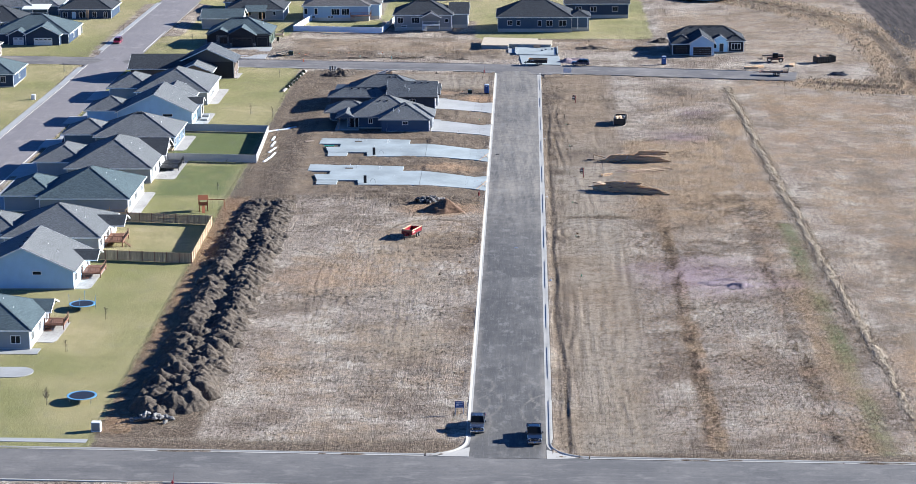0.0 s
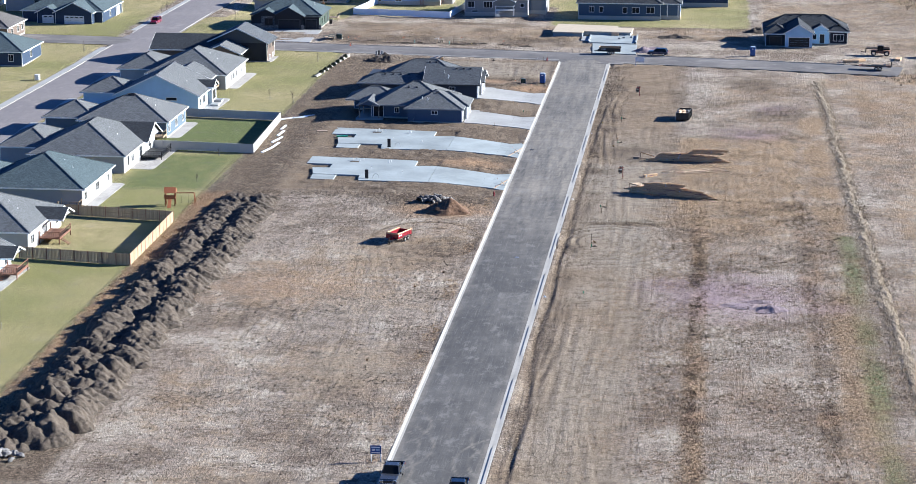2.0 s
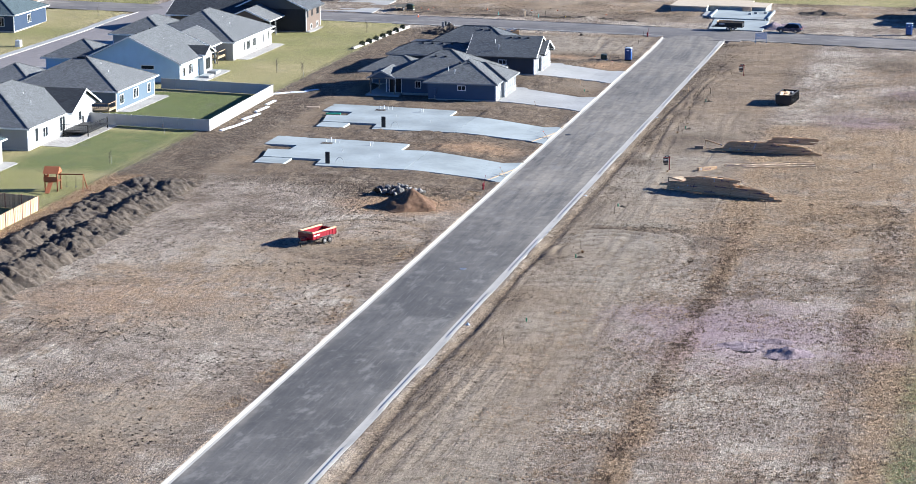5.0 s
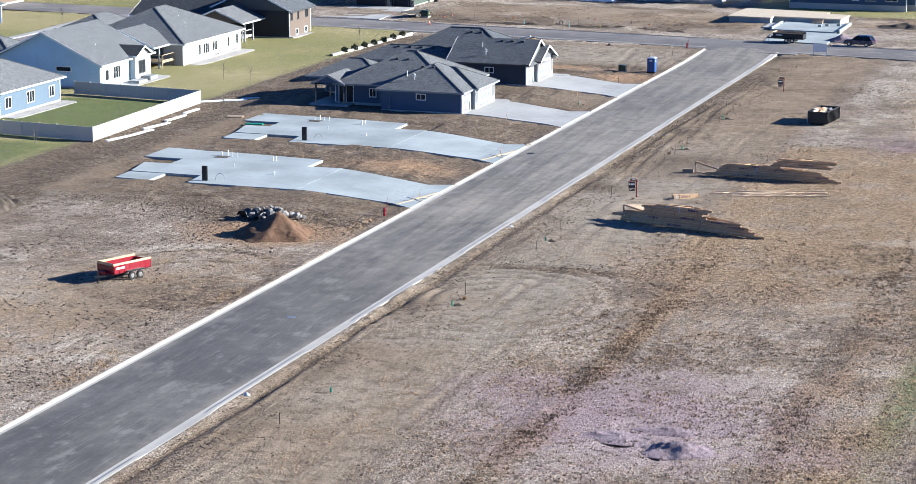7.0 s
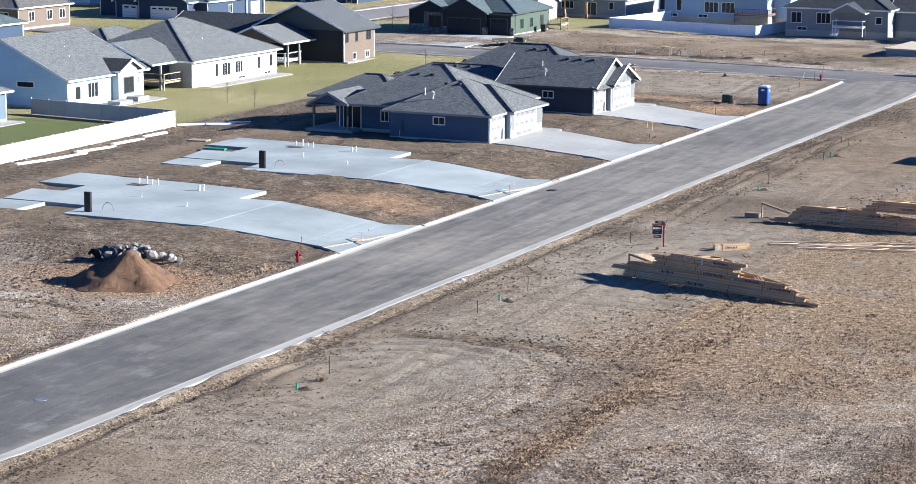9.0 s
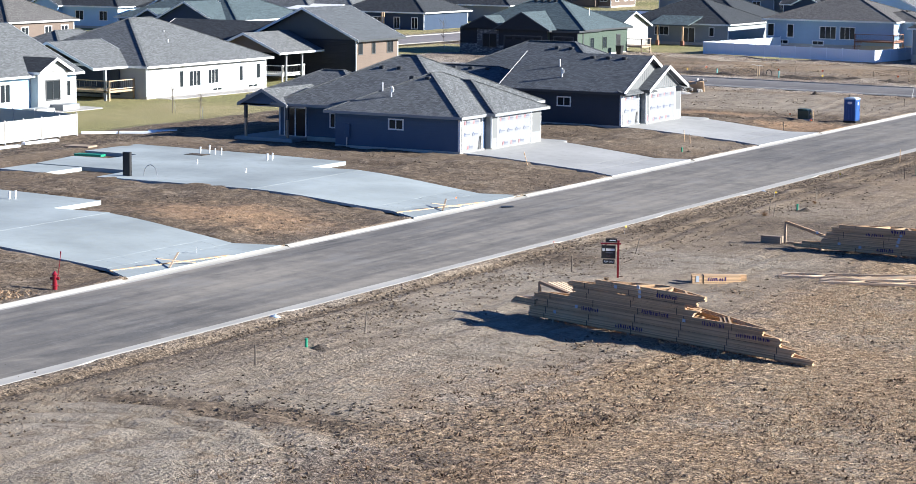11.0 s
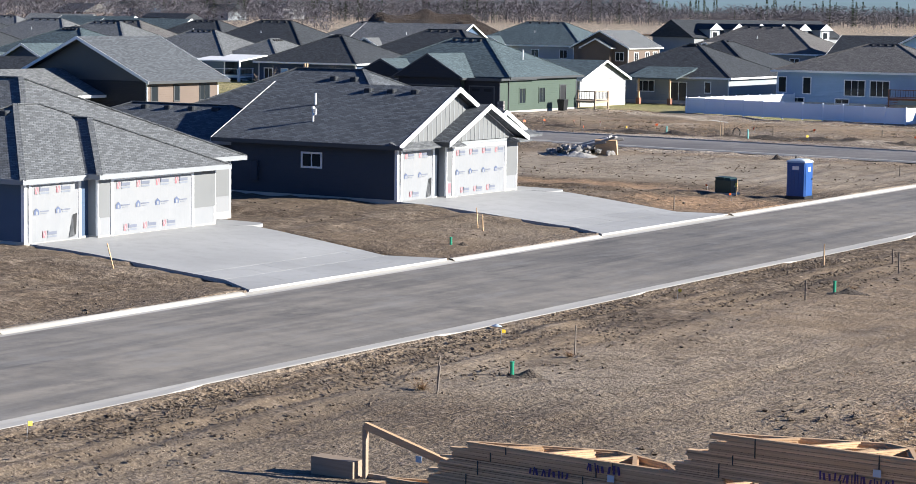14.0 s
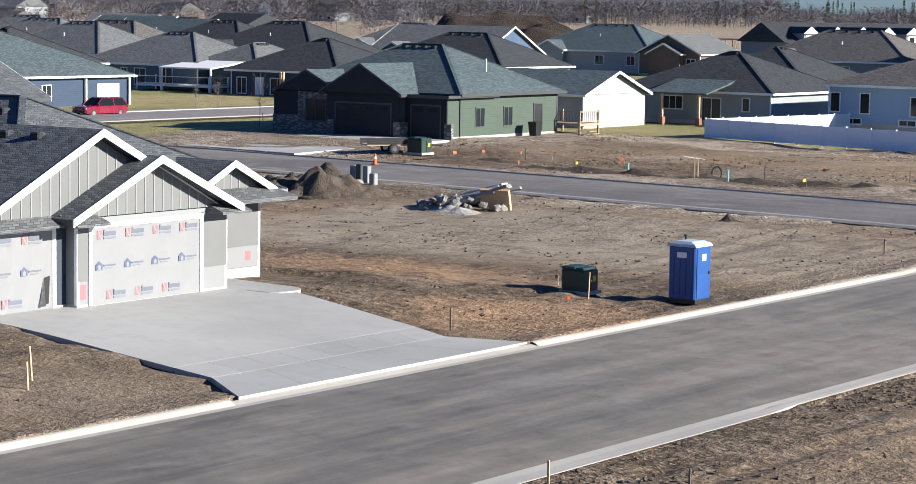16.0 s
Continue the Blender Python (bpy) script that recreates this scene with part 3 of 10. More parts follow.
def zg(x, y):
    """Height of the smooth ground."""
    x, y = np.asarray(x, float), np.asarray(y, float)
    lots = 0.62 * S(-6.3, -18, x) * S(48, 66, y) * (1 - S(166, 180, y)) * (1 - S(-45, -54, x))
    north = 0.35 * S(188, 206, y)
    green = 0.25 * S(226, 240, y) * S(-55, -64, x)
    basin = -0.95 * S(240, 274, y) * (1 - S(-60, -67, x) * (1 - S(262, 276, y))) * (1 - S(430, 520, y)) * (1 - S(-92, -104, x)) * (1 - S(60, 90, x))
    away = np.hypot(x, y - 100)
    far = 4.0 * S(430, 1000, away) + 3.0 * S(1000, 2600, away)
    return lots + north + green + basin + far


def zf(x, y):
    return float(zg(x, y))


NEAR_C = [(-420, -81.0), (-70, -96.0), (0, -99.0), (70, -102.0), (420, -117.0)]
FAR_C = [(-420, 255.0), (-130, 224.0), (-64.7, 217.6), (-13.2, 211.6), (20, 206.8), (59.4, 200.2), (71.5, 198.2)]
LEFT_C = [(-121.0, -400.0), (-110.8, 110.0), (-106.9, 325.0), (-104.0, 480.0), (-98, 900)]
DITCH = [(20, 420), (60, 352), (77, 329), (92, 300), (101, 262), (101.5, 225), (99.3, 189), (97, 181), (76, 189)]
STRAW = [(52.3, 184), (53.1, 130), (53.8, 72), (55.2, -10), (56.9, -73), (57.4, -92)]


def dist_to(x, y, line):
    best = np.full(np.shape(x), 1e9)
    for (x0, y0), (x1, y1) in zip(line, line[1:]):
        dx, dy = x1 - x0, y1 - y0
        t = np.clip(((x - x0) * dx + (y - y0) * dy) / (dx * dx + dy * dy), 0, 1)
        best = np.minimum(best, np.hypot(x - x0 - t * dx, y - y0 - t * dy))
    return best


def steps(*runs):
    """Sorted grid lines from runs of (start, end, step)."""
    out = set()
    for a, b, s in runs:
        out |= {round(float(v), 3) for v in np.arange(a, b + 1e-6, s)}
    return np.array(sorted(out))


def box_mask(x, y, x0, x1, y0, y1, s=1.5):
    return S(x0 - s, x0 + s, x) * (1 - S(x1 - s, x1 + s, x)) * S(y0 - s, y0 + s, y) * (1 - S(y1 - s, y1 + s, y))


def blob(x, y, cx, cy, rx, ry):
    return np.clip(1.35 - np.hypot((x - cx) / rx, (y - cy) / ry), 0, 1)


# the new kerb dips where later drives will meet the street
DIPS = ((-68.0, -58.5), (-41.5, -32.0), (-17.0, -7.5), (11.5, 20.5), (37.5, 48.0), (64.5, 75.0), (91.0, 103.0), (118.0, 129.5), (145.0, 157.0), (170.0, 180.0), (196.0, 201.0))


def build_ground():
    gx = steps((-3200, -400, 200), (-400, -130, 15), (-130, -60, 2.5), (-60, -42, 1.0), (-42, -6, 0.5), (-5.84, -5.84, 1), (6.06, 6.06, 1), (6.1, 6.1, 1), (6.16, 6.16, 1), (-5.6, 5.6, 1.4), (6, 10, 0.25), (10, 50, 0.5), (50, 62, 1.0), (62, 130, 3), (130, 400, 15), (400, 3200, 200))
    gy = steps((-1500, -200, 100), (-200, -105, 8), (-105, 40, 1.0), (40, 190, 0.5), (190, 240, 1.0), (240, 340, 3), (340, 600, 15), (600, 3600, 120))
    X, Y = np.meshgrid(gx, gy)
    Z = zg(X, Y)
    road = np.maximum.reduce([
        (np.abs(X) < 5.8) & (Y > -93) & (Y < 208),
        dist_to(X, Y, NEAR_C) < 5.9, dist_to(X, Y, FAR_C) < 6.0, dist_to(X, Y, LEFT_C) < 6.2])
    m = {}
    m["lawn"] = np.maximum.reduce([
        box_mask(X, Y, -103, -57.2, -92, 213, 0.8), box_mask(X, Y, -420, -117.5, -300, 460, 1.0),
        box_mask(X, Y, -104, -88, 225, 262, 1.0), box_mask(X, Y, -96, -66, 262, 340, 2.0), box_mask(X, Y, -64, -41, 277, 300, 1.0),
        box_mask(X, Y, -12, 38, 264, 345, 3.0), box_mask(X, Y, -41, -10, 300, 340, 3.0), box_mask(X, Y, -420, -60, 330, 420, 3.0)])
    m["green"] = np.maximum.reduce([
        0.6 * box_mask(X, Y, -74, -57.6, 62, 92, 3), 0.7 * box_mask(X, Y, -76, -57.6, 94.5, 126, 1.0),
        0.5 * box_mask(X, Y, -103, -98, -92, 213, 1.0), (0.45 + 0.3 * vnoise(X, Y, 9, 2)) * box_mask(X, Y, 49.8, 52.8, -92, 40, 1.2)])
    edge = box_mask(X, Y, -57.5, -43, -86, 62, 1.5)
    lot = box_mask(X, Y, -45, -6, 58, 182, 4)
    m["dug"] = np.maximum.reduce([
        (0.16 + 0.45 * vnoise(X, Y, 6, 42)) * box_mask(X, Y, 7, 24, 76, 200, 3), (0.36 + 0.5 * vnoise(X, Y, 5, 77)) * box_mask(X, Y, 6.2, 11.5, 66, 198, 1.5),
        (0.3 + 0.42 * vnoise(X, Y, 5, 43)) * box_mask(X, Y, 26.5, 30, -90, 55, 1.0), (0.12 + 0.4 * vnoise(X, Y, 5, 44)) * box_mask(X, Y, 43.2, 46.5, -92, 110, 1.0),
        0.75 * edge, (0.6 + 0.25 * vnoise(X, Y, 9, 3)) * lot, 0.85 * box_mask(X, Y, -57, -45, 58, 205, 2.5),
        (0.24 + 0.4 * vnoise(X, Y, 7, 4)) * box_mask(X, Y, 6, 10.5, -92, 200, 1.2), 0.6 * box_mask(X, Y, -58, -6, -93, -86, 2),
        0.6 * box_mask(X, Y, 6, 60, -97, -91, 1.5), (0.5 + 0.4 * vnoise(X, Y, 6, 58)) * box_mask(X, Y, -64, -4, 224, 240, 2), (0.3 + 0.5 * vnoise(X, Y, 7, 59)) * box_mask(X, Y, -64, 40, 238, 268, 3), 0.8 * blob(X, Y, -16, 58, 12, 7),
        0.55 * blob(X, Y, -12, 26, 7, 6), 0.85 * blob(X, Y, 16.5, 44.5, 9, 1.6), 0.8 * blob(X, Y, 43.3, 146.5, 6, 8), 0.7 * blob(X, Y, 38.3, 178.5, 6, 8), 0.7 * blob(X, Y, 40, 120, 10, 10),
        0.95 * (1 - S(1.5, 3.0, dist_to(X, Y, DITCH))), 0.7 * blob(X, Y, -48, 203, 10, 8), 0.7 * blob(X, Y, 7, 150, 3, 30), 0.55 * blob(X, Y, 15, 104, 8, 6)])
    m["dug"] = np.maximum(m["dug"], (0.22 + 0.4 * vnoise(X * 2.2, Y * 0.5, 9, 79)) * box_mask(X, Y, 57, 135, -95, 196, 4))
    m["rust"] = np.maximum.reduce([(0.2 + 0.3 * vnoise(X, Y, 12, 80)) * box_mask(X, Y, 57, 135, -95, 196, 4), (0.08 + 0.25 * vnoise(X, Y, 13, 57)) * box_mask(X, Y, 31, 62, -92, 120, 4), (0.3 + 0.45 * vnoise(X, Y, 5, 19)) * box_mask(X, Y, 27, 30.0, -90, 60, 1.2), (0.2 + 0.35 * vnoise(X, Y, 6, 20)) * box_mask(X, Y, 43, 47, -92, 110, 1.0), 0.95 * box_mask(X, Y, -57.3, -52.6, -84, 60, 0.7) * (0.55 + 0.45 * vnoise(X, Y, 11, 8)), 0.75 * blob(X, Y, -14, 51, 9, 6),
                                   0.75 * blob(X, Y, -9, 168, 5, 5), 0.6 * blob(X, Y, -22, 176, 9, 4), 0.55 * blob(X, Y, -14, 88, 8, 5), 0.45 * blob(X, Y, -30, 0, 16, 12)])
    band = (0.5 + 0.5 * vnoise(X, Y, 14, 11)) * (0.7 + 0.3 * vnoise(X, Y, 5, 12))
    m["dry"] = np.maximum.reduce([
        (0.4 + 0.4 * vnoise(X, Y, 6, 17)) * box_mask(X, Y, 27.3, 29.8, -90, 52, 0.7), (0.55 + 0.35 * vnoise(X, Y, 8, 18)) * box_mask(X, Y, 46.5, 52, -92, 150, 2), 0.6 * blob(X, Y, 33, 48, 17, 22) * (0.65 + 0.35 * vnoise(X, Y, 8, 14)),
        0.55 * blob(X, Y, 38, 80, 14, 16), (0.62 + 0.3 * vnoise(X, Y, 5, 78)) * box_mask(X, Y, 23.5, 46, 52, 118, 2.5), 0.6 * box_mask(X, Y, 30, 64, 90, 190, 4) * band, 0.62 * box_mask(X, Y, 58, 110, -95, 195, 4) * band, 0.3 * box_mask(X, Y, 62, 100, 215, 345, 6),
        0.3 * box_mask(X, Y, -8, -6.0, -80, 60, 0.8) * (0.5 + 0.5 * vnoise(X, Y, 5, 88)), 0.45 * box_mask(X, Y, -60, 40, 236, 262, 6) * (0.6 + 0.3 * vnoise(X, Y, 9, 15)), 0.35 * (1 - S(300, 340, Y)) * S(262, 280, Y) * S(38, 44, X),
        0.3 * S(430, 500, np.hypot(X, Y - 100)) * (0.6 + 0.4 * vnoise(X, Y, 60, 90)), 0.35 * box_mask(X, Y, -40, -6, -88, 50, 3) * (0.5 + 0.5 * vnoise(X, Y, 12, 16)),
        0.8 * (S(2.0, 3.5, dist_to(X, Y, DITCH)) - S(6, 10, dist_to(X, Y, DITCH)))])
    m["dry"] = m["dry"] * (1 - np.clip(blob(X, Y, 43.3, 146.5, 6, 8) + blob(X, Y, 38.3, 178.5, 6, 8), 0, 1))
    bare = box_mask(X, Y, 9.5, 22, -92, 125, 3) * (0.42 + 0.35 * vnoise(X, Y, 11, 45))
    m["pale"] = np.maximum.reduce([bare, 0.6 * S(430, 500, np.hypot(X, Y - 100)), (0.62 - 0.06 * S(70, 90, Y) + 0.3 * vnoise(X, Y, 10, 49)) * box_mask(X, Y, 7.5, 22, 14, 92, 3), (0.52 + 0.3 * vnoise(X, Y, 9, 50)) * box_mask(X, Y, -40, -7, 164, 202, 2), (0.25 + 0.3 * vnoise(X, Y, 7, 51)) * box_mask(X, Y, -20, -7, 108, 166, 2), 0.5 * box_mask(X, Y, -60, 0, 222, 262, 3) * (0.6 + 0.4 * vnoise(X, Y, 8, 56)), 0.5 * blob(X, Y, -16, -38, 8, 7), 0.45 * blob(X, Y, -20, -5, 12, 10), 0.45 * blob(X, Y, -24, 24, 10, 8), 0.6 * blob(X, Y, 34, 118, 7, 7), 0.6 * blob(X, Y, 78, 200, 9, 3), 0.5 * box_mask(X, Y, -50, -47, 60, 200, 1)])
    m["packed"] = np.maximum.reduce([
        (0.8 + 0.2 * vnoise(X, Y, 9, 71)) * box_mask(X, Y, 6, 23, 55, 202, 4), (0.72 + 0.3 * vnoise(X, Y, 10, 72)) * box_mask(X, Y, 6.5, 21, -92, 76, 3), 0.1 * box_mask(X, Y, -44, -7, -88, 62, 3) + 0.5 * blob(X, Y, -18, 22, 10, 16) + 0.5 * blob(X, Y, -16, -40, 9, 12),
        (0.8 + 0.2 * vnoise(X, Y, 9, 73)) * box_mask(X, Y, -44, -6, 160, 204, 3), 0.8 * box_mask(X, Y, -46, -6, 62, 166, 2), (0.5 + 0.4 * vnoise(X, Y, 8, 76)) * box_mask(X, Y, -62, 0, 224, 264, 3)])
    m["stone"] = np.maximum.reduce([0.62 * blob(X, Y, 34, 1, 12, 14), 0.5 * blob(X, Y, 26, 6, 7, 6), 0.4 * blob(X, Y, 45, -4, 9, 4), 0.4 * blob(X, Y, 37, 122, 8, 8), 0.35 * blob(X, Y, 42, 150, 6, 6)])
    side = S(104, 108, X) * S(225, 255, Y) + S(125, 140, X) * S(150, 200, Y)
    m["plough"] = np.clip(side, 0, 1) * (1 - S(430, 470, Y))
    rough = (1 - m["lawn"]) * (1 - S(120, 200, np.abs(X))) * (1 - S(330, 420, Y))
    relief = 0.05 * vnoise(X, Y, 6, 21) + 0.03 * vnoise(X, Y, 2.3, 22) + 0.022 * vnoise(X, Y, 1.1, 23)
    dugr = m["dug"] * (1 + 0.9 * lot) * (0.07 * vnoise(X, Y, 1.7, 24) + 0.05 * vnoise(X, Y, 0.9, 25))
    wheel = 0.035 * vnoise(X * 3.2, Y * 0.12, 1.0, 26) + 0.03 * vnoise((X + 0.35 * Y) * 2.2, (Y - 0.35 * X) * 0.1, 1.0, 28) * S(4, -8, X)
    Z = Z + rough * (relief * (1 + 1.6 * S(222, 228, Y)) + dugr + wheel)
    Z = Z - 0.02
    Z = Z - 0.55 * (1 - S(0.4, 2.2, dist_to(X, Y, DITCH))) + 0.35 * (S(1.6, 3, dist_to(X, Y, DITCH)) - S(3, 7, dist_to(X, Y, DITCH)))
    # tracks of machines beside the new kerb
    Z = Z - 0.12 * box_mask(X, Y, 6.9, 8.3, -92, 120, 0.5) * (0.7 + 0.3 * vnoise(X, Y, 4, 27)) + 0.10 * S(7.2, 5.9, X) * S(4.0, 5.6, X) * (Y < 108) * (Y > -88) + 0.10 * S(-7.4, -5.9, X) * S(-4.5, -5.7, X) * (Y < 200) * (Y > -88)
    rut = 7.3 + 0.22 * vnoise(Y, Y * 0, 17, 46) + 0.1 * vnoise(Y, Y * 0, 5.1, 47) + 0.9 * S(-20, -60, Y)
    Z = Z - 0.12 * np.clip(1 - np.abs(X - rut) / 0.4, 0, 1) * (Y < 150) * (Y > -92) * np.clip(0.8 + 0.5 * vnoise(X, Y, 7, 48), 0.2, 1) + 0.06 * np.clip(1 - np.abs(X - rut - 0.75) / 0.5, 0, 1) * (Y < 150) * (Y > -92)
    m["dug"] = np.maximum(m["dug"], (0.8 + 0.2 * vnoise(X, Y, 9, 29)) * np.clip(1.2 - np.abs(X - rut) / 0.42, 0, 1) * (Y < 150) * (Y > -92))
    foot = np.where(np.any([(Y > a - 1.3) & (Y < b + 1.3) for a, b in DIPS], axis=0), 0.0, 0.055)
    Z = np.where((X > 5.8) & (X < 6.15) & (Y < 203) & (Y > -86), np.where(X < 6.09, -0.12, foot), Z)
    Z = np.where((X >= 6.15) & (X < 7.0) & (Y < 203) & (Y > -86), np.minimum(Z, foot + 0.02), Z)
    Z = np.where(road, zg(X, Y) - 0.3, Z)
    for dy in (0.0, 27.8, 55.2, 82.4):
        t = np.clip((X + 19.35) / 13.6, 0, 1)
        lo, hi = dy + 69.85 - 1.25 * t - 1.7 * t ** 10, dy + 83.0 - 3.4 * t
        on = ((X > -19.4) & (X < -5.4) & (Y > lo) & (Y < hi)) | ((X > -43) & (X < -19.3) & (Y > 70.2 + dy) & (Y < 89.0 + dy))
        Z = np.where(on, np.minimum(Z, zg(X, Y) - 0.22), Z)
    # tracks of trucks over the lots
    rnd = random.Random(12)
    lines = [(rnd.uniform(8.5, 23), rnd.uniform(-0.03, 0.03), rnd.uniform(0.4, 1.8), rnd.uniform(9, 26), rnd.uniform(-90, 120), rnd.uniform(20, 70)) for _ in range(13)]
    lines += [(rnd.uniform(-38, -9), rnd.uniform(-0.22, 0.1), rnd.uniform(0.5, 2.5), rnd.uniform(10, 24), rnd.uniform(-80, 30), rnd.uniform(15, 45)) for _ in range(17)]
    lines += [(rnd.uniform(-18, -8), rnd.uniform(-0.1, 0.1), rnd.uniform(0.3, 1.0), rnd.uniform(7, 16), rnd.uniform(164, 185), rnd.uniform(10, 25)) for _ in range(8)]
    for x0, slope, amp, wave, y0, length in lines:
        on = S(y0, y0 + 4, Y) * (1 - S(y0 + length - 4, y0 + length, Y))
        for gauge in (0.0, 1.75):
            d = np.abs(X - (x0 + gauge + slope * (Y - y0) + amp * np.sin(Y / wave + x0)))
            Z = Z - 0.06 * on * np.clip(1 - d / 0.45, 0, 1) + 0.03 * on * np.clip(1 - np.abs(d - 0.6) / 0.4, 0, 1)
            m["dug"] = np.maximum(m["dug"], 0.34 * on * np.clip(1.2 - d / 0.45, 0, 1))
    # ruts of a loader turning
    for cx, cy, r in ((14.0, 31.5, 8.6), (14.2, 31.5, 7.2), (14.0, 31.0, 10.4), (14.5, 31.0, 11.8), (14.0, 32.0, 5.2), (-10.8, 25.5, 3.6), (-11.4, 26.0, 4.9), (-10.4, 25.0, 2.4), (16, 170, 5), (17, 171, 6.6), (20, 155, 9), (-11.0, 26.5, 3.0), (-13.5, 29.5, 6.8), (-15.0, 32.0, 8.4)):
        d = np.abs(np.hypot(X - cx, (Y - cy) * 0.8) - r)
        Z = Z - 0.09 * np.clip(1 - d / 0.45, 0, 1) * (vnoise(X, Y, 6, 41) > -0.5) + 0.06 * np.clip(1 - np.abs(d - 0.6) / 0.35, 0, 1)
        m["dug"] = np.maximum(m["dug"], (0.72 if cx < 0 else 0.42) * np.clip(1.2 - d / 0.45, 0, 1))
    # small pit between the purple heaps
    Z = Z - 0.5 * np.clip(1 - np.hypot((X - 34.6) / 1.8, (Y + 4.4) / 1.2), 0, 1) - 0.45 * np.clip(1 - np.hypot((X - 38.0) / 1.2, (Y + 6.4) / 1.6), 0, 1)
    nx, ny = len(gx), len(gy)
    verts = np.stack([X, Y, Z], -1).reshape(-1, 3)
    i = np.arange(nx * ny).reshape(ny, nx)
    faces = np.stack([i[:-1, :-1], i[:-1, 1:], i[1:, 1:], i[1:, :-1]], -1).reshape(-1, 4)
    me = bpy.data.meshes.new("ground")
    me.from_pydata(verts.tolist(), [], faces.tolist())
    me.polygons.foreach_set("use_smooth", [True] * len(me.polygons))
    for name, a in m.items():
        at = me.attributes.new(name, "FLOAT", "POINT")
        at.data.foreach_set("value", np.clip(a, 0, 1).ravel().astype(np.float32))
    me.materials.append(MG)
    ob = new("ground", me)
    return tagged(ob, "graded bare soil, stubble and lawns reaching to the horizon", "ground", kind="structure")


build_ground()


# ---- streets and kerbs ----
def resample(line, step):
    out = []
    for (x0, y0), (x1, y1) in zip(line, line[1:]):
        n = max(1, int(math.hypot(x1 - x0, y1 - y0) / step))
        out += [(x0 + (x1 - x0) * i / n, y0 + (y1 - y0) * i / n) for i in range(n)]
    return out + [line[-1]]


def ribbon(geo, line, profile, step=4.0, lift=0.0):
    """A strip along a line; the profile is (offset to the right, height) pairs over the ground."""
    pts = resample(line, step)
    rows = []
    for k, (x, y) in enumerate(pts):
        x0, y0 = pts[max(0, k - 1)]
        x1, y1 = pts[min(len(pts) - 1, k + 1)]
        d = math.hypot(x1 - x0, y1 - y0)
        rx, ry = (y1 - y0) / d, -(x1 - x0) / d
        z = zf(x, y) + lift
        rows.append([(x + rx * o, y + ry * o, z + h) for o, h in profile])
    return geo.loft(rows, close=False, caps=False)


def street(name, line, half, material, label, z=0.0, across=4, step=4.0, mud=None):
    prof = [(half * u, z + 0.05 - 0.08 * u * u) for u in np.linspace(-1, 1, across + 1)]
    g = ribbon(Geo(), line, prof, step)
    g.smooth = True
    ob = solid(name, g, material, label, "road", kind="structure")
    if mud:
        at = ob.data.attributes.new("mud", "FLOAT", "POINT")
        P = np.array(g.v)
        at.data.foreach_set("value", np.clip(mud(P[:, 0], P[:, 1]), 0, 1).astype(np.float32))
    return ob


def tracked(x, y):
    """Dust in the gutters, a paler far half, dried mud from the lots, and arcs of turning tyres."""
    m = 0.8 * S(4.0, 5.2, np.abs(x)) * (0.55 + 0.45 * vnoise(x, y, 3, 81))
    # Paler from y 18 to 80, a little less so past 95.
    far = 0.95 * S(18, 80, y) * (1 - 0.35 * S(95, 140, y)) + 0.15
    m = np.maximum(m, far * np.clip(0.68 + 0.3 * vnoise(x, y, 14, 82) + 0.22 * vnoise(x * 2.2, y * 0.09, 1.6, 86) + 0.28 * vnoise(x * 7 + 0.4 * y, y * 0.25, 1.6, 87), 0, 1))
    m = np.maximum(m, 0.75 * np.clip(vnoise(x, y, 5, 83) - 0.45, 0, 1) * np.clip(0.3 + vnoise(x, y, 1.1, 84), 0, 1))
    for cx, cy, r in ((-13, -70, 10.2), (-13, -70, 11.9), (14, -74, 10.5), (14, -74, 12.2), (-12, -62, 9.6), (-16, -78, 13.5), (12, -66, 9.0), (-14, 58, 11.5), (-14, 58, 13.2), (-13, 92, 11.0), (12, 44, 9.5), (13, 46, 11.0)):
        d = np.abs(np.hypot(x - cx, y - cy) - r)
        m = np.maximum(m, 0.8 * np.clip(1 - d / 0.3, 0, 1) * (0.6 + 0.4 * vnoise(x, y, 1.6, 85)))
    return m


HALF = 5.18
street("road", [(0, -93.5), (0, 206)], HALF, M_ROAD, "newly paved dark asphalt street with dusty mud tracks", 0.0, 36, 0.6, tracked)
street("road_near", NEAR_C, 5.75, M_CROSS, "dark asphalt cross street at the near end", 0.015)
street("road_far", FAR_C, 6.1, M_FAR, "dusty grey asphalt cross street at the far end", 0.015)
street("road_old", LEFT_C, 6.3, M_OLD, "weathered purplish grey residential street", 0.03)

FULL = [(0.0, -0.03), (0.30, -0.035), (0.38, 0.0), (0.46, 0.05), (0.54, 0.078), (0.64, 0.085), (0.66, 0.07), (0.66, -0.3)]
LOW = [(0.0, -0.03), (0.30, -0.035), (0.42, -0.015), (0.54, 0.005), (0.64, 0.015), (0.66, 0.01), (0.66, -0.3)]
FULL_R = [(0.0, -0.02), (0.38, -0.015), (0.42, 0.0), (0.46, 0.045), (0.50, 0.058), (0.7, 0.07), (0.88, 0.07), (0.92, 0.06), (0.92, -0.3)]
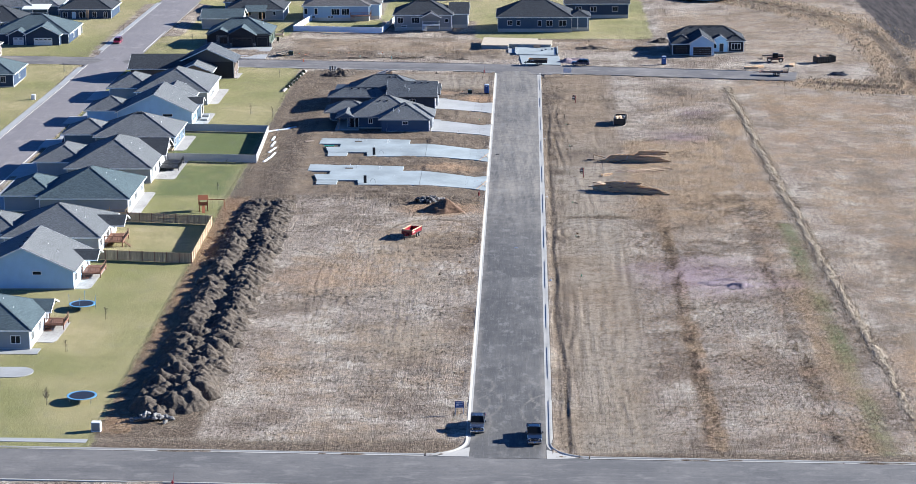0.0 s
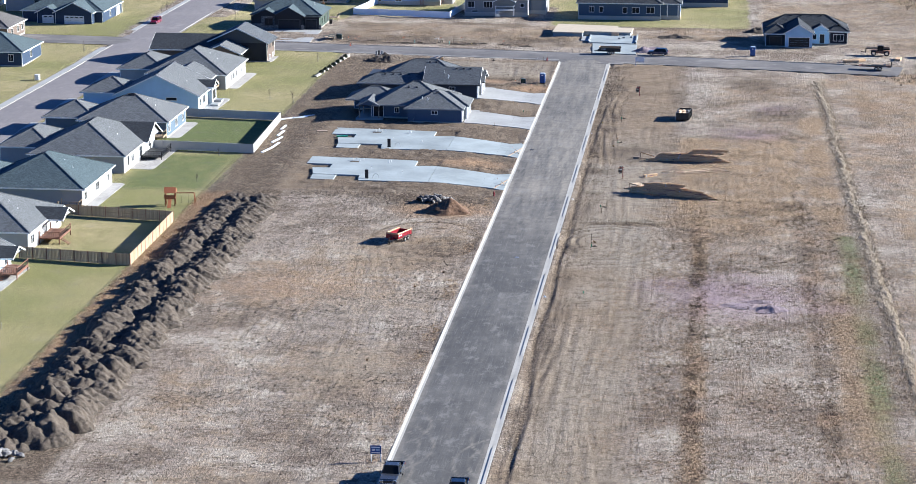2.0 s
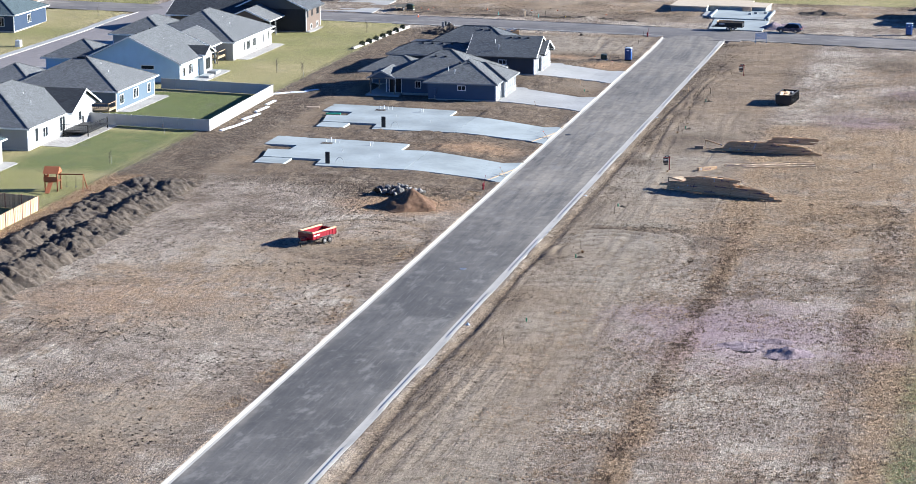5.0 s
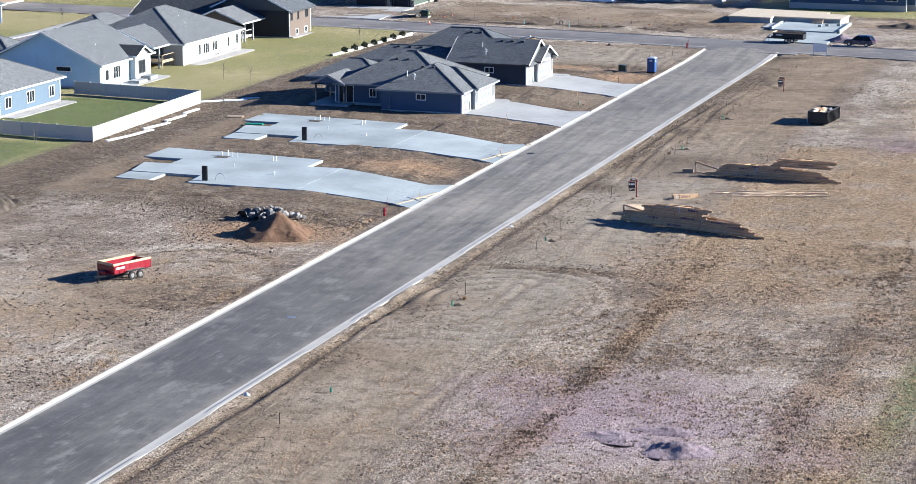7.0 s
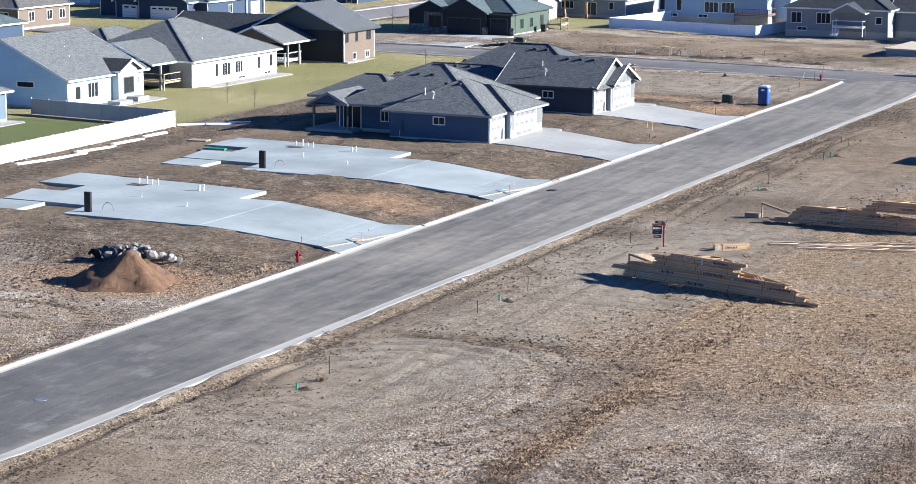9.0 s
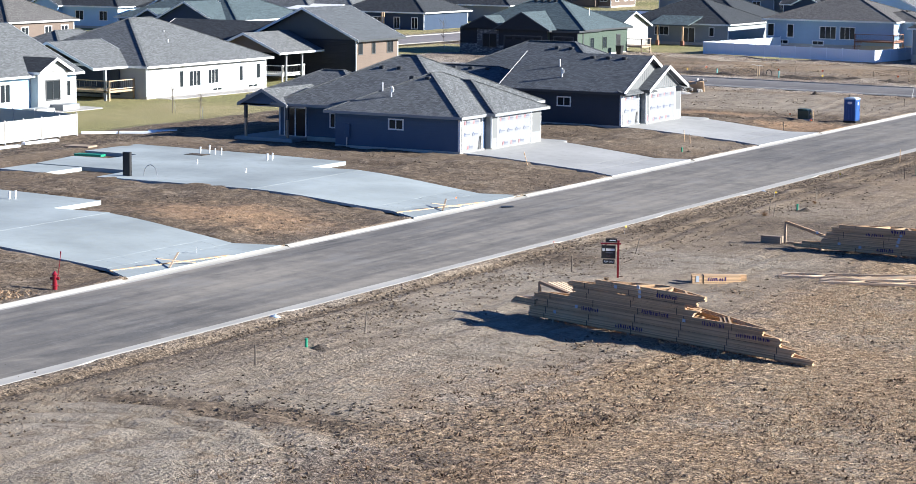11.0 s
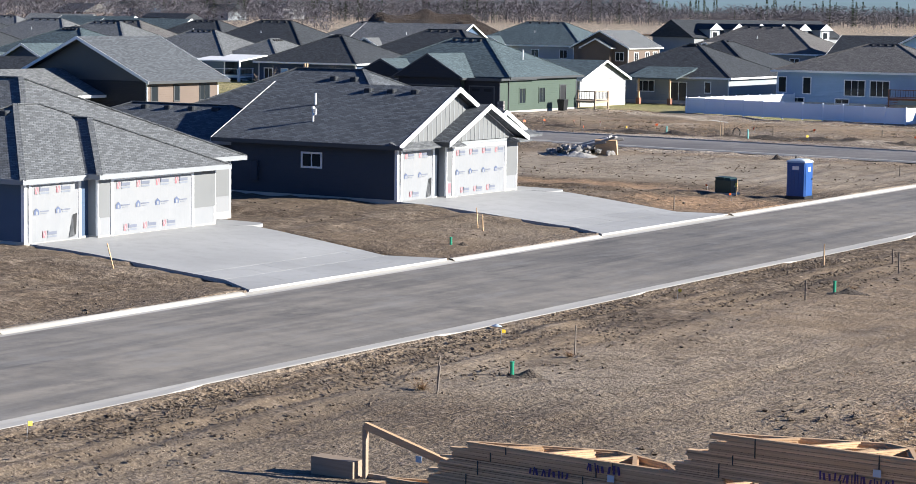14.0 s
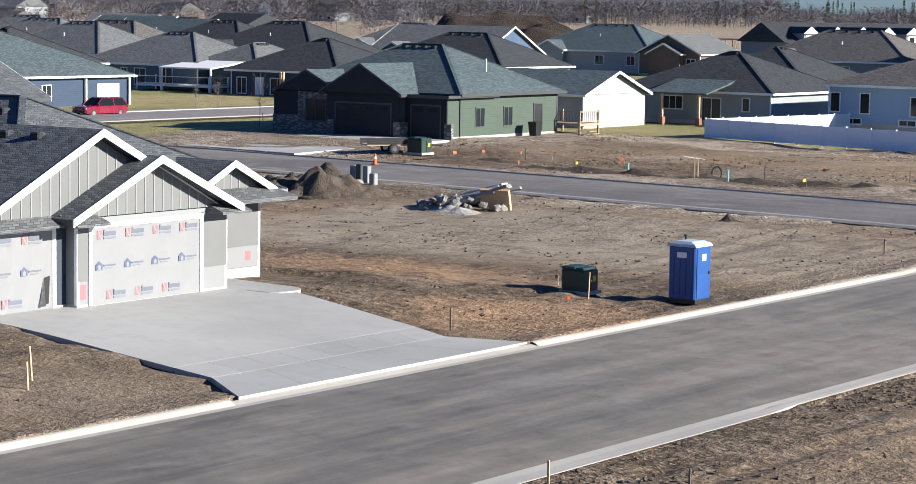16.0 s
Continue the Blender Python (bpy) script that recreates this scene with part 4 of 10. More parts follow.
LOW_R = [(0.0, -0.02), (0.38, -0.015), (0.42, -0.012), (0.46, -0.01), (0.50, -0.007), (0.7, 0.004), (0.88, 0.014), (0.92, 0.01), (0.92, -0.3)]


def arc(cx, cy, r, a0, a1, n=8):
    return [(cx + r * math.cos(radians(a0 + (a1 - a0) * i / n)), cy + r * math.sin(radians(a0 + (a1 - a0) * i / n))) for i in range(n + 1)]


def curb(name, line, profile=FULL, step=3.0):
    """Kerb on the right-hand side of the line's direction, cut into poured lengths."""
    pts = resample(line, step)
    top = thing(name, "pale concrete kerb and gutter along the street", "kerb", (pts[0][0], pts[0][1], 0), kind="structure")
    n = 0
    while n < len(pts) - 1:
        part("curb_length", ribbon(Geo(), pts[n:n + 2 if len(pts) - n < 3 else n + 3], profile, 99), M_CURB, top, world=True)
        n += 2
    return top


DRIVES = [(66.5, 81.0), (94.3, 108.8), (121.6, 136.0), (148.9, 163.2)]
left, y = [], 203.0
for y0, y1 in reversed(DRIVES):
    left.append(((-HALF, y), (-HALF, y1), FULL))
    left.append(((-HALF, y1), (-HALF, y0), LOW))
    y = y0
left.append(((-HALF, y), (-HALF, -86.5), FULL))
for a, b, prof in left:
    curb("curb_left", [a, b], prof, 6.0)
curb("curb_corner_near_left", arc(-11.2, -86.5, 6.0, 0, -88) , FULL, 1.5)
curb("curb_near_left", [(-11.3, -92.55), (-70, -90.05), (-200, -84.5)], FULL, 8)
y = -87.5


def taper(ya, yb, p, q):
    """A length of kerb that sinks from one section to the other."""
    top = thing("curb_right", "pale concrete kerb sinking to a later drive", "kerb", (HALF, ya, 0), kind="structure")
    part("curb_length", Geo().loft([[(HALF + o, t, zf(HALF, t) + h) for o, h in prof] for t, prof in ((ya, p), (yb, q))], close=False, caps=False), M_CURB, top, world=True)


for y0, y1 in DIPS:
    curb("curb_right", [(HALF, y), (HALF, y0 - 1.2)], FULL_R, 6.0)
    taper(y0 - 1.2, y0, FULL_R, LOW_R)
    curb("curb_right", [(HALF, y0), (HALF, y1)], LOW_R, 6.0)
    taper(y1, y1 + 1.2, LOW_R, FULL_R)
    y = y1 + 1.2
curb("curb_corner_near_right", list(reversed(arc(11.2, -87.5, 6.0, 180, 266))), FULL, 1.5)
curb("curb_near_right", [(220, -102.5), (70, -96.05), (11.0, -93.5)], FULL, 8)
curb("curb_near_south", [(-200, -96.2), (-70, -101.85), (70, -107.85), (220, -114.3)], FULL, 8)
curb("curb_far_south_left", [(-6.0, 204.6), (-13.2, 205.4), (-64.7, 211.4), (-96, 214.5)], FULL, 5)
curb("curb_far_south_right", [(71, 191.9), (59.4, 193.9), (20, 200.5), (8.5, 202.0)], FULL, 5)
curb("curb_far_north", [(-96, 227.0), (-64.7, 223.9), (-13.2, 217.9), (-9, 217.3)], FULL, 5)
curb("curb_far_north_right", [(12.5, 214.3), (20, 213.1), (59.4, 206.5)], FULL, 5)
curb("curb_old_east", list(reversed([(x + 6.3, y) for x, y in LEFT_C[:2]])) , FULL, 10)
curb("curb_old_east_north", [(-100.5, 330), (-102.2, 236)], FULL, 10)
curb("curb_old_west", [(-127.3, -400), (-117.1, 110), (-115.0, 216)], FULL, 10)
curb("curb_old_west_north", [(-114.8, 234), (-113.2, 325)], FULL, 10)
# asphalt in the corner fillets
for poly in ([(-5.2, -86)] + arc(-11.2, -86.5, 6.0, 0, -88) + [(-11.2, -94), (-5.2, -94)], [(5.2, -87)] + arc(11.2, -87.5, 6.0, 180, 266) + [(11.0, -95), (5.2, -95)]):
    solid("road_fillet", Geo().slab(poly, -0.012, -0.2), M_ROAD, "asphalt in the rounded street corner", "road", kind="structure")
solid("road_fillet", Geo().slab([(-9, 203.5), (9, 200.5), (9, 209), (-9, 209)], 0.325, 0.0), M_FAR, "asphalt where the two streets join", "road", kind="structure")
# dried joints in the kerb corner: concrete aprons
solid("corner_apron", Geo().slab([(-5.2, -92.9), (-5.2, -89.0), (-7.2, -90.9), (-9.6, -92.7)], 0.012, -0.1), M_CURB, "pale concrete corner apron", "apron", kind="structure")
solid("corner_apron", Geo().slab([(5.2, -93.8), (5.2, -90.0), (7.2, -91.9), (9.6, -93.4)], 0.012, -0.1), M_CURB, "pale concrete corner apron", "apron", kind="structure")


def walkway(line, label="pale concrete sidewalk along the street"):
    top = thing("sidewalk", label, "sidewalk", (*line[0], 0), kind="structure")
    pts = resample(line, 6.0)
    for a, b in zip(pts, pts[1:]):
        part("paving_slab", ribbon(Geo(), [a, (a[0] + (b[0] - a[0]) * 0.995, a[1] + (b[1] - a[1]) * 0.995)], [(-0.75, -0.1), (-0.75, 0.04), (0.75, 0.04), (0.75, -0.1)], 99), M_DRIVE, top, world=True)


walkway([(-101.0, 205), (-103.4, 60), (-106.5, -80)])
walkway([(-119.8, -60), (-117.6, 110), (-116.9, 150), (-115.5, 212)])
walkway([(-114.9, 238), (-113.0, 330)])
walkway([(-57.8, -87.2), (-120, -84.6)], "pale concrete sidewalk across the end of the lawn")


# ---- drives, house slabs ----
def ramp_z(x, y):
    """Drives fall from the garage floor to the gutter."""
    t = min(1.0, max(0.0, (x + 19.4) / 13.2))
    return 0.678 - 0.61 * t * t * (3 - 2 * t) * 0.9 - 0.03 * t


def drive(dy, label):
    top = thing("driveway", label, "driveway", (-12, 74 + dy, 0), group="driveways of the new lots")
    # the parking panel, a strip of sidewalk squares, and the flared apron; joints packed with dirt
    rows = ((-19.35, -10.0, 69.85, 83.0, 68.9, 80.3, 1), (-10.0, -8.3, 68.9, 80.3, 68.65, 79.6, 8), (-8.3, -5.8, 68.65, 79.6, 66.95, 80.6, 5))
    for x0, x1, a0, b0, a1, b1, n in rows:
        m = 5 if n == 1 else 1
        for h in range(n):
            lo, hi = [], []
            for i in range(m + 1):
                x = x0 + 0.007 + (x1 - x0 - 0.014) * i / m
                u = (x - x0) / (x1 - x0)
                ya, yb = a0 + (a1 - a0) * u, b0 + (b1 - b0) * u
                lo.append((x, dy + ya + (yb - ya) * h / n + 0.006))
                hi.append((x, dy + ya + (yb - ya) * (h + 1) / n - 0.006))
            g = Geo().loft([[(*p, ramp_z(*p) - 0.16), (*p, ramp_z(*p)), (*q, ramp_z(*q)), (*q, ramp_z(*q) - 0.16)] for p, q in zip(lo, hi)])
            part("panel", g, M_CONC if dy < 40 else M_DRIVE, top, world=True)
        if n > 1:
            fill = [(x0 - 0.01, dy + a0 + 0.02), (x1 - 0.01, dy + a1 + 0.02), (x1 - 0.01, dy + b1 - 0.02), (x0 - 0.01, dy + b0 - 0.02)]
            part("joint_fill", Geo().slab(fill, lambda x, y: ramp_z(x, y) - 0.006, lambda x, y: ramp_z(x, y) - 0.15), M_JOINT, top, "dirt packed in the joints", world=True)
    return top


drive(0.0, "new broom-finished concrete driveway flaring to the street")
drive(27.8, "new broom-finished concrete driveway flaring to the street")
drive(55.2, "pale concrete driveway before the garages")
drive(82.4, "pale concrete driveway before the garages")

SLAB = [(-43.3, 89.5), (-43.3, 83.3), (-38.5, 83.2), (-38.5, 79.9), (-41.6, 79.8), (-40.6, 74.5), (-32.2, 74.2), (-31.8, 70.0), (-19.4, 69.8), (-19.4, 83.2), (-23.4, 83.0), (-23.4, 87.5), (-31.0, 88.5)]
PORCH = [(-40.4, 70.4), (-36.3, 70.0), (-36.3, 74.1), (-40.6, 74.1)]


def foundation(dy):
    top = thing("foundation_slab", "smooth pale concrete house slab with stub pipes", "foundation", (-31, 79 + dy, 0.4), group="poured foundation slabs")
    part("slab", Geo().slab([(x, y + dy) for x, y in SLAB], 0.674, 0.2), M_CONC, top, world=True)
    part("porch_slab", Geo().slab([(x, y + dy) for x, y in PORCH], 0.66, 0.2), M_CONC, top, world=True)
    for x, y, h, r in ((-35.2, 86.4, 0.45, 0.06), (-34.6, 86.7, 0.6, 0.06), (-33.9, 86.4, 0.4, 0.05), (-33.2, 86.2, 0.5, 0.05), (-28.4, 85.0, 0.45, 0.08), (-28.1, 85.2, 0.5, 0.06), (-30.9, 80.0, 0.35, 0.04), (-24.9, 77.2, 0.3, 0.05)):
        part("stub_pipe", Geo().tube((x, y + dy, 0.68), (x + 0.04, y + dy, 0.7 + h), r), M_PVC, top, world=True)
    part("conduit_board", Geo().cbox(-30.75, -30.15, 71.4 + dy, 71.65 + dy, 0.68, 2.25), M_BLACK, top, "dark grey electrical panel standing on the slab", world=True)
    g = Geo()
    pts = [(-28.9 + 0.55 * math.cos(a), 72.0 + dy, 0.7 + 0.75 * math.sin(a)) for a in np.linspace(0, math.pi, 9)]
    for a, b in zip(pts, pts[1:]):
        g.tube(a, b, 0.03, n=6)
    part("bent_conduit", g, M_STEEL, top, world=True)
    part("box_out", Geo().slab([(-35.6, 85.0 + dy), (-34.0, 85.0 + dy), (-34.0, 86.0 + dy), (-35.6, 86.0 + dy)], 0.706, 0.69), M_SOIL, top, "plumbing pit left open in the slab", world=True)


foundation(0.0)
foundation(27.8)


# ---- houses ----
def fbox(g, face, plane, u0, u1, z0, z1, d0, d1):
    """A box on a wall's face, from d0 to d1 metres out of it."""
    if face in "EW":
        s = 1 if face == "E" else -1
        a, b = sorted((plane + s * d0, plane + s * d1))
        return g.box(a, b, u0, u1, z0, z1)
    s = 1 if face == "N" else -1
    a, b = sorted((plane + s * d0, plane + s * d1))
    return g.box(u0, u1, a, b, z0, z1)


def on_face(face, plane, u, z, d):
    """A point on a wall's face, d metres out of it."""
    s = 1 if face in "EN" else -1
    return (plane + s * d, u, z) if face in "EW" else (u, plane + s * d, z)


def casing_ring(face, plane, u0, u1, z0, z1, c, d, sill=True):
    """Casing round an opening in one piece; without a sill it stands on the floor."""
    out = [(u0 - c, z0 - c if sill else z0), (u0 - c, z1 + c), (u1 + c, z1 + c), (u1 + c, z0 - c if sill else z0)]
    ins = [(u0, z0), (u0, z1), (u1, z1), (u1, z0)]
    rings = [[on_face(face, plane, *o, -0.02), on_face(face, plane, *o, d), on_face(face, plane, *i, d), on_face(face, plane, *i, -0.02)] for o, i in zip(out, ins)]
    if sill:
        n = 4
        f = [(i * n + j, i * n + (j + 1) % n, (i + 1) % n * n + (j + 1) % n, (i + 1) % n * n + j) for i in range(4) for j in range(4)]
        return Geo().add([p for r in rings for p in r], f)
    return Geo().loft(rings)


def window(top, face, plane, u, z, w, h, trim=None, mullions=1, casing=0.1, grid=False):
    """A framed window: casing, panes and the bars between them. u is the centre, z the sill."""
    trim = trim or T_WHITE
    fr = part("window", casing_ring(face, plane, u - w / 2, u + w / 2, z, z + h, casing, 0.05), trim, top, world=True)
    for k in range(1, mullions + 1):
        c = u - w / 2 + w * k / (mullions + 1)
        part("mullion", fbox(Geo(), face, plane, c - 0.03, c + 0.03, z, z + h, -0.02, 0.04), trim, fr, world=True)
    if grid:
        part("glazing_bar", fbox(Geo(), face, plane, u - w / 2, u + w / 2, z + h * 0.5 - 0.02, z + h * 0.5 + 0.02, -0.02, 0.03), trim, fr, world=True)
    for k in range(mullions + 1):
        a = u - w / 2 + w * k / (mullions + 1) + 0.025
        part("pane", fbox(Geo(), face, plane, a, a + w / (mullions + 1) - 0.05, z + 0.01, z + h - 0.01, 0.004, 0.014), M_GLASS, fr, world=True)
    return fr


def door(top, face, plane, u, z, w, h, material, trim=None, glazed=False):
    fr = part("door", casing_ring(face, plane, u - w / 2, u + w / 2, z, z + h, 0.1, 0.05, False), trim or T_WHITE, top, world=True)
    part("leaf", fbox(Geo(), face, plane, u - w / 2, u + w / 2, z, z + h, 0.004, 0.02), M_GLASS if glazed else material, fr, world=True)
    if glazed:
        part("stile", fbox(Geo(), face, plane, u - 0.05, u + 0.05, z, z + h, 0.0, 0.035), trim or T_WHITE, fr, world=True)
    return fr


def garage_door(top, face, plane, u, z, w, h, material, trim=None, lights=True):
    """A sectional door: frame, ribbed panels, and small lights in the top one."""
    fr = part("garage_door", casing_ring(face, plane, u - w / 2, u + w / 2, z, z + h, 0.13, 0.05, False), trim or T_WHITE, top, world=True)
    n = 4
    for k in range(n):
        part("door_section", fbox(Geo(), face, plane, u - w / 2, u + w / 2, z + h * k / n + 0.01, z + h * (k + 1) / n - 0.01, 0.0, 0.022), material, fr, world=True)
    if lights:
        m = max(2, round(w / 1.25))
        for k in range(m):
            c = u - w / 2 + w * (k + 0.5) / m
            part("light", fbox(Geo(), face, plane, c - 0.42, c + 0.42, z + h * 0.82, z + h * 0.93, 0.02, 0.03), M_GLASS, fr, world=True)


def hip_roof(top, x0, x1, y0, y1, z, p, material, trim, turn=""):
    """A hipped roof over its eaves' rectangle, with fascia and soffit."""
    w, d = x1 - x0, y1 - y0
    h = min(w, d) / 2
    zt = z + h * p
    cx, cy = (x0 + x1) / 2, (y0 + y1) / 2
    if w >= d:
        a, b = (x0 + h, cy, zt), (x1 - h, cy, zt)
        f = [(0, 1, 5, 4), (1, 2, 5), (2, 3, 4, 5), (3, 0, 4)]
    else:
        a, b = (cx, y0 + h, zt), (cx, y1 - h, zt)
        f = [(0, 1, 4), (1, 2, 5, 4), (2, 3, 5), (3, 0, 4, 5)]
    if abs(w - d) < 1e-3:
        b = (a[0] + 0.02, a[1], a[2])
    g = Geo().add([(x0, y0, z), (x1, y0, z), (x1, y1, z), (x0, y1, z), a, b], f + [(3, 2, 1, 0)])
    r = part("roof", g, material, top, world=True)
    cap = Geo()
    for c, e in (((x0, y0, z), a), ((x1, y1, z), b), ((x1, y0, z), b if w >= d else a), ((x0, y1, z), a if w >= d else b), (a, b)):
        cap.bar(Vector(c) + Vector((0, 0, 0.02)), Vector(e) + Vector((0, 0, 0.03)), 0.26, 0.05)
    part("ridge_cap", cap, material, r, world=True)
    fascia(r, x0, x1, y0, y1, z, trim)
    return r, a, b


def fascia(r, x0, x1, y0, y1, z, trim):
    g = Geo()
    for b in ((x0 - 0.03, x1 + 0.03, y0 - 0.03, y0), (x0 - 0.03, x1 + 0.03, y1, y1 + 0.03), (x0 - 0.03, x0, y0, y1), (x1, x1 + 0.03, y0, y1)):
        g.box(*b, z - 0.2, z + 0.02)
    g.box(x0, x1, y0, y1, z - 0.18, z - 0.15)
    part("fascia", g, trim, r, world=True)


def gable_roof(top, x0, x1, y0, y1, z, p, axis, material, trim, wall, oh=0.5, ends="ab", batten=None):
    """A gabled roof over its eaves' rectangle; the ridge runs along the axis. ends: which gables have a wall."""
    if axis == "x":
        c, h = (y0 + y1) / 2, (y1 - y0) / 2
        zt = z + h * p
        P = lambda s, t, zz: (s, t, zz)
        s0, s1, t0, t1 = x0, x1, y0, y1
    else:
        c, h = (x0 + x1) / 2, (x1 - x0) / 2
        zt = z + h * p
        P = lambda s, t, zz: (t, s, zz)
        s0, s1, t0, t1 = y0, y1, x0, x1
    th = 0.16
    g = Geo()
    ring = lambda s: [P(s, t0, z - th), P(s, c, zt - th), P(s, t1, z - th), P(s, t1, z), P(s, c, zt), P(s, t0, z)]
    g.loft([ring(s0), ring(s1)])
    r = part("roof", g, material, top, world=True)
    for s, o in ((s0, -0.03), (s1, 0.03)):
        for ta, tb in ((t0, c), (t1, c)):
            a, b = sorted((s, s + o))
            lo, hi = (z - 0.24, zt - 0.24), (z + 0.03, zt + 0.03)
            rake = Geo().loft([[P(a, ta, lo[0]), P(a, tb, lo[1]), P(a, tb, hi[1]), P(a, ta, hi[0])], [P(b, ta, lo[0]), P(b, tb, lo[1]), P(b, tb, hi[1]), P(b, ta, hi[0])]])
            part("rake_board", rake, trim, r, world=True)
    for t in (t0, t1):
        a = P(s0, t - 0.02, z - 0.2)
        b = P(s1, t + 0.02, z + 0.015)
        part("fascia", Geo().box(min(a[0], b[0]), max(a[0], b[0]), min(a[1], b[1]), max(a[1], b[1]), z - 0.2, z + 0.015), T_DARK if material == R_SLATE else trim, r, world=True)
    for e, s in (("a", s0 + oh), ("b", s1 - oh)):
        if e not in ends:
            continue
        k = 1 if e == "a" else -1
        tri = [(t0 + oh, z - 0.02), (t1 - oh, z - 0.02), (c, zt - oh * p - 0.02 + oh * p * 0.35)]
        g = Geo().loft([[P(s, t, q) for t, q in tri], [P(s + k * 0.1, t, q) for t, q in tri]])
        part("gable_wall", g, wall, top, world=True)
        if batten:
            n = int((t1 - t0) / 0.42)
            for i in range(1, n):
                t = t0 + (t1 - t0) * i / n
                q = z + (h - abs(t - c)) * p - 0.3
                if q > z + 0.1:
                    a, b = P(s - k * 0.02, t - 0.025, 0), P(s + k * 0.03, t + 0.025, 0)
                    part("batten", Geo().box(min(a[0], b[0]), max(a[0], b[0]), min(a[1], b[1]), max(a[1], b[1]), z - 0.02, q), batten, top, world=True)
    return r


def vents(top, a, b, n, down, slope_dir, p, dark=True):
    """A row of box vents below a ridge from a to b."""
    a, b = Vector(a), Vector(b)
    for k in range(n):
        c = a.lerp(b, (k + 0.5) / n) + Vector(slope_dir) * down
        c.z -= down * p
        part("roof_vent", Geo().cbox(c.x - 0.22, c.x + 0.22, c.y - 0.22, c.y + 0.22, c.z - 0.15, c.z + 0.16, 0.05), M_BLACK if dark else T_GREY, top, world=True)


def flue(top, x, y, z, h=0.75, elbow=False):
    g = Geo().tube((x, y, z - 0.2), (x, y, z + h), 0.055, n=8)
    if elbow:
        g.tube((x, y, z + h * 0.55), (x + 0.16, y, z + h * 0.6), 0.05, n=8).tube((x + 0.16, y, z + h * 0.6), (x + 0.16, y, z + h), 0.05, n=8).tube((x, y, z + h), (x, y, z + h + 0.1), 0.1, n=8)
    part("vent_pipe", g, M_PVC, top, world=True)


def walls(top, x0, x1, y0, y1, z0, z1, material, corner=None, base=True):
    w = part("wall", Geo().box(x0, x1, y0, y1, z0, z1), material, top, world=True)
    if corner:
        for x in (x0, x1):
            for y in (y0, y1):
                sx, sy = (-1 if x == x0 else 1), (-1 if y == y0 else 1)
                g = Geo()
                a, b = sorted((x + sx * 0.025, x - sx * 0.1))
                c, d = sorted((y + sy * 0.025, y - sy * 0.1))
                g.box(a, b, c, d, z0 + 0.1, z1 - 0.01)
                part("corner_board", g, corner, w, world=True)
    if base:
        part("footing", Geo().box(x0 - 0.03, x1 + 0.03, y0 - 0.03, y1 + 0.03, z0 - 1.3, z0 + 0.14), M_CURB, w, world=True)
    return w


def house(label, at, group=""):
    return thing("house", label, "house", at, group=group)


# ---- the two new houses beside the street ----
def wrap_panel(top, plane, y0, y1, z0, z1, rows):
    """White house wrap stapled over a garage opening, with rows of printed marks."""
    n = 10
    g = Geo()
    pts = [(plane + 0.034 + 0.016 * math.sin(i * 1.9) * math.sin(j * 1.3), y0 + (y1 - y0) * i / n, z0 + (z1 - z0) * j / 5) for j in range(6) for i in range(n + 1)]
    g.add(pts, [(j * (n + 1) + i, j * (n + 1) + i + 1, (j + 1) * (n + 1) + i + 1, (j + 1) * (n + 1) + i) for j in range(5) for i in range(n)])
    w = part("house_wrap", g, M_WRAP, top, "white plastic house wrap over a garage opening", world=True)
    x = plane + 0.052
    for row, (z, kind) in enumerate(rows):
        y = y0 + 0.16 + (0.45 if row == 2 else 0.0)
        while y < y1 - 1.0:
            if kind == "red":
                part("printed_mark", Geo().box(x, x + 0.004, y + 0.06, y + 0.28, z - 0.13, z + 0.15), M_PRED, w, world=True)
                part("printed_slash", Geo().loft([[(q, y + 0.06, z + 0.15), (q, y + 0.12, z + 0.15), (q, y + 0.28, z - 0.13), (q, y + 0.2, z - 0.13)] for q in (x + 0.004, x + 0.007)]), M_WRAP, w, world=True)
                part("printed_bar", Geo().box(x, x + 0.004, y + 0.36, y + 0.92, z - 0.03, z + 0.1), M_PGREY, w, world=True)
                part("printed_bar", Geo().box(x, x + 0.004, y + 0.36, y + 0.42, z + 0.102, z + 0.16), M_PGREY, w, world=True)
                part("printed_bar", Geo().box(x, x + 0.003, y + 0.36, y + 0.92, z - 0.14, z - 0.075), M_PLITE, w, world=True)
            else:
                mark = Geo().loft([[(q, y, z - 0.13), (q, y + 0.3, z - 0.13), (q, y + 0.3, z + 0.05), (q, y + 0.15, z + 0.16), (q, y, z + 0.05)] for q in (x, x + 0.004)])
                part("printed_mark", mark, M_PBLUE, w, world=True)
                part("printed_arch", Geo().loft([[(q, y + 0.1, z - 0.12), (q, y + 0.22, z - 0.12), (q, y + 0.22, z), (q, y + 0.16, z + 0.05), (q, y + 0.1, z)] for q in (x + 0.004, x + 0.007)]), M_WRAP, w, world=True)
                part("printed_bar", Geo().box(x, x + 0.004, y + 0.36, y + 0.9, z - 0.02, z + 0.03), M_PGREY, w, world=True)
                part("printed_bar", Geo().box(x, x + 0.004, y + 0.42, y + 0.78, z - 0.1, z - 0.07), M_PLITE, w, world=True)
            y += 1.31
    return w


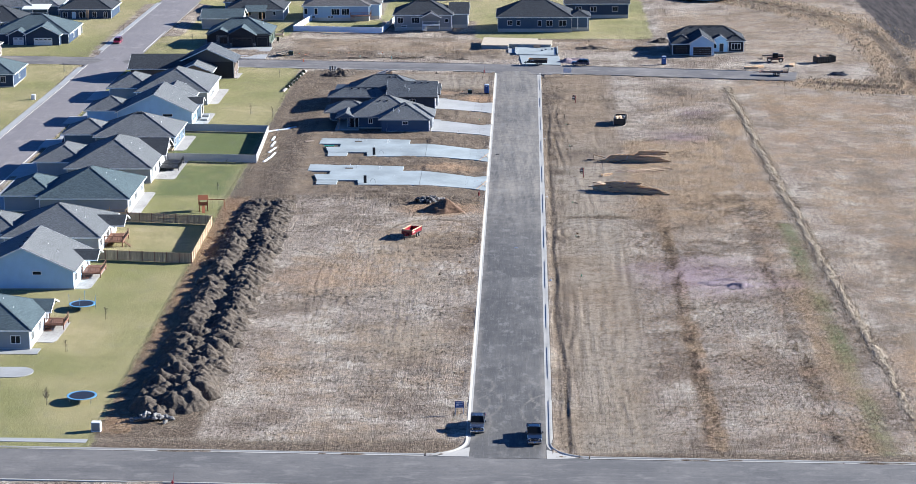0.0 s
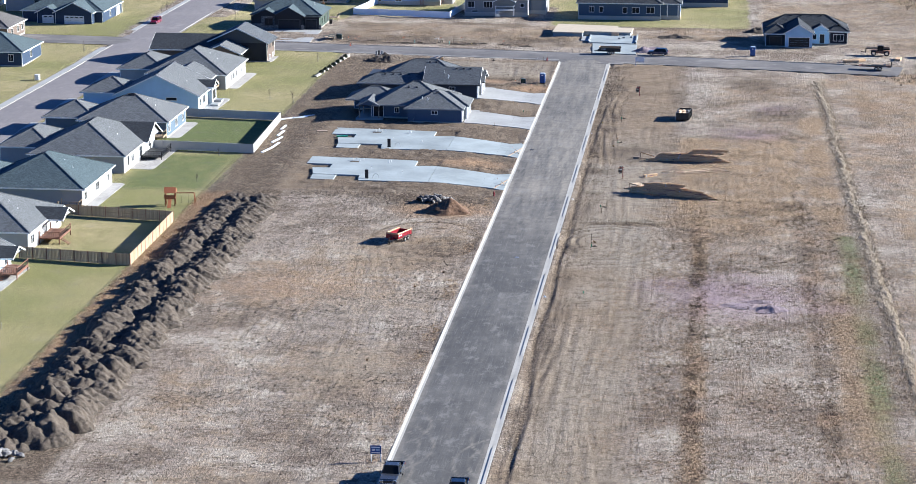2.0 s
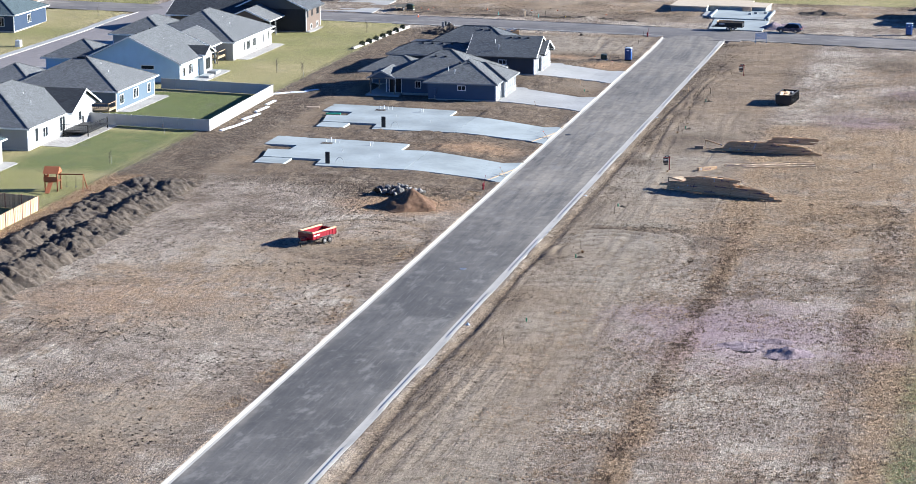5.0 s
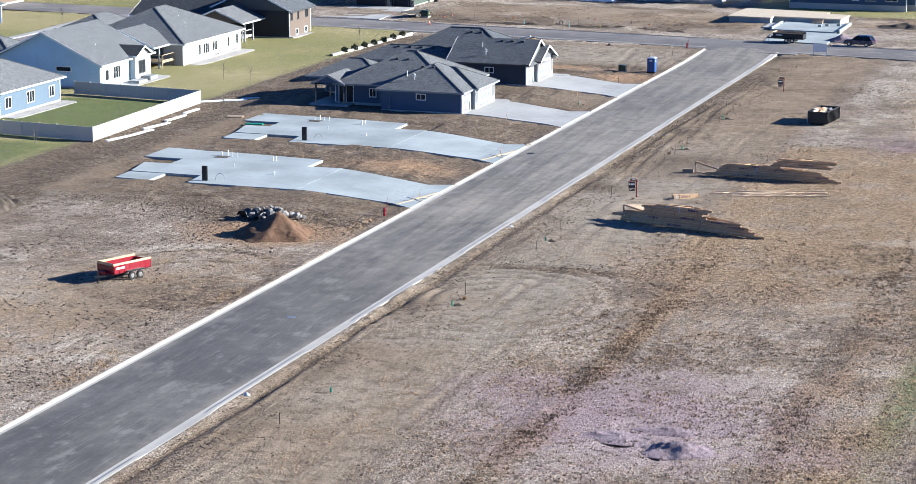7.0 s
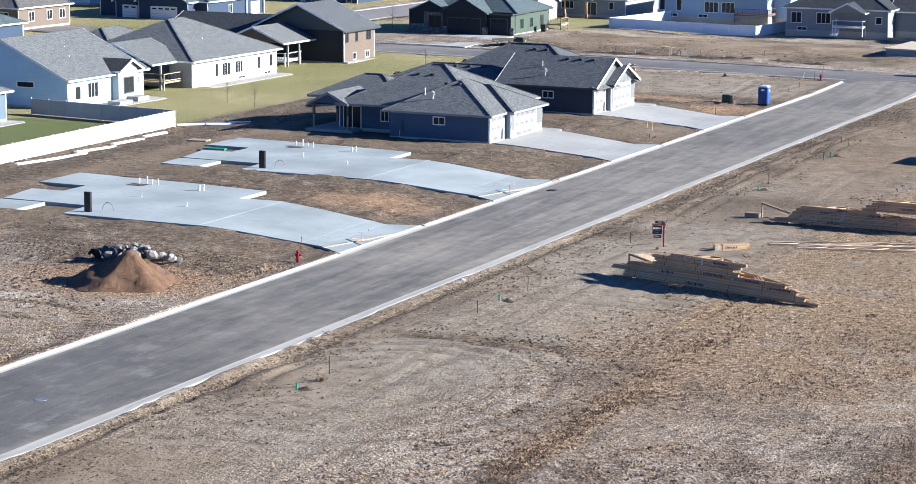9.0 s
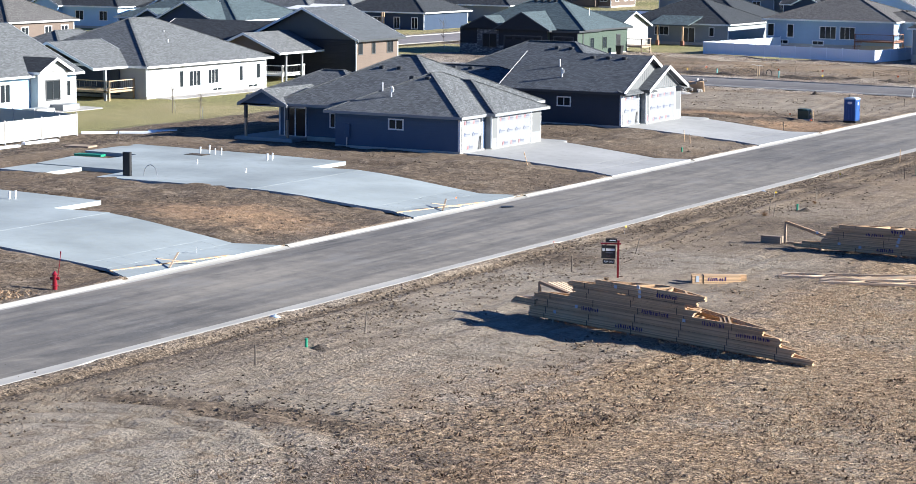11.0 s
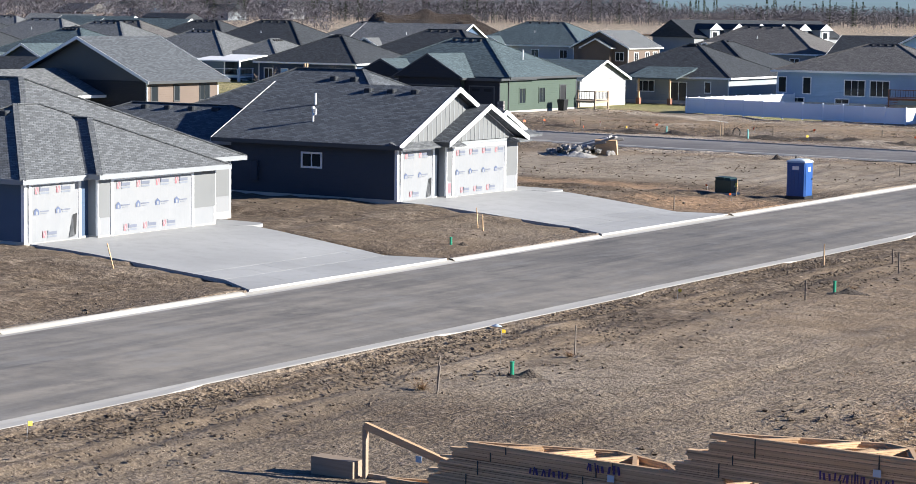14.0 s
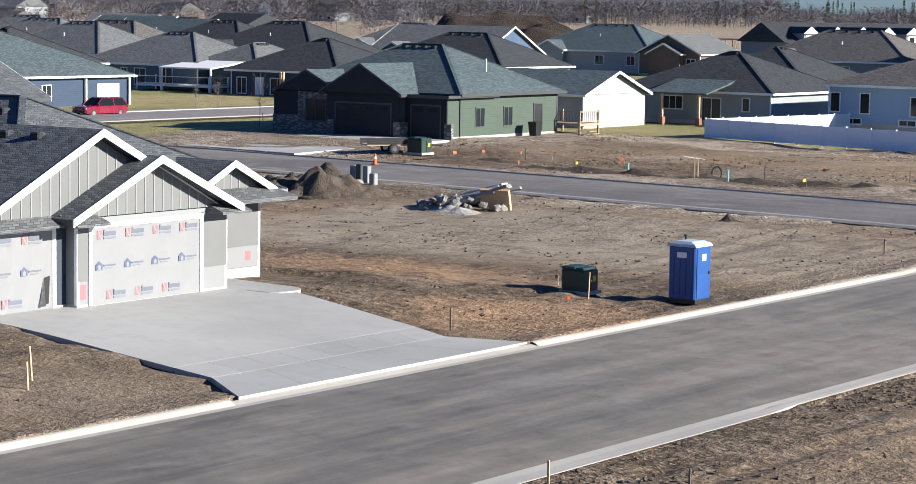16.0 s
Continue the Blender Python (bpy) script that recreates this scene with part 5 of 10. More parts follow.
def garage_front(top, x1, x2, ys, small, double, trim, board, zt):
    """Front of the three-car garage: jambs, wrap, siding above a strip of wrap."""
    for plane, a, b in ((x1, *small), (x2, *double)):
        wrap_panel(top, plane, a, b, 0.68, zt - 0.35, ((zt - 0.58, "red"), (1.95, "blue"), (0.98, "red")))
        part("door_trim", casing_ring("E", plane, a, b, 0.68, zt - 0.34, 0.16, 0.065, False), trim, top, world=True)
    # The dark inside the tear is a black plate laid on the wrap.
    hole = Geo().loft([[(x1 + 0.06, small[1] - 0.5, 0.8), (x1 + 0.06, small[1] - 0.18, 0.85), (x1 + 0.06, small[1] - 0.12, 1.75), (x1 + 0.06, small[1] - 0.35, 1.7)],
                       [(x1 + 0.066, small[1] - 0.5, 0.8), (x1 + 0.066, small[1] - 0.18, 0.85), (x1 + 0.066, small[1] - 0.12, 1.75), (x1 + 0.066, small[1] - 0.35, 1.7)]])
    part("torn_opening", hole, M_BLACK, top, "torn gap in the house wrap, its dark inside a black plate", world=True)
    flap = Geo().add([(x1 + 0.07, small[1] - 0.38, 1.68), (x1 + 0.07, small[1] - 0.62, 0.75), (x1 + 0.22, small[1] - 0.45, 0.8)], [(0, 1, 2), (2, 1, 0)])
    part("torn_flap", flap, M_WRAP, top, world=True)
    for plane, a, b in ((x2, ys[1] + 0.02, double[0] - 0.15), (x2, double[1] + 0.15, ys[2] - 0.02), (x1, ys[0] + 0.02, small[0] - 0.15)):
        if b - a < 0.15:
            continue
        part("wrap_strip", fbox(Geo(), "E", plane, a, b, 0.68, 1.5, 0.0, 0.012), M_WRAP, top, world=True)
        part("siding_panel", fbox(Geo(), "E", plane, a, b, 1.5, zt - 0.14, 0.0, 0.03), board, top, world=True)


def new_house_hip():
    """Slate-blue house: hipped garage before a larger hipped body, with a porch."""
    t = house("slate-blue sided new house with grey hip roof and wrapped garage doors", (-30, 134, 0.3), "houses on the new lots")
    ze = 3.4
    walls(t, -30.4, -19.6, 125.0, 137.0, 0.6, ze, W_NAVY)
    walls(t, -21.0, -19.05, 128.95, 136.95, 0.6, ze, W_GREY, T_WHITE)
    walls(t, -38.4, -22.1, 129.4, 142.0, 0.6, ze, W_NAVY, T_WHITE)
    walls(t, -43.2, -38.4, 138.0, 141.9, 0.6, ze, W_NAVY, T_WHITE)
    hip_roof(t, -31.15, -19.2, 124.55, 137.9, ze - 0.06, 0.46, R_GREY, T_GREY)
    hip_roof(t, -30.0, -18.5, 128.45, 137.4, ze - 0.02, 0.47, R_GREY, T_GREY)
    hip_roof(t, -38.0, -21.6, 127.6, 142.6, ze, 0.49, R_GREY, T_GREY)
    hip_roof(t, -44.2, -33.0, 133.2, 142.4, ze - 0.03, 0.45, R_GREY, T_GREY)
    gable_roof(t, -41.0, -36.35, 127.3, 134.5, 3.3, 0.5, "y", R_GREY, T_GREY, W_NAVY, 0.3, "a")
    part("porch_floor", Geo().box(-41.2, -35.8, 127.2, 138.0, 0.3, 0.66), M_DRIVE, t, world=True)
    part("porch_ceiling", Geo().box(-41.2, -36.4, 127.7, 129.4, 3.08, 3.14), T_GREY, t, world=True)
    for x, y in ((-40.5, 127.7), (-36.6, 127.7), (-40.5, 132.8)):
        p = part("post", Geo().box(x - 0.09, x + 0.09, y, y + 0.18, 0.66, 3.2), M_LUMBD, t, "bare timber porch post", world=True)
        part("post_trim", Geo().box(x - 0.11, x + 0.11, y - 0.02, y + 0.2, 2.1, 3.18), T_DARK, p, world=True)
    door(t, "S", 129.4, -36.9, 0.7, 1.9, 2.2, M_GLASS, T_WHITE, True)
    window(t, "S", 125.0, -25.05, 2.2, 1.15, 0.65, mullions=1)
    window(t, "S", 129.4, -33.2, 1.6, 0.8, 1.0)
    part("meter_box", Geo().cbox(-29.5, -29.05, 124.8, 125.0, 1.35, 2.4), W_NAVY, t, world=True)
    part("meter_pipe", Geo().tube((-29.3, 124.88, 0.5), (-29.3, 124.88, 1.4), 0.04), M_STEEL, t, world=True)
    garage_front(t, -19.6, -19.05, (125.0, 128.95, 136.95), (125.4, 128.3), (129.9, 135.2), T_WHITE, W_BATT, ze)
    part("corner_trim", Geo().box(-19.72, -19.55, 124.97, 125.12, 0.7, ze - 0.15), T_WHITE, t, world=True)
    window(t, "E", -22.1, 138.9, 1.4, 0.8, 1.7, mullions=0)
    part("wrap_strip", fbox(Geo(), "E", -22.1, 137.1, 141.9, 0.68, 1.5, 0.0, 0.014), M_WRAP, t, world=True)
    part("siding_panel", fbox(Geo(), "E", -22.1, 139.5, 141.9, 1.5, ze - 0.14, 0.0, 0.03), W_BATT, t, world=True)
    part("entry_pad", Geo().slab([(-19.4, 137.0)] + [(-18.3 + 0.95 * math.cos(a), 138.0 + 0.95 * math.sin(a)) for a in np.linspace(-1.4, 1.5, 9)] + [(-22.0, 139.2), (-22.0, 137.0)], 0.66, 0.3), M_DRIVE, t, world=True)
    for x, y, z in ((-26.6, 126.9, 4.42), (-27.8, 127.6, 4.74)):
        flue(t, x, y, z, 0.7, x > -27)
    for x, y in ((-26.4, 129.7), (-25.0, 129.7), (-31.2, 133.2), (-29.6, 133.2)):
        z = ze - 0.06 + (y - 124.55) * 0.46 if x > -28 else ze + (y - 127.6) * 0.49
        part("roof_vent", Geo().cbox(x - 0.2, x + 0.2, y - 0.2, y + 0.2, z - 0.15, z + 0.14, 0.05), R_DARK, t, world=True)
    return t


def new_house_gable():
    """Charcoal house: front-facing gables with boards and battens over the garages."""
    t = house("charcoal sided new house with dark shingles and grey batten gables", (-30, 161, 0.3), "houses on the new lots")
    ze = 3.55
    walls(t, -30.0, -19.35, 152.25, 163.0, 0.6, ze, W_CHAR)
    walls(t, -21.0, -18.85, 156.2, 163.4, 0.6, ze, W_GREY, T_WHITE)
    walls(t, -44.0, -22.2, 157.0, 169.0, 0.6, ze, W_CHAR, T_WHITE)
    gable_roof(t, -30.9, -18.8, 151.65, 163.1, ze, 0.5, "x", R_SLATE, T_WHITE, W_BATT, 0.5, "b", T_GREY)
    gable_roof(t, -26.0, -18.15, 155.35, 163.55, ze + 0.06, 0.46, "x", R_SLATE, T_WHITE, W_BATT, 0.6, "b", T_GREY)
    gable_roof(t, -28.0, -21.85, 164.9, 169.6, ze + 0.12, 0.48, "x", R_SLATE, T_WHITE, W_BATT, 0.4, "b", T_GREY)
    hip_roof(t, -41.0, -22.3, 156.7, 170.7, ze, 0.49, R_SLATE, T_GREY)
    hip_roof(t, -45.0, -29.5, 152.8, 161.2, ze - 0.25, 0.4, R_SLATE, T_GREY)
    walls(t, -44.3, -30.0, 153.5, 160.8, 0.6, ze - 0.25, W_CHAR)
    window(t, "S", 152.25, -24.7, 2.25, 1.15, 0.65)
    window(t, "S", 153.5, -34.0, 2.0, 1.1, 0.8)
    part("meter_box", Geo().cbox(-28.6, -28.15, 152.05, 152.25, 1.35, 2.4), W_CHAR, t, world=True)
    garage_front(t, -19.35, -18.85, (152.25, 156.2, 163.4), (152.7, 155.55), (156.85, 162.0), T_WHITE, W_BATT, ze)
    part("corner_trim", Geo().box(-19.47, -19.3, 152.22, 152.37, 0.7, ze - 0.15), T_WHITE, t, world=True)
    # little skirt roofs over the doors
    for x, a, b in ((-19.35, 151.65, 155.7), (-18.85, 155.5, 157.0), (-18.85, 162.4, 163.9)):
        g = Geo().loft([[(x - 0.1, a, ze + 0.18), (x + 0.75, a, ze - 0.12), (x + 0.75, a, ze - 0.2), (x - 0.1, a, ze - 0.2)], [(x - 0.1, b, ze + 0.18), (x + 0.75, b, ze - 0.12), (x + 0.75, b, ze - 0.2), (x - 0.1, b, ze - 0.2)]])
        part("skirt_roof", g, R_GREY, t, world=True)
    g = Geo().loft([[(-22.3, y, ze + 0.2), (-20.9, y, ze - 0.12), (-20.9, y, ze - 0.26), (-22.3, y, ze - 0.26)] for y in (164.6, 169.7)])
    part("skirt_roof", g, R_GREY, t, world=True)
    window(t, "E", -22.2, 165.9, 1.45, 0.75, 1.6, mullions=0)
    part("wrap_strip", fbox(Geo(), "E", -22.2, 163.5, 168.9, 0.75, 1.55, 0.0, 0.014), M_WRAP, t, world=True)
    part("siding_panel", fbox(Geo(), "E", -22.2, 166.5, 168.9, 1.55, ze - 0.28, 0.0, 0.03), W_BATT, t, world=True)
    part("wrap_mark", fbox(Geo(), "E", -22.2, 168.2, 168.5, 1.0, 1.35, 0.014, 0.018), M_PRED, t, world=True)
    part("wrap_mark", fbox(Geo(), "E", -18.85, 156.3, 156.6, 0.9, 1.4, 0.012, 0.016), M_PRED, t, world=True)
    part("entry_pad", Geo().slab([(-19.0, 163.4)] + [(-17.6 + 0.95 * math.cos(a), 164.5 + 0.95 * math.sin(a)) for a in np.linspace(-1.4, 1.5, 9)] + [(-22.1, 165.8), (-22.1, 163.4)], 0.66, 0.3), M_DRIVE, t, world=True)
    flue(t, -25.6, 153.6, 4.45, 0.75, True)
    flue(t, -26.6, 155.2, 5.25, 0.7)
    for x in (-24.2, -22.7, -21.2):
        part("roof_vent", Geo().cbox(x - 0.22, x + 0.22, 156.55, 156.95, 5.9, 6.25, 0.05), R_DARK, t, world=True)
    for x, y, z in ((-30.6, 162.6, 6.45), (-29.2, 162.6, 6.45), (-34.3, 156.4, 4.75), (-36.0, 156.4, 4.75), (-37.7, 156.4, 4.75), (-39.4, 156.4, 4.75)):
        part("roof_vent", Geo().cbox(x - 0.22, x + 0.22, y - 0.2, y + 0.2, z - 0.15, z + 0.16, 0.05), R_DARK, t, world=True)
    return t


new_house_hip()
new_house_gable()


# ---- houses of the established street ----
def deck(top, x0, x1, y0, y1, z, material, steps_side="S"):
    """A raised timber deck with posts, joists, railing and a flight of steps."""
    d = part("deck", Geo().box(x0, x1, y0, y1, z - 0.2, z), material, top, "timber deck with railing", world=True)
    for x in (x0 + 0.1, x1 - 0.1):
        for y in (y0 + 0.1, y1 - 0.1):
            part("deck_post", Geo().box(x - 0.07, x + 0.07, y - 0.07, y + 0.07, z - 0.2 - max(0.3, z), z + 1.0), material, d, world=True)
    g = Geo()
    for h in (0.15, 0.95):
        g.box(x0, x1, y0 - 0.03, y0 + 0.03, z + h - 0.04, z + h + 0.04)
        g.box(x1 - 0.03, x1 + 0.03, y0, y1, z + h - 0.04, z + h + 0.04)
    part("rail", g, material, d, world=True)
    for k in range(int((x1 - x0) / 0.3)):
        x = x0 + 0.3 * k
        part("baluster", Geo().box(x, x + 0.035, y0 - 0.015, y0 + 0.015, z + 0.15, z + 0.95), M_BLACK, d, world=True)
    for k in range(int((y1 - y0) / 0.3)):
        y = y0 + 0.3 * k
        part("baluster", Geo().box(x1 - 0.015, x1 + 0.015, y, y + 0.035, z + 0.15, z + 0.95), M_BLACK, d, world=True)
    n = max(2, round(z / 0.19))
    for k in range(n):
        if steps_side == "S":
            g = Geo().box(x0 + 0.2, x0 + 1.3, y0 - 0.28 * (k + 1), y0 - 0.28 * k, z - 0.19 * (k + 1) - 0.05, z - 0.19 * (k + 1))
        else:
            g = Geo().box(x1 + 0.28 * k, x1 + 0.28 * (k + 1), y0 + 0.2, y0 + 1.3, z - 0.19 * (k + 1) - 0.05, z - 0.19 * (k + 1))
        part("step", g, material, d, world=True)


def yard_rocks(x0, x1, y0, y1, z=0.0):
    g = Geo().slab([(x0, y0), (x1 - 0.5, y0 - 0.2), (x1, y0 + 1.0), (x1 + 0.2, y1 - 0.8), (x1 - 0.6, y1), (x0, y1)], zf((x0 + x1) / 2, (y0 + y1) / 2) + 0.03, -0.1)
    return solid("rock_bed", g, M_PEBBLE, "bed of pale river rock beside a house wall", "rock bed", ((x0 + x1) / 2, (y0 + y1) / 2, 0), kind="stuff")


def row_house(y0, y1, wall, roof, label, form="hip", ze=3.25, wing=None, wins=(), x1=-74.8, x0=-92.0, trim=None, nvents=5, ridge_p=0.46, zb=0.1):
    trim = trim or T_WHITE
    t = house(label, ((x0 + x1) / 2, (y0 + y1) / 2, 0), "houses of the established street")
    walls(t, x0, x1, y0, y1, zb, ze, wall, trim)
    c = (x0 + x1) / 2
    if form == "hip":
        r, a, b = hip_roof(t, x0 - 0.6, x1 + 0.6, y0 - 0.6, y1 + 0.6, ze, ridge_p, roof, trim)
    else:
        gable_roof(t, x0 - 0.6, x1 + 0.6, y0 - 0.6, y1 + 0.6, ze, ridge_p, "y", roof, trim, wall, 0.6)
        zt = ze + (x1 - x0 + 1.2) / 2 * ridge_p
        a, b = (c, y0, zt), (c, y1, zt)
    vents(t, a, b, nvents, 0.5, (-1, 0, 0) if form != "hip" or abs(a[0] - b[0]) < abs(a[1] - b[1]) else (0, -1, 0), ridge_p)
    wy0, wy1 = wing or (y0 + 2.5, y1 - 3.0)
    walls(t, -99.5, x0 + 0.5, wy0, wy1, zb, ze, wall, trim)
    hip_roof(t, -100.2, x0 + 3.0, wy0 - 0.6, wy1 + 0.6, ze, 0.46, roof, trim)
    garage_door(t, "W", -99.5, (wy0 + wy1) / 2, zb + 0.1, 4.9, 2.2, T_WHITE, trim, False)
    for face, u, z, w, h, m in wins:
        window(t, face, {"E": x1, "S": y0, "N": y1, "W": x0}[face], u, z, w, h, trim, m)
    flue(t, c + 3, (y0 + y1) / 2, ze + 2.4, 0.6)
    flue(t, c + 5, (y0 + y1) / 2 - 2, ze + 1.6, 0.6)
    drv = thing("driveway", "pale concrete driveway to the street", "driveway", (-101, (wy0 + wy1) / 2, 0), group="driveways of the established street")
    part("panel", Geo().box(-105.5, -99.6, wy0 + 0.6, wy1 - 0.6, -0.1, 0.09), M_DRIVE, drv, world=True)
    return t


E_WIN = lambda y0, y1: (("E", y0 + 2.2, 1.0, 1.5, 1.3, 1), ("E", (y0 + y1) / 2, 1.0, 1.9, 1.4, 2), ("E", y1 - 2.4, 1.0, 1.2, 1.3, 1))

bp = row_house(-44, -28.5, W_LGREY, R_BLUE, "light grey sided house with blue-grey hip roof", wins=E_WIN(-44, -28.5) + (("S", -77, 1.0, 1.4, 1.2, 1),))
gable_roof(bp, -80.0, -73.4, -34.0, -27.4, 3.25, 0.4, "x", R_BLUE, T_WHITE, W_LGREY, 0.4, "b")
deck(bp, -74.8, -71.6, -33, -29, 0.9, M_DECK)
wp = row_house(-8.5, 6.5, W_ICE, R_LITE, "white sided house with a light grey gable roof", "gable", wins=E_WIN(-8.5, 6.5) + (("S", -81, 2.6, 1.4, 0.5, 0),))
gable_roof(wp, -80.0, -72.0, -1.0, 5.0, 3.25, 0.4, "x", R_DARK, T_WHITE, W_WHITE, 0.4, "b")
deck(wp, -74.8, -71.5, -1.0, 4.6, 0.9, M_DECK)
dk = row_house(15.5, 33.5, W_WHITE, R_GREY, "white sided house with grey hip roof and a small gabled deck", wins=E_WIN(15.5, 33.5))
gable_roof(dk, -82.0, -71.6, 24.0, 30.5, 3.25, 0.42, "x", R_DARK, T_WHITE, W_WHITE, 0.4, "b")
deck(dk, -74.8, -71.4, 21.0, 27.5, 1.0, M_DECK, "E")
lg = row_house(46.5, 65.5, W_LGREY, R_BLUE, "light grey sided house with blue-grey hip roof and covered patio", wins=E_WIN(46.5, 65.5))
deck(lg, -78.5, -74.8, 44.2, 46.5, 0.5, M_CEDAR)
gy = row_house(74.0, 97.0, W_WHITE, R_GREY, "white board house with grey gables and a dark deck", wins=(("E", 77, 0.8, 1.0, 1.9, 0), ("E", 80, 1.0, 1.6, 1.3, 1), ("E", 86, 0.8, 1.8, 2.0, 1), ("E", 92.5, 1.2, 1.0, 1.3, 0)), wing=(80, 94))
gable_roof(gy, -84.0, -73.4, 86.5, 97.5, 3.25, 0.5, "x", R_DARK, T_WHITE, W_WHITE, 0.5, "b")
deck(gy, -74.8, -70.8, 86.0, 93.5, 0.7, M_BLACK)
bl = row_house(106.5, 122.5, W_BLUE, R_LITE, "blue sided house with a grey hip roof", wins=E_WIN(106.5, 122.5))
deck(bl, -79.5, -74.8, 103.5, 106.5, 0.8, M_CEDAR)
wh = row_house(134.0, 149.5, W_ICE, R_GREY, "white sided house with a tall grey gable roof", "gable", ze=3.3, wins=(("E", 136.0, 1.0, 1.0, 1.4, 0), ("E", 139.0, 1.0, 2.0, 1.6, 2), ("E", 143.6, 1.1, 0.9, 1.7, 0), ("E", 147.9, 1.1, 1.5, 1.4, 1), ("S", -80.4, 2.3, 2.2, 0.55, 0)), ridge_p=0.47)
gable_roof(wh, -78.5, -73.4, 142.6, 147.6, 3.6, 0.5, "x", R_DARK, T_WHITE, W_WHITE, 0.4, "b")
part("bay", Geo().box(-74.8, -73.9, 142.9, 147.1, 0.1, 3.6), W_WHITE, wh, world=True)
window(wh, "E", -73.9, 145.0, 1.0, 1.9, 1.7, T_DARK, 1)
part("step", Geo().box(-73.9, -72.2, 140.6, 143.2, 0.0, 0.4), M_DRIVE, wh, world=True)
part("step", Geo().box(-73.9, -72.4, 144.6, 147.0, 0.0, 0.55), T_GREY, wh, world=True)
w2 = row_house(160.5, 181.5, W_WHITE, R_GREY, "cream sided house with a broad grey hip roof and covered deck", wins=(("E", 166.3, 0.9, 0.6, 1.6, 0), ("E", 168.6, 0.9, 1.9, 1.5, 2), ("E", 171.8, 1.0, 1.7, 1.4, 2), ("E", 176.8, 1.0, 0.6, 1.5, 0), ("E", 180.0, 1.1, 0.7, 1.5, 0), ("E", 172.5, 0.15, 1.6, 0.3, 1), ("E", 179.0, 0.15, 1.6, 0.3, 1)), wing=(166, 180))
gable_roof(w2, -88.0, -76.6, 154.5, 163.0, 3.25, 0.42, "y", R_GREY, T_WHITE, W_GREY, 0.4, "")
# A charcoal panel paints in the dark under the deck roof.
part("recess_wall", Geo().box(-86.5, -78.0, 160.2, 160.45, 0.3, 3.2), W_CHAR, w2, world=True)
deck(w2, -86.5, -76.2, 156.4, 160.5, 1.0, M_CEDAR)
for x in (-86.2, -76.8):
    part("deck_column", Geo().box(x - 0.12, x + 0.12, 156.4, 156.64, 0.0, 3.1), T_GREY, w2, world=True)
be = thing("house", "two-storey tan sided house with a grey gable roof", "house", (-80, 202, 0), group="houses of the established street")
walls(be, -86.5, -72.8, 196.5, 205.6, 0.1, 4.5, W_BEIGE, T_WHITE)
gable_roof(be, -87.2, -72.1, 195.9, 206.3, 4.5, 0.46, "y", R_SLATE, T_WHITE, T_DARK, 0.6)
# The south wall is covered near-black, unlike the tan walls.
part("dark_side", Geo().box(-86.5, -72.95, 196.44, 196.5, 0.3, 4.5), W_BLACK, be, "near-black panel over the south wall", world=True)
for u, z, w in ((197.4, 2.9, 0.7), (200.2, 2.9, 0.6), (203.8, 2.9, 1.2), (199.6, 0.5, 0.9), (203.4, 0.5, 1.1)):
    window(be, "E", -72.8, u, z, w, 1.2 if z > 1 else 0.8, T_DARK if z > 1 else T_WHITE, 1 if w > 1 else 0)
walls(be, -99, -86.5, 193.5, 207.0, 0.1, 3.3, W_BEIGE, T_WHITE)
gable_roof(be, -99.6, -83.0, 192.5, 206.0, 3.3, 0.42, "x", R_DARK, T_WHITE, W_BEIGE, 0.6)
gable_roof(be, -86.8, -77.0, 187.5, 197.5, 3.3, 0.42, "y", R_LITE, T_WHITE, W_BEIGE, 0.5, "a")
deck(be, -86.0, -78.0, 189.5, 194.0, 0.8, T_WHITE)
for y in (189.8, 193.0):
    part("porch_post", Geo().box(-77.9, -77.7, y, y + 0.2, 0.0, 3.2), T_GREY, be, world=True)
vents(be, (-80, 197, 7.9), (-80, 205, 7.9), 5, 0.5, (1, 0, 0), 0.46)
yard_rocks(-74.8, -72.6, 46, 66)
yard_rocks(-74.8, -70.4, 78, 97)
yard_rocks(-74.8, -72.4, 107, 123)
yard_rocks(-74.8, -71.6, 135, 150)
yard_rocks(-74.8, -72.4, 162, 182)
yard_rocks(-72.8, -71.6, 196.5, 205.5)
yard_rocks(-74.8, -72.0, -8, 7)
yard_rocks(-74.8, -71.6, -40, -28)


# ---- vehicles ----
def wheel(top, x, y, r=0.4, w=0.26):
    g = Geo()
    rings = []
    for s, k in ((-1, 0.80), (-0.8, 1.0), (0.8, 1.0), (1, 0.80)):
        rings.append([(x + r * k * math.cos(a), y + s * w / 2, r + r * k * math.sin(a)) for a in np.linspace(0, 2 * math.pi, 18, endpoint=False)])
    t = part("wheel", g.loft(rings), M_RUBBER, top)
    rim = Geo()
    for s in (-1, 1):
        rim.tube((x, y + s * (w / 2 - 0.06), r), (x, y + s * (w / 2 + 0.012), r), r * 0.62, r * 0.55, 12)
    part("rim", rim, M_CHROME, t)


def section(x, half, z0, z1, c=0.08, tuck=0.0):
    return [(x, -half + tuck, z0), (x, half - tuck, z0), (x, half, z0 + c), (x, half, z1 - c), (x, half - c, z1), (x, -half + c, z1), (x, -half, z1 - c), (x, -half, z0 + c)]


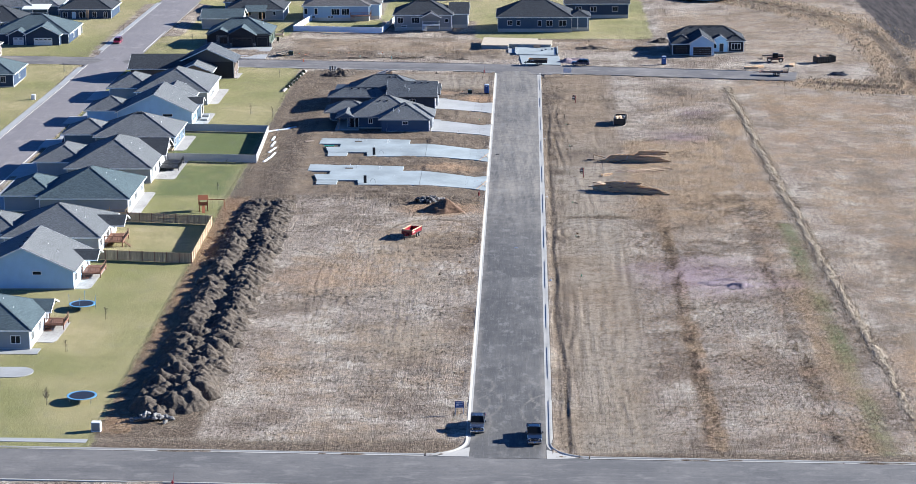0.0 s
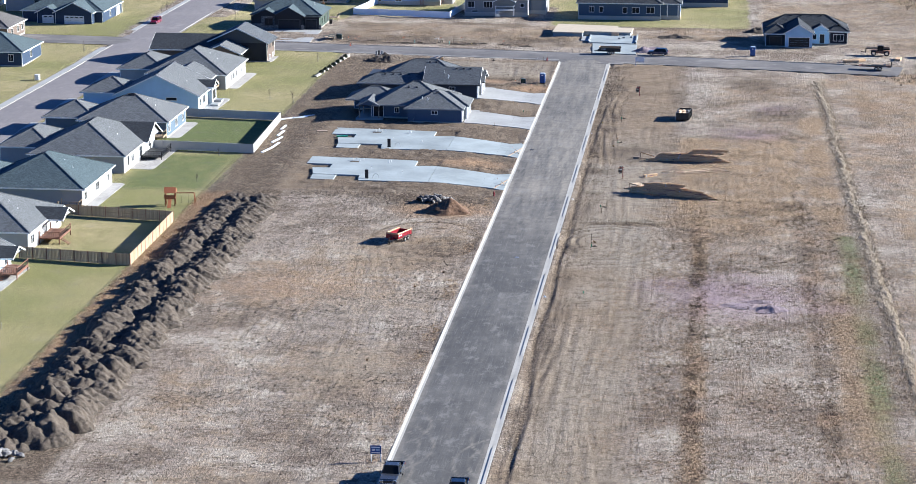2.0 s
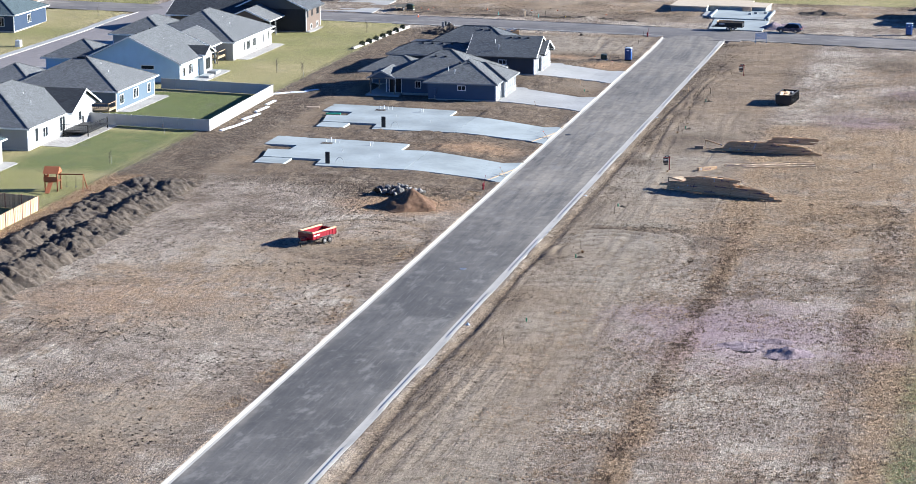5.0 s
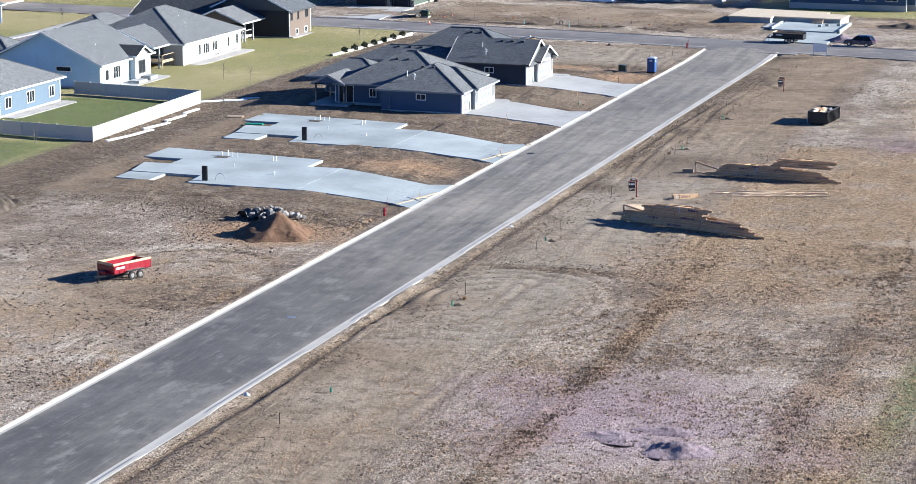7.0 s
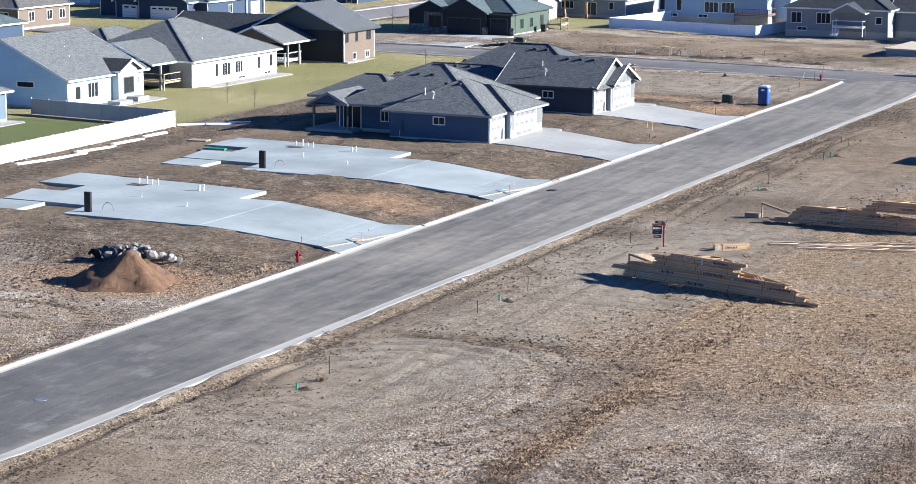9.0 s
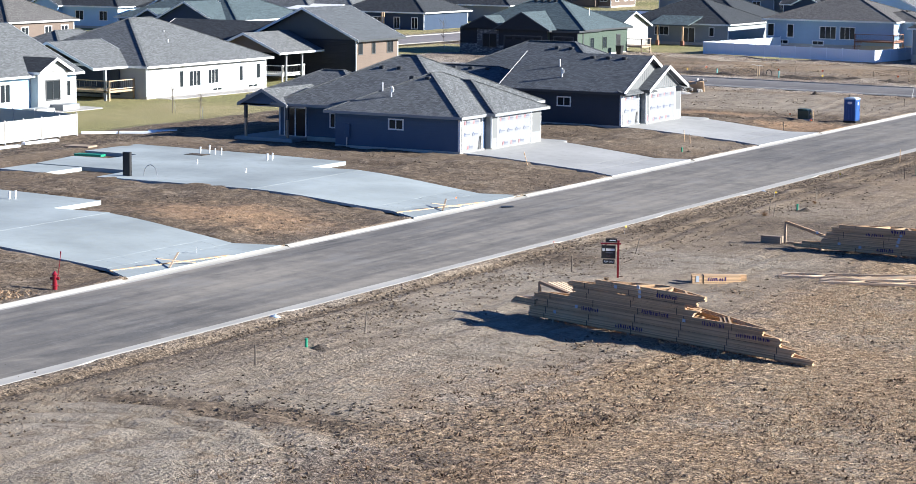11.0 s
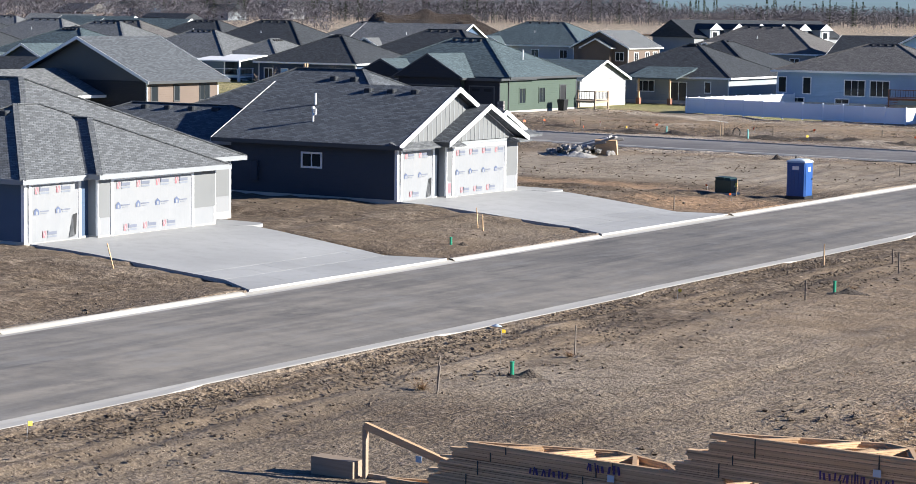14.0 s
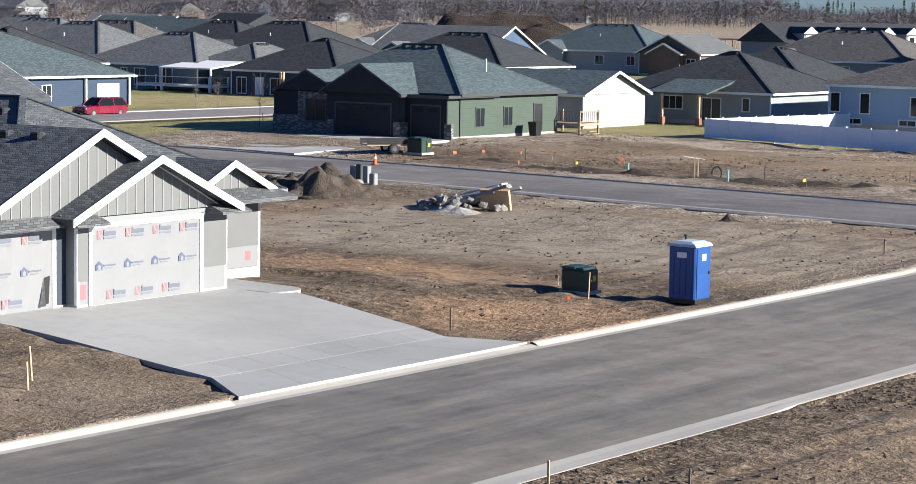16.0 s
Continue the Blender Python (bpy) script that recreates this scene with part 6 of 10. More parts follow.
def cabin(top, xs, half, zb, zt, paint, name="cab"):
    """A glazed cabin: four lower and four upper corners, glass on all sides, a roof."""
    b0, t0, t1, b1 = xs
    k = half - 0.18
    part(name, Geo().loft([[(b0, -half, zb), (b1, -half, zb), (b1, half, zb), (b0, half, zb)], [(t0, -k, zt), (t1, -k, zt), (t1, k, zt), (t0, k, zt)]]), M_CARGLASS, top, "dark tinted cab glass")
    roof = part("roof_panel", Geo().loft([[(t0 - 0.05, -k - 0.03, zt - 0.06), (t1 + 0.05, -k - 0.03, zt - 0.06), (t1 + 0.05, k + 0.03, zt - 0.06), (t0 - 0.05, k + 0.03, zt - 0.06)],
                                          [(t0 + 0.08, -k + 0.1, zt + 0.05), (t1 - 0.08, -k + 0.1, zt + 0.05), (t1 - 0.08, k - 0.1, zt + 0.05), (t0 + 0.08, k - 0.1, zt + 0.05)]]), paint, top)
    for s in (-1, 1):
        mid = (t0 + t1) / 2 - 0.1
        for p, q in ((b0, t0), (b1, t1), (mid, mid)):
            part("pillar", Geo().bar((p, s * half, zb), (q, s * k, zt), 0.09, 0.06), paint, roof)


def lamps(top, x, half, z, material, name):
    for s in (-1, 1):
        part(name, Geo().cbox(x - 0.05, x + 0.03, s * (half - 0.22) - 0.17, s * (half - 0.22) + 0.17, z, z + 0.22, 0.02), material, top)


def pickup(at, rz, paint, label):
    t = thing("pickup_truck", label, "pickup truck", at, rz)
    h = 1.0
    part("body", Geo().loft([section(2.92, h - 0.12, 0.55, 0.95), section(2.8, h - 0.02, 0.42, 1.12), section(1.3, h, 0.42, 1.22), section(1.2, h, 0.42, 1.2), section(-0.9, h, 0.42, 1.2)]), paint, t)
    part("bed", Geo().box(-2.9, -0.9, -h, h, 0.5, 0.78).box(-2.9, -0.9, -h, -h + 0.1, 0.78, 1.28).box(-2.9, -0.9, h - 0.1, h, 0.78, 1.28).box(-2.9, -2.82, -h, h, 0.78, 1.28).box(-0.98, -0.9, -h, h, 0.78, 1.28), paint, t)
    part("bed_liner", Geo().box(-2.81, -0.99, -h + 0.11, h - 0.11, 0.785, 0.8), M_BLACK, t)
    cabin(t, (-0.95, -0.75, 0.45, 1.25), h - 0.04, 1.18, 1.88, paint)
    part("grille", Geo().cbox(2.86, 2.97, -0.62, 0.62, 0.68, 1.02, 0.03), M_CHROME, t)
    part("grille_mesh", Geo().box(2.965, 2.98, -0.54, 0.54, 0.73, 0.98), M_BLACK, t)
    part("front_bumper", Geo().cbox(2.85, 3.08, -0.95, 0.95, 0.42, 0.66, 0.05), M_CHROME, t)
    part("rear_bumper", Geo().cbox(-3.06, -2.9, -0.95, 0.95, 0.45, 0.66, 0.05), M_CHROME, t)
    part("number_plate", Geo().box(3.08, 3.09, -0.16, 0.16, 0.48, 0.6), M_SIGNW, t)
    lamps(t, 2.88, h, 0.82, M_LBLUE, "headlight")
    lamps(t, -2.9, h + 0.1, 0.9, M_RED, "tail_light")
    for s in (-1, 1):
        part("mirror", Geo().cbox(1.0, 1.14, s * 1.14 - 0.1, s * 1.14 + 0.1, 1.2, 1.45, 0.03), paint, t)
    for x in (1.95, -1.85):
        for s in (-1, 1):
            wheel(t, x, s * (h - 0.12))
    return t


def suv(at, rz, paint, label, name="parked_car", length=4.7):
    t = thing(name, label, "car", at, rz)
    h, k = 0.93, length / 2
    part("body", Geo().loft([section(k, h - 0.2, 0.45, 0.78), section(k - 0.15, h - 0.03, 0.35, 0.92), section(k - 1.2, h, 0.32, 1.02), section(-k + 0.3, h, 0.32, 1.04), section(-k, h - 0.12, 0.45, 0.95)]), paint, t)
    cabin(t, (-k + 0.12, -k + 0.55, k - 2.1, k - 1.3), h - 0.03, 1.0, 1.66, paint)
    part("front_bumper", Geo().cbox(k - 0.1, k + 0.06, -0.8, 0.8, 0.38, 0.6, 0.05), M_BLACK, t)
    part("rear_bumper", Geo().cbox(-k - 0.05, -k + 0.1, -0.8, 0.8, 0.38, 0.62, 0.05), M_BLACK, t)
    lamps(t, k - 0.07, h, 0.66, M_LBLUE, "headlight")
    lamps(t, -k + 0.02, h, 0.78, M_RED, "tail_light")
    for s in (-1, 1):
        part("mirror", Geo().cbox(k - 1.55, k - 1.42, s * 1.03 - 0.09, s * 1.03 + 0.09, 1.02, 1.2, 0.03), paint, t)
    for x in (k - 0.95, -k + 0.95):
        for s in (-1, 1):
            wheel(t, x, s * (h - 0.11), 0.36, 0.23)
    return t


pickup((-4.3, -81.0, 0.02), -91, M_PAINTG, "grey pickup truck parked against the kerb")
pickup((3.55, -85.6, 0.02), -89, M_PAINTB, "black pickup truck standing near the kerb")
suv((16.6, 214.2, 0.4), 172, M_PAINTN, "dark blue sport utility car parked by the far street")
suv((-112.4, 251.0, 0.42), 269, M_PAINTR, "dark red sport utility car parked at the kerb", length=5.2)
suv((-98.5, 113.5, 0.1), 10, M_PAINTN, "blue car parked in a driveway")


def dump_trailer(at, rz, paint, label, length=4.3, width=2.1):
    t = thing("dump_trailer", label, "trailer", at, rz)
    k, w = length / 2, width / 2
    part("floor", Geo().box(-k, k, -w, w, 0.72, 0.82), paint, t)
    for s in (-1, 1):
        p = part("side_panel", Geo().box(-k, k, s * w - 0.04, s * w + 0.04, 0.82, 1.45), paint, t)
        for i in range(8):
            x = -k + 0.1 + (length - 0.2) * i / 7
            part("rib", Geo().box(x - 0.035, x + 0.035, s * (w + 0.04) - 0.03, s * (w + 0.04) + 0.03, 0.72, 1.45), paint, p)
        part("side_board", Geo().box(-k, k, s * w - 0.025, s * w + 0.025, 1.45, 1.64), M_LUMB, t, "pale timber side board")
        part("fender", Geo().cbox(-1.2, 0.75, s * (w + 0.15) - 0.14, s * (w + 0.15) + 0.14, 0.78, 0.86, 0.03), M_BLACK, t)
        for x in (-0.72, 0.22):
            wheel(t, x, s * (w + 0.15), 0.36, 0.22)
        part("printed_bar", Geo().box(0.9, 1.9, s * (w + 0.045) - 0.012, s * (w + 0.045) + 0.012, 1.1, 1.28), M_SIGNW, t)
    part("end_panel", Geo().box(k - 0.05, k, -w, w, 0.82, 1.45), paint, t)
    part("tailgate", Geo().box(-k, -k + 0.05, -w, w, 0.82, 1.4), paint, t)
    part("end_board", Geo().box(k - 0.04, k, -w, w, 1.45, 1.68), M_LUMB, t)
    g = Geo().bar((k, -0.75, 0.62), (k + 1.25, 0, 0.55), 0.12, 0.12).bar((k, 0.75, 0.62), (k + 1.25, 0, 0.55), 0.12, 0.12).box(-k, k, -0.7, -0.58, 0.55, 0.72).box(-k, k, 0.58, 0.7, 0.55, 0.72)
    part("chassis", g, M_BLACK, t)
    part("jack", Geo().tube((k + 0.9, 0, 0.05), (k + 0.9, 0, 1.0), 0.05).tube((k + 0.9, 0, 0.0), (k + 0.9, 0, 0.05), 0.12), M_BLACK, t)
    part("battery_box", Geo().cbox(k + 0.1, k + 0.5, -0.35, 0.35, 0.6, 0.95, 0.03), paint, t)
    return t


dump_trailer((-18.9, 29.6, zf(-18.9, 29.6)), 248, M_RED, "red tandem-axle dump trailer with pale timber side boards")
dump_trailer((5.4, 215.0, 0.48), 176, M_BLACK, "black dump trailer standing before the far slab", 4.9, 2.1)


def dumpster(at, rz, label, fill):
    t = thing("dumpster", label, "dumpster", at, rz)
    L, W, Hh = 5.6, 2.4, 1.65
    for s in (-1, 1):
        p = part("side_wall", Geo().box(-L / 2, L / 2, s * W / 2 - 0.03, s * W / 2 + 0.03, 0.2, Hh), M_BLACK, t)
        g = Geo()
        for i in range(11):
            x = -L / 2 + 0.15 + (L - 0.3) * i / 10
            part("rib", Geo().box(x - 0.05, x + 0.05, s * (W / 2 + 0.08) - 0.06, s * (W / 2 + 0.08) + 0.06, 0.2, Hh - 0.05), M_STEEL if s > 0 else M_BLACK, p)
        part("top_rail", Geo().box(-L / 2, L / 2, s * W / 2 - 0.07, s * W / 2 + 0.07, Hh - 0.06, Hh + 0.05), M_BLACK, p)
        part("skid", Geo().box(-L / 2, L / 2, s * 0.8 - 0.08, s * 0.8 + 0.08, 0.0, 0.2), M_BLACK, t)
    for x in (-L / 2, L / 2):
        part("end_wall", Geo().box(x - 0.03, x + 0.03, -W / 2, W / 2, 0.2, Hh), M_BLACK, t)
    part("floor", Geo().box(-L / 2, L / 2, -W / 2, W / 2, 0.18, 0.24), M_BLACK, t)
    rnd = random.Random(int(at[0] * 7))
    for k in range(fill):
        x, y = rnd.uniform(-2.3, 1.0), rnd.uniform(-0.8, 0.8)
        g = Geo().cbox(-rnd.uniform(0.2, 0.6), rnd.uniform(0.2, 0.6), -0.3, 0.3, -0.15, 0.2, 0.05)
        o = part("debris", g, (M_LUMBP, M_LUMB, M_WRAP)[k % 3], t, "scraps of board and wrap")
        o.matrix_basis = pose(x, y, 1.3 + rnd.uniform(0, 0.35), rnd.uniform(-30, 30), rnd.uniform(-30, 30), rnd.uniform(0, 180))
    part("rubbish_fill", Geo().box(-L / 2 + 0.1, L / 2 - 0.1, -W / 2 + 0.1, W / 2 - 0.1, 0.25, 1.25), M_LUMBD, t)
    return t


dumpster((24.0, 137.5, zf(24, 137)), 84, "black ribbed roll-off dumpster heaped with white scraps", 16)
dumpster((81.2, 219.0, 0.4), 25, "black roll-off dumpster full of pale bags", 12)


# ---- site equipment along the street ----
def portable_toilet(at, rz, label):
    t = thing("portable_toilet", label, "portable toilet", at, rz)
    w = 0.56
    part("base", Geo().box(-w - 0.04, w + 0.04, -w - 0.04, w + 0.04, 0.0, 0.16), M_BLACK, t)
    shell = part("shell", Geo().cbox(-w, w, -w, w, 0.14, 2.08, 0.05), M_BLUEP, t)
    part("door", Geo().cbox(w - 0.01, w + 0.035, -w + 0.09, w - 0.09, 0.2, 1.98, 0.012), M_BLUEP, t)
    part("door_sign", Geo().box(w + 0.035, w + 0.042, -0.14, 0.14, 1.55, 1.8), M_SIGNW, t)
    part("latch", Geo().box(w + 0.035, w + 0.06, 0.32, 0.42, 1.05, 1.15), M_BLACK, t)
    rings = [[(-w - 0.05, -w - 0.05, 2.06), (w + 0.05, -w - 0.05, 2.06), (w + 0.05, w + 0.05, 2.06), (-w - 0.05, w + 0.05, 2.06)],
             [(-w + 0.02, -w - 0.02, 2.16), (w - 0.02, -w - 0.02, 2.16), (w - 0.02, w + 0.02, 2.16), (-w + 0.02, w + 0.02, 2.16)], [(-w + 0.25, -w + 0.1, 2.25), (w - 0.25, -w + 0.1, 2.25), (w - 0.25, w - 0.1, 2.25), (-w + 0.25, w - 0.1, 2.25)]]
    part("roof", Geo().loft(rings), M_LBLUE, t, "translucent pale roof cap")
    for s in (-1, 1):
        for k in range(4):
            x = -w + 0.18 + 0.25 * k
            part("side_rib", Geo().box(x, x + 0.06, s * (w + 0.012) - 0.014, s * (w + 0.012) + 0.014, 0.3, 1.6), M_BLUEP, shell)
        part("side_sign", Geo().box(-0.2, 0.2, s * (w + 0.01) - 0.008, s * (w + 0.01) + 0.008, 1.66, 1.86), M_SIGNW, t)
    part("vent_pipe", Geo().tube((-w + 0.12, w - 0.12, 2.1), (-w + 0.12, w - 0.12, 2.4), 0.05), M_BLACK, t)
    return t


portable_toilet((-7.5, 175.9, zf(-7.5, 176)), 0, "blue portable toilet standing on bare soil")
portable_toilet((38.6, 215.9, 0.36), -90, "blue portable toilet beside the far house")


def transformer(at, label):
    t = thing("transformer_box", label, "transformer", at)
    part("pad", Geo().box(-0.75, 0.75, -0.7, 0.7, -0.05, 0.1), M_CURB, t)
    part("cabinet", Geo().loft([[(-0.62, -0.58, 0.1), (0.62, -0.58, 0.1), (0.62, 0.58, 0.1), (-0.62, 0.58, 0.1)], [(-0.62, -0.58, 0.95), (0.62, -0.58, 0.95), (0.62, 0.58, 0.95), (-0.62, 0.58, 0.95)], [(-0.58, -0.5, 1.12), (0.5, -0.5, 1.12), (0.5, 0.55, 1.12), (-0.58, 0.55, 1.12)]]), M_GREENP, t)
    part("lid", Geo().cbox(-0.65, 0.1, -0.61, 0.61, 1.06, 1.16, 0.03), M_GREENP, t)
    part("door_seam", Geo().box(0.62, 0.64, -0.02, 0.02, 0.15, 0.95), M_BLACK, t)
    part("warning_label", Geo().box(0.62, 0.632, 0.15, 0.4, 0.5, 0.75), M_YELLOW, t)
    part("padlock", Geo().box(0.63, 0.68, -0.08, 0.0, 0.5, 0.6), M_CHROME, t)
    return t


transformer((-11.6, 174.9, zf(-11.6, 175) + 0.02), "dark green pad-mounted transformer on disturbed soil").scale = (0.8, 0.8, 0.85)
transformer((-61.6, 231.2, 0.42), "dark green pad-mounted transformer near the far kerb")


def hydrant(at, label, tilt=0):
    t = thing("fire_hydrant", label, "fire hydrant", at, 20)
    part("barrel", Geo().tube((0, 0, -0.1), (0, 0, 0.62), 0.12, 0.11, 12).tube((0, 0, 0.1), (0, 0, 0.14), 0.18, 0.18, 12), M_RED, t)
    part("bonnet", Geo().tube((0, 0, 0.62), (0, 0, 0.66), 0.15, 0.15, 12).tube((0, 0, 0.66), (0, 0, 0.8), 0.13, 0.04, 12), M_RED, t)
    for a in (0, 90, 180):
        d = Vector((math.cos(radians(a)), math.sin(radians(a)), 0))
        part("outlet", Geo().tube(d * 0.1 + Vector((0, 0, 0.45)), d * 0.22 + Vector((0, 0, 0.45)), 0.07, 0.07, 10), M_RED, t)
    part("marker_rod", Geo().tube((0.12, 0.1, 0.5), (0.3, 0.1, 1.75), 0.018, n=6).box(0.26, 0.3, 0.06, 0.14, 1.6, 1.75), M_RED, t)
    return t


hydrant((-7.1, 63.1, zf(-7.1, 63)), "red fire hydrant with a marker rod on bare soil")
hydrant((-43.4, -104.6, 0.0), "red fire hydrant beside the near street")
hydrant((-8.6, 203.6, zf(-8.6, 203.6)), "red fire hydrant at the far street corner")


def words(name, text, size, material, parent, m):
    cu = bpy.data.curves.new(name, "FONT")
    cu.body, cu.size, cu.extrude, cu.align_x, cu.align_y = text, size, 0.004, "CENTER", "CENTER"
    cu.materials.append(material)
    o = new(name, cu)
    o.parent = parent
    o.matrix_basis = m
    return o


def sale_sign(at, rz, label):
    """A post with an arm and a hanging black board; the boards face local -y and +y."""
    t = thing("for_sale_sign", label, "sign", at, rz)
    t.scale = (0.88, 0.88, 0.88)
    part("post", Geo().box(-0.06, 0.06, -0.06, 0.06, -0.1, 2.05).box(-0.075, 0.075, -0.075, 0.075, 2.05, 2.1), M_RED, t, "red painted post")
    part("arm", Geo().box(-1.0, -0.06, -0.04, 0.04, 1.86, 1.95).box(0.06, 0.16, -0.04, 0.04, 1.86, 1.95), M_RED, t)
    part("rider", Geo().box(-0.72, -0.08, -0.012, 0.012, 1.97, 2.2), M_SIGNK, t, "small black rider board")
    b = part("board", Geo().cbox(-0.95, -0.15, -0.015, 0.015, 1.05, 1.8, 0.005), M_SIGNK, t, "black hanging sign board")
    part("lower_board", Geo().cbox(-0.85, -0.2, -0.014, 0.014, 0.74, 1.0, 0.005), M_SIGNK, t)
    for x in (-0.85, -0.25):
        part("hanger", Geo().tube((x, 0, 1.78), (x, 0, 1.88), 0.012, n=6), M_STEEL, t)
        part("hanger", Geo().tube((x + 0.04, 0, 0.98), (x + 0.04, 0, 1.07), 0.012, n=6), M_STEEL, t)
    for s in (-1, 1):
        y0 = s * 0.02
        part("logo_square", Geo().box(-0.9, -0.76, min(y0, y0 * 1.3), max(y0, y0 * 1.3), 1.48, 1.62), M_SIGNW, b)
        part("logo_bar", Geo().box(-0.7, -0.2, min(y0, y0 * 1.3), max(y0, y0 * 1.3), 1.48, 1.62), M_SIGNW, b)
        part("small_bar", Geo().box(-0.7, -0.3, min(y0, y0 * 1.3), max(y0, y0 * 1.3), 1.36, 1.4), M_PGREY, b)
        part("small_bar", Geo().box(-0.66, -0.4, min(y0, y0 * 1.3), max(y0, y0 * 1.3), 1.18, 1.2), M_PRED, b)
        part("rider_bar", Geo().box(-0.5, -0.15, min(y0, y0 * 1.3), max(y0, y0 * 1.3), 2.06, 2.12), M_SIGNW, t)
        words("lettering", "FOR SALE", 0.13, M_SIGNW, t, pose(-0.525, s * 0.022, 0.87, 90, 0, 0 if s < 0 else 180))
    return t


sale_sign((14.2, 80.7, zf(14, 80)), 22, "black hanging for-sale sign on a red post")
sale_sign((14.2, 163.0, zf(14, 163)), 22, "black hanging for-sale sign on a red post")


def board_sign(at, rz, w, h, z, material, label, bars):
    t = thing("site_sign", label, "sign", at, rz)
    for x in (-w / 2 + 0.08, w / 2 - 0.08):
        part("post", Geo().box(x - 0.05, x + 0.05, -0.05, 0.05, -0.1, z + h), T_WHITE, t)
    b = part("board", Geo().box(-w / 2, w / 2, -0.08, -0.05, z, z + h), material, t)
    for x0, x1, z0, z1, mt in bars:
        part("printed_bar", Geo().box(x0, x1, -0.086, -0.08, z + z0, z + z1), mt, b)
    return t


board_sign((-7.0, -75.0, 0.0), 0, 1.25, 1.0, 0.95, M_SIGNB, "blue site sign on two white posts beside the kerb",
           ((-0.5, 0.5, 0.72, 0.86, M_SIGNW), (-0.45, -0.1, 0.36, 0.6, M_SIGNW), (0.0, 0.45, 0.4, 0.62, M_LBLUE), (-0.5, 0.5, 0.1, 0.2, M_SIGNW)))
board_sign((12.9, 199.6, 0.28), 8, 2.1, 1.2, 0.75, T_WHITE, "white blank board sign at the street corner", ())


# ---- roof trusses and lumber ----
def truss_geo(L, d, th=0.036, w=0.09, webs=5):
    """A triangular roof truss lying flat: long chord along +x at y 0, apex at d."""
    g = Geo()

    def stick(a, b):
        g.bar((a[0], a[1], th / 2), (b[0], b[1], th / 2), w, th)

    stick((0, w / 2), (L, w / 2))
    stick((0.02, w), (L / 2, d))
    stick((L - 0.02, w), (L / 2, d))
    for k in range(webs):
        x0 = L * (k + 1) / (webs + 1)
        x1 = x0 + (L / (webs + 1) * 0.5 if k < webs / 2 else -L / (webs + 1) * 0.5)
        y1 = d * (1 - abs(x1 - L / 2) / (L / 2))
        stick((x0, w), (x1, max(w, y1)))
    return g


def scrawl(t, x, z, w, y=-0.012):
    """Hand-painted marks that cannot be read: a row of short strokes."""
    rnd = random.Random(int(x * 31 + z * 77))
    u = 0.0
    while u < w:
        s = rnd.uniform(0.06, 0.14)
        q, lo, hi = rnd.uniform(-0.03, 0.05), z + rnd.uniform(0, 0.03), z + rnd.uniform(0.13, 0.2)
        g = Geo().loft([[(x + u + a, yy, lo), (x + u + a + s * 0.45, yy, lo), (x + u + b + s * 0.45, yy, hi), (x + u + b, yy, hi)] for yy, a, b in ((y - 0.004, 0, q), (y, 0, q))])
        part("painted_stroke", g, M_INK, t)
        u += s


def truss_stack(at, rz, bundles, label, marks, tags):
    t = thing("roof_truss_stack", label, "roof trusses", at, rz, "stacks of roof trusses")
    rnd = random.Random(int(at[1]))
    z = 0.1
    for x in (1.5, 6.0, 11.0):
        part("bearer", Geo().box(x, x + 0.1, -0.02, 2.2, 0.0, 0.1), M_LUMBD, t)
    for s0, s1, n in bundles:
        first = None
        off = rnd.uniform(-0.01, 0.07)
        for k in range(n):
            if first is None:
                first = part("truss", truss_geo(s1 - s0, min(3.0, (s1 - s0) * 0.19)), M_LUMB, t)
                o = first
            else:
                o = same_part(first, t)
            o.matrix_basis = pose(s0 + rnd.uniform(-0.05, 0.05) + (0.18 * (k % 4) if k % 7 > 4 else 0), off + rnd.uniform(-0.025, 0.025), z)
            z += 0.039
        zt = z
        z += 0.006
        for u in np.arange(s0 + 1.0, s1 - 0.5, 2.6):
            part("strap", Geo().box(u, u + 0.022, off - 0.03, off - 0.018, zt - n * 0.039, zt), M_BLACK, t)
    for x, zz, w in marks:
        scrawl(t, x, zz, w, -0.022)
    for x, zz in tags:
        part("paper_tag", Geo().box(x, x + 0.16, -0.03, -0.022, zz, zz + 0.14), M_LBLUE, t)
    return t


ANG = math.degrees(math.atan2(63.2 - 67.95, 31.0 - 15.8))
truss_stack((15.8, 67.95, zf(16, 68) - 0.03), ANG, ((0.0, 15.9, 6), (0.1, 14.9, 7), (0.15, 14.2, 9), (0.3, 13.3, 7), (2.5, 9.6, 7), (2.7, 9.2, 5), (2.4, 9.8, 6), (4.0, 10.2, 5)),
            "long stack of strapped pale timber roof trusses on bare soil",
            ((5.3, 0.25, 1.5), (12.0, 0.75, 1.7), (6.8, 1.05, 1.5), (7.6, 1.85, 1.1), (3.3, 0.75, 1.0), (10.2, 1.0, 1.1)), ((2.9, 0.8), (6.6, 1.7), (6.6, 1.9), (6.5, 2.1), (9.1, 1.0), (1.6, 0.4), (5.2, 1.95)))
prop = thing("leaning_truss_frame", "pale timber truss pieces propped up at the end of a stack", "roof trusses", (15.8, 68.9, zf(16, 69) - 0.05), ANG)
part("upright", Geo().bar((0.1, 0, 0), (0.1, 0, 1.5), 0.1, 0.1), M_LUMBD, prop)
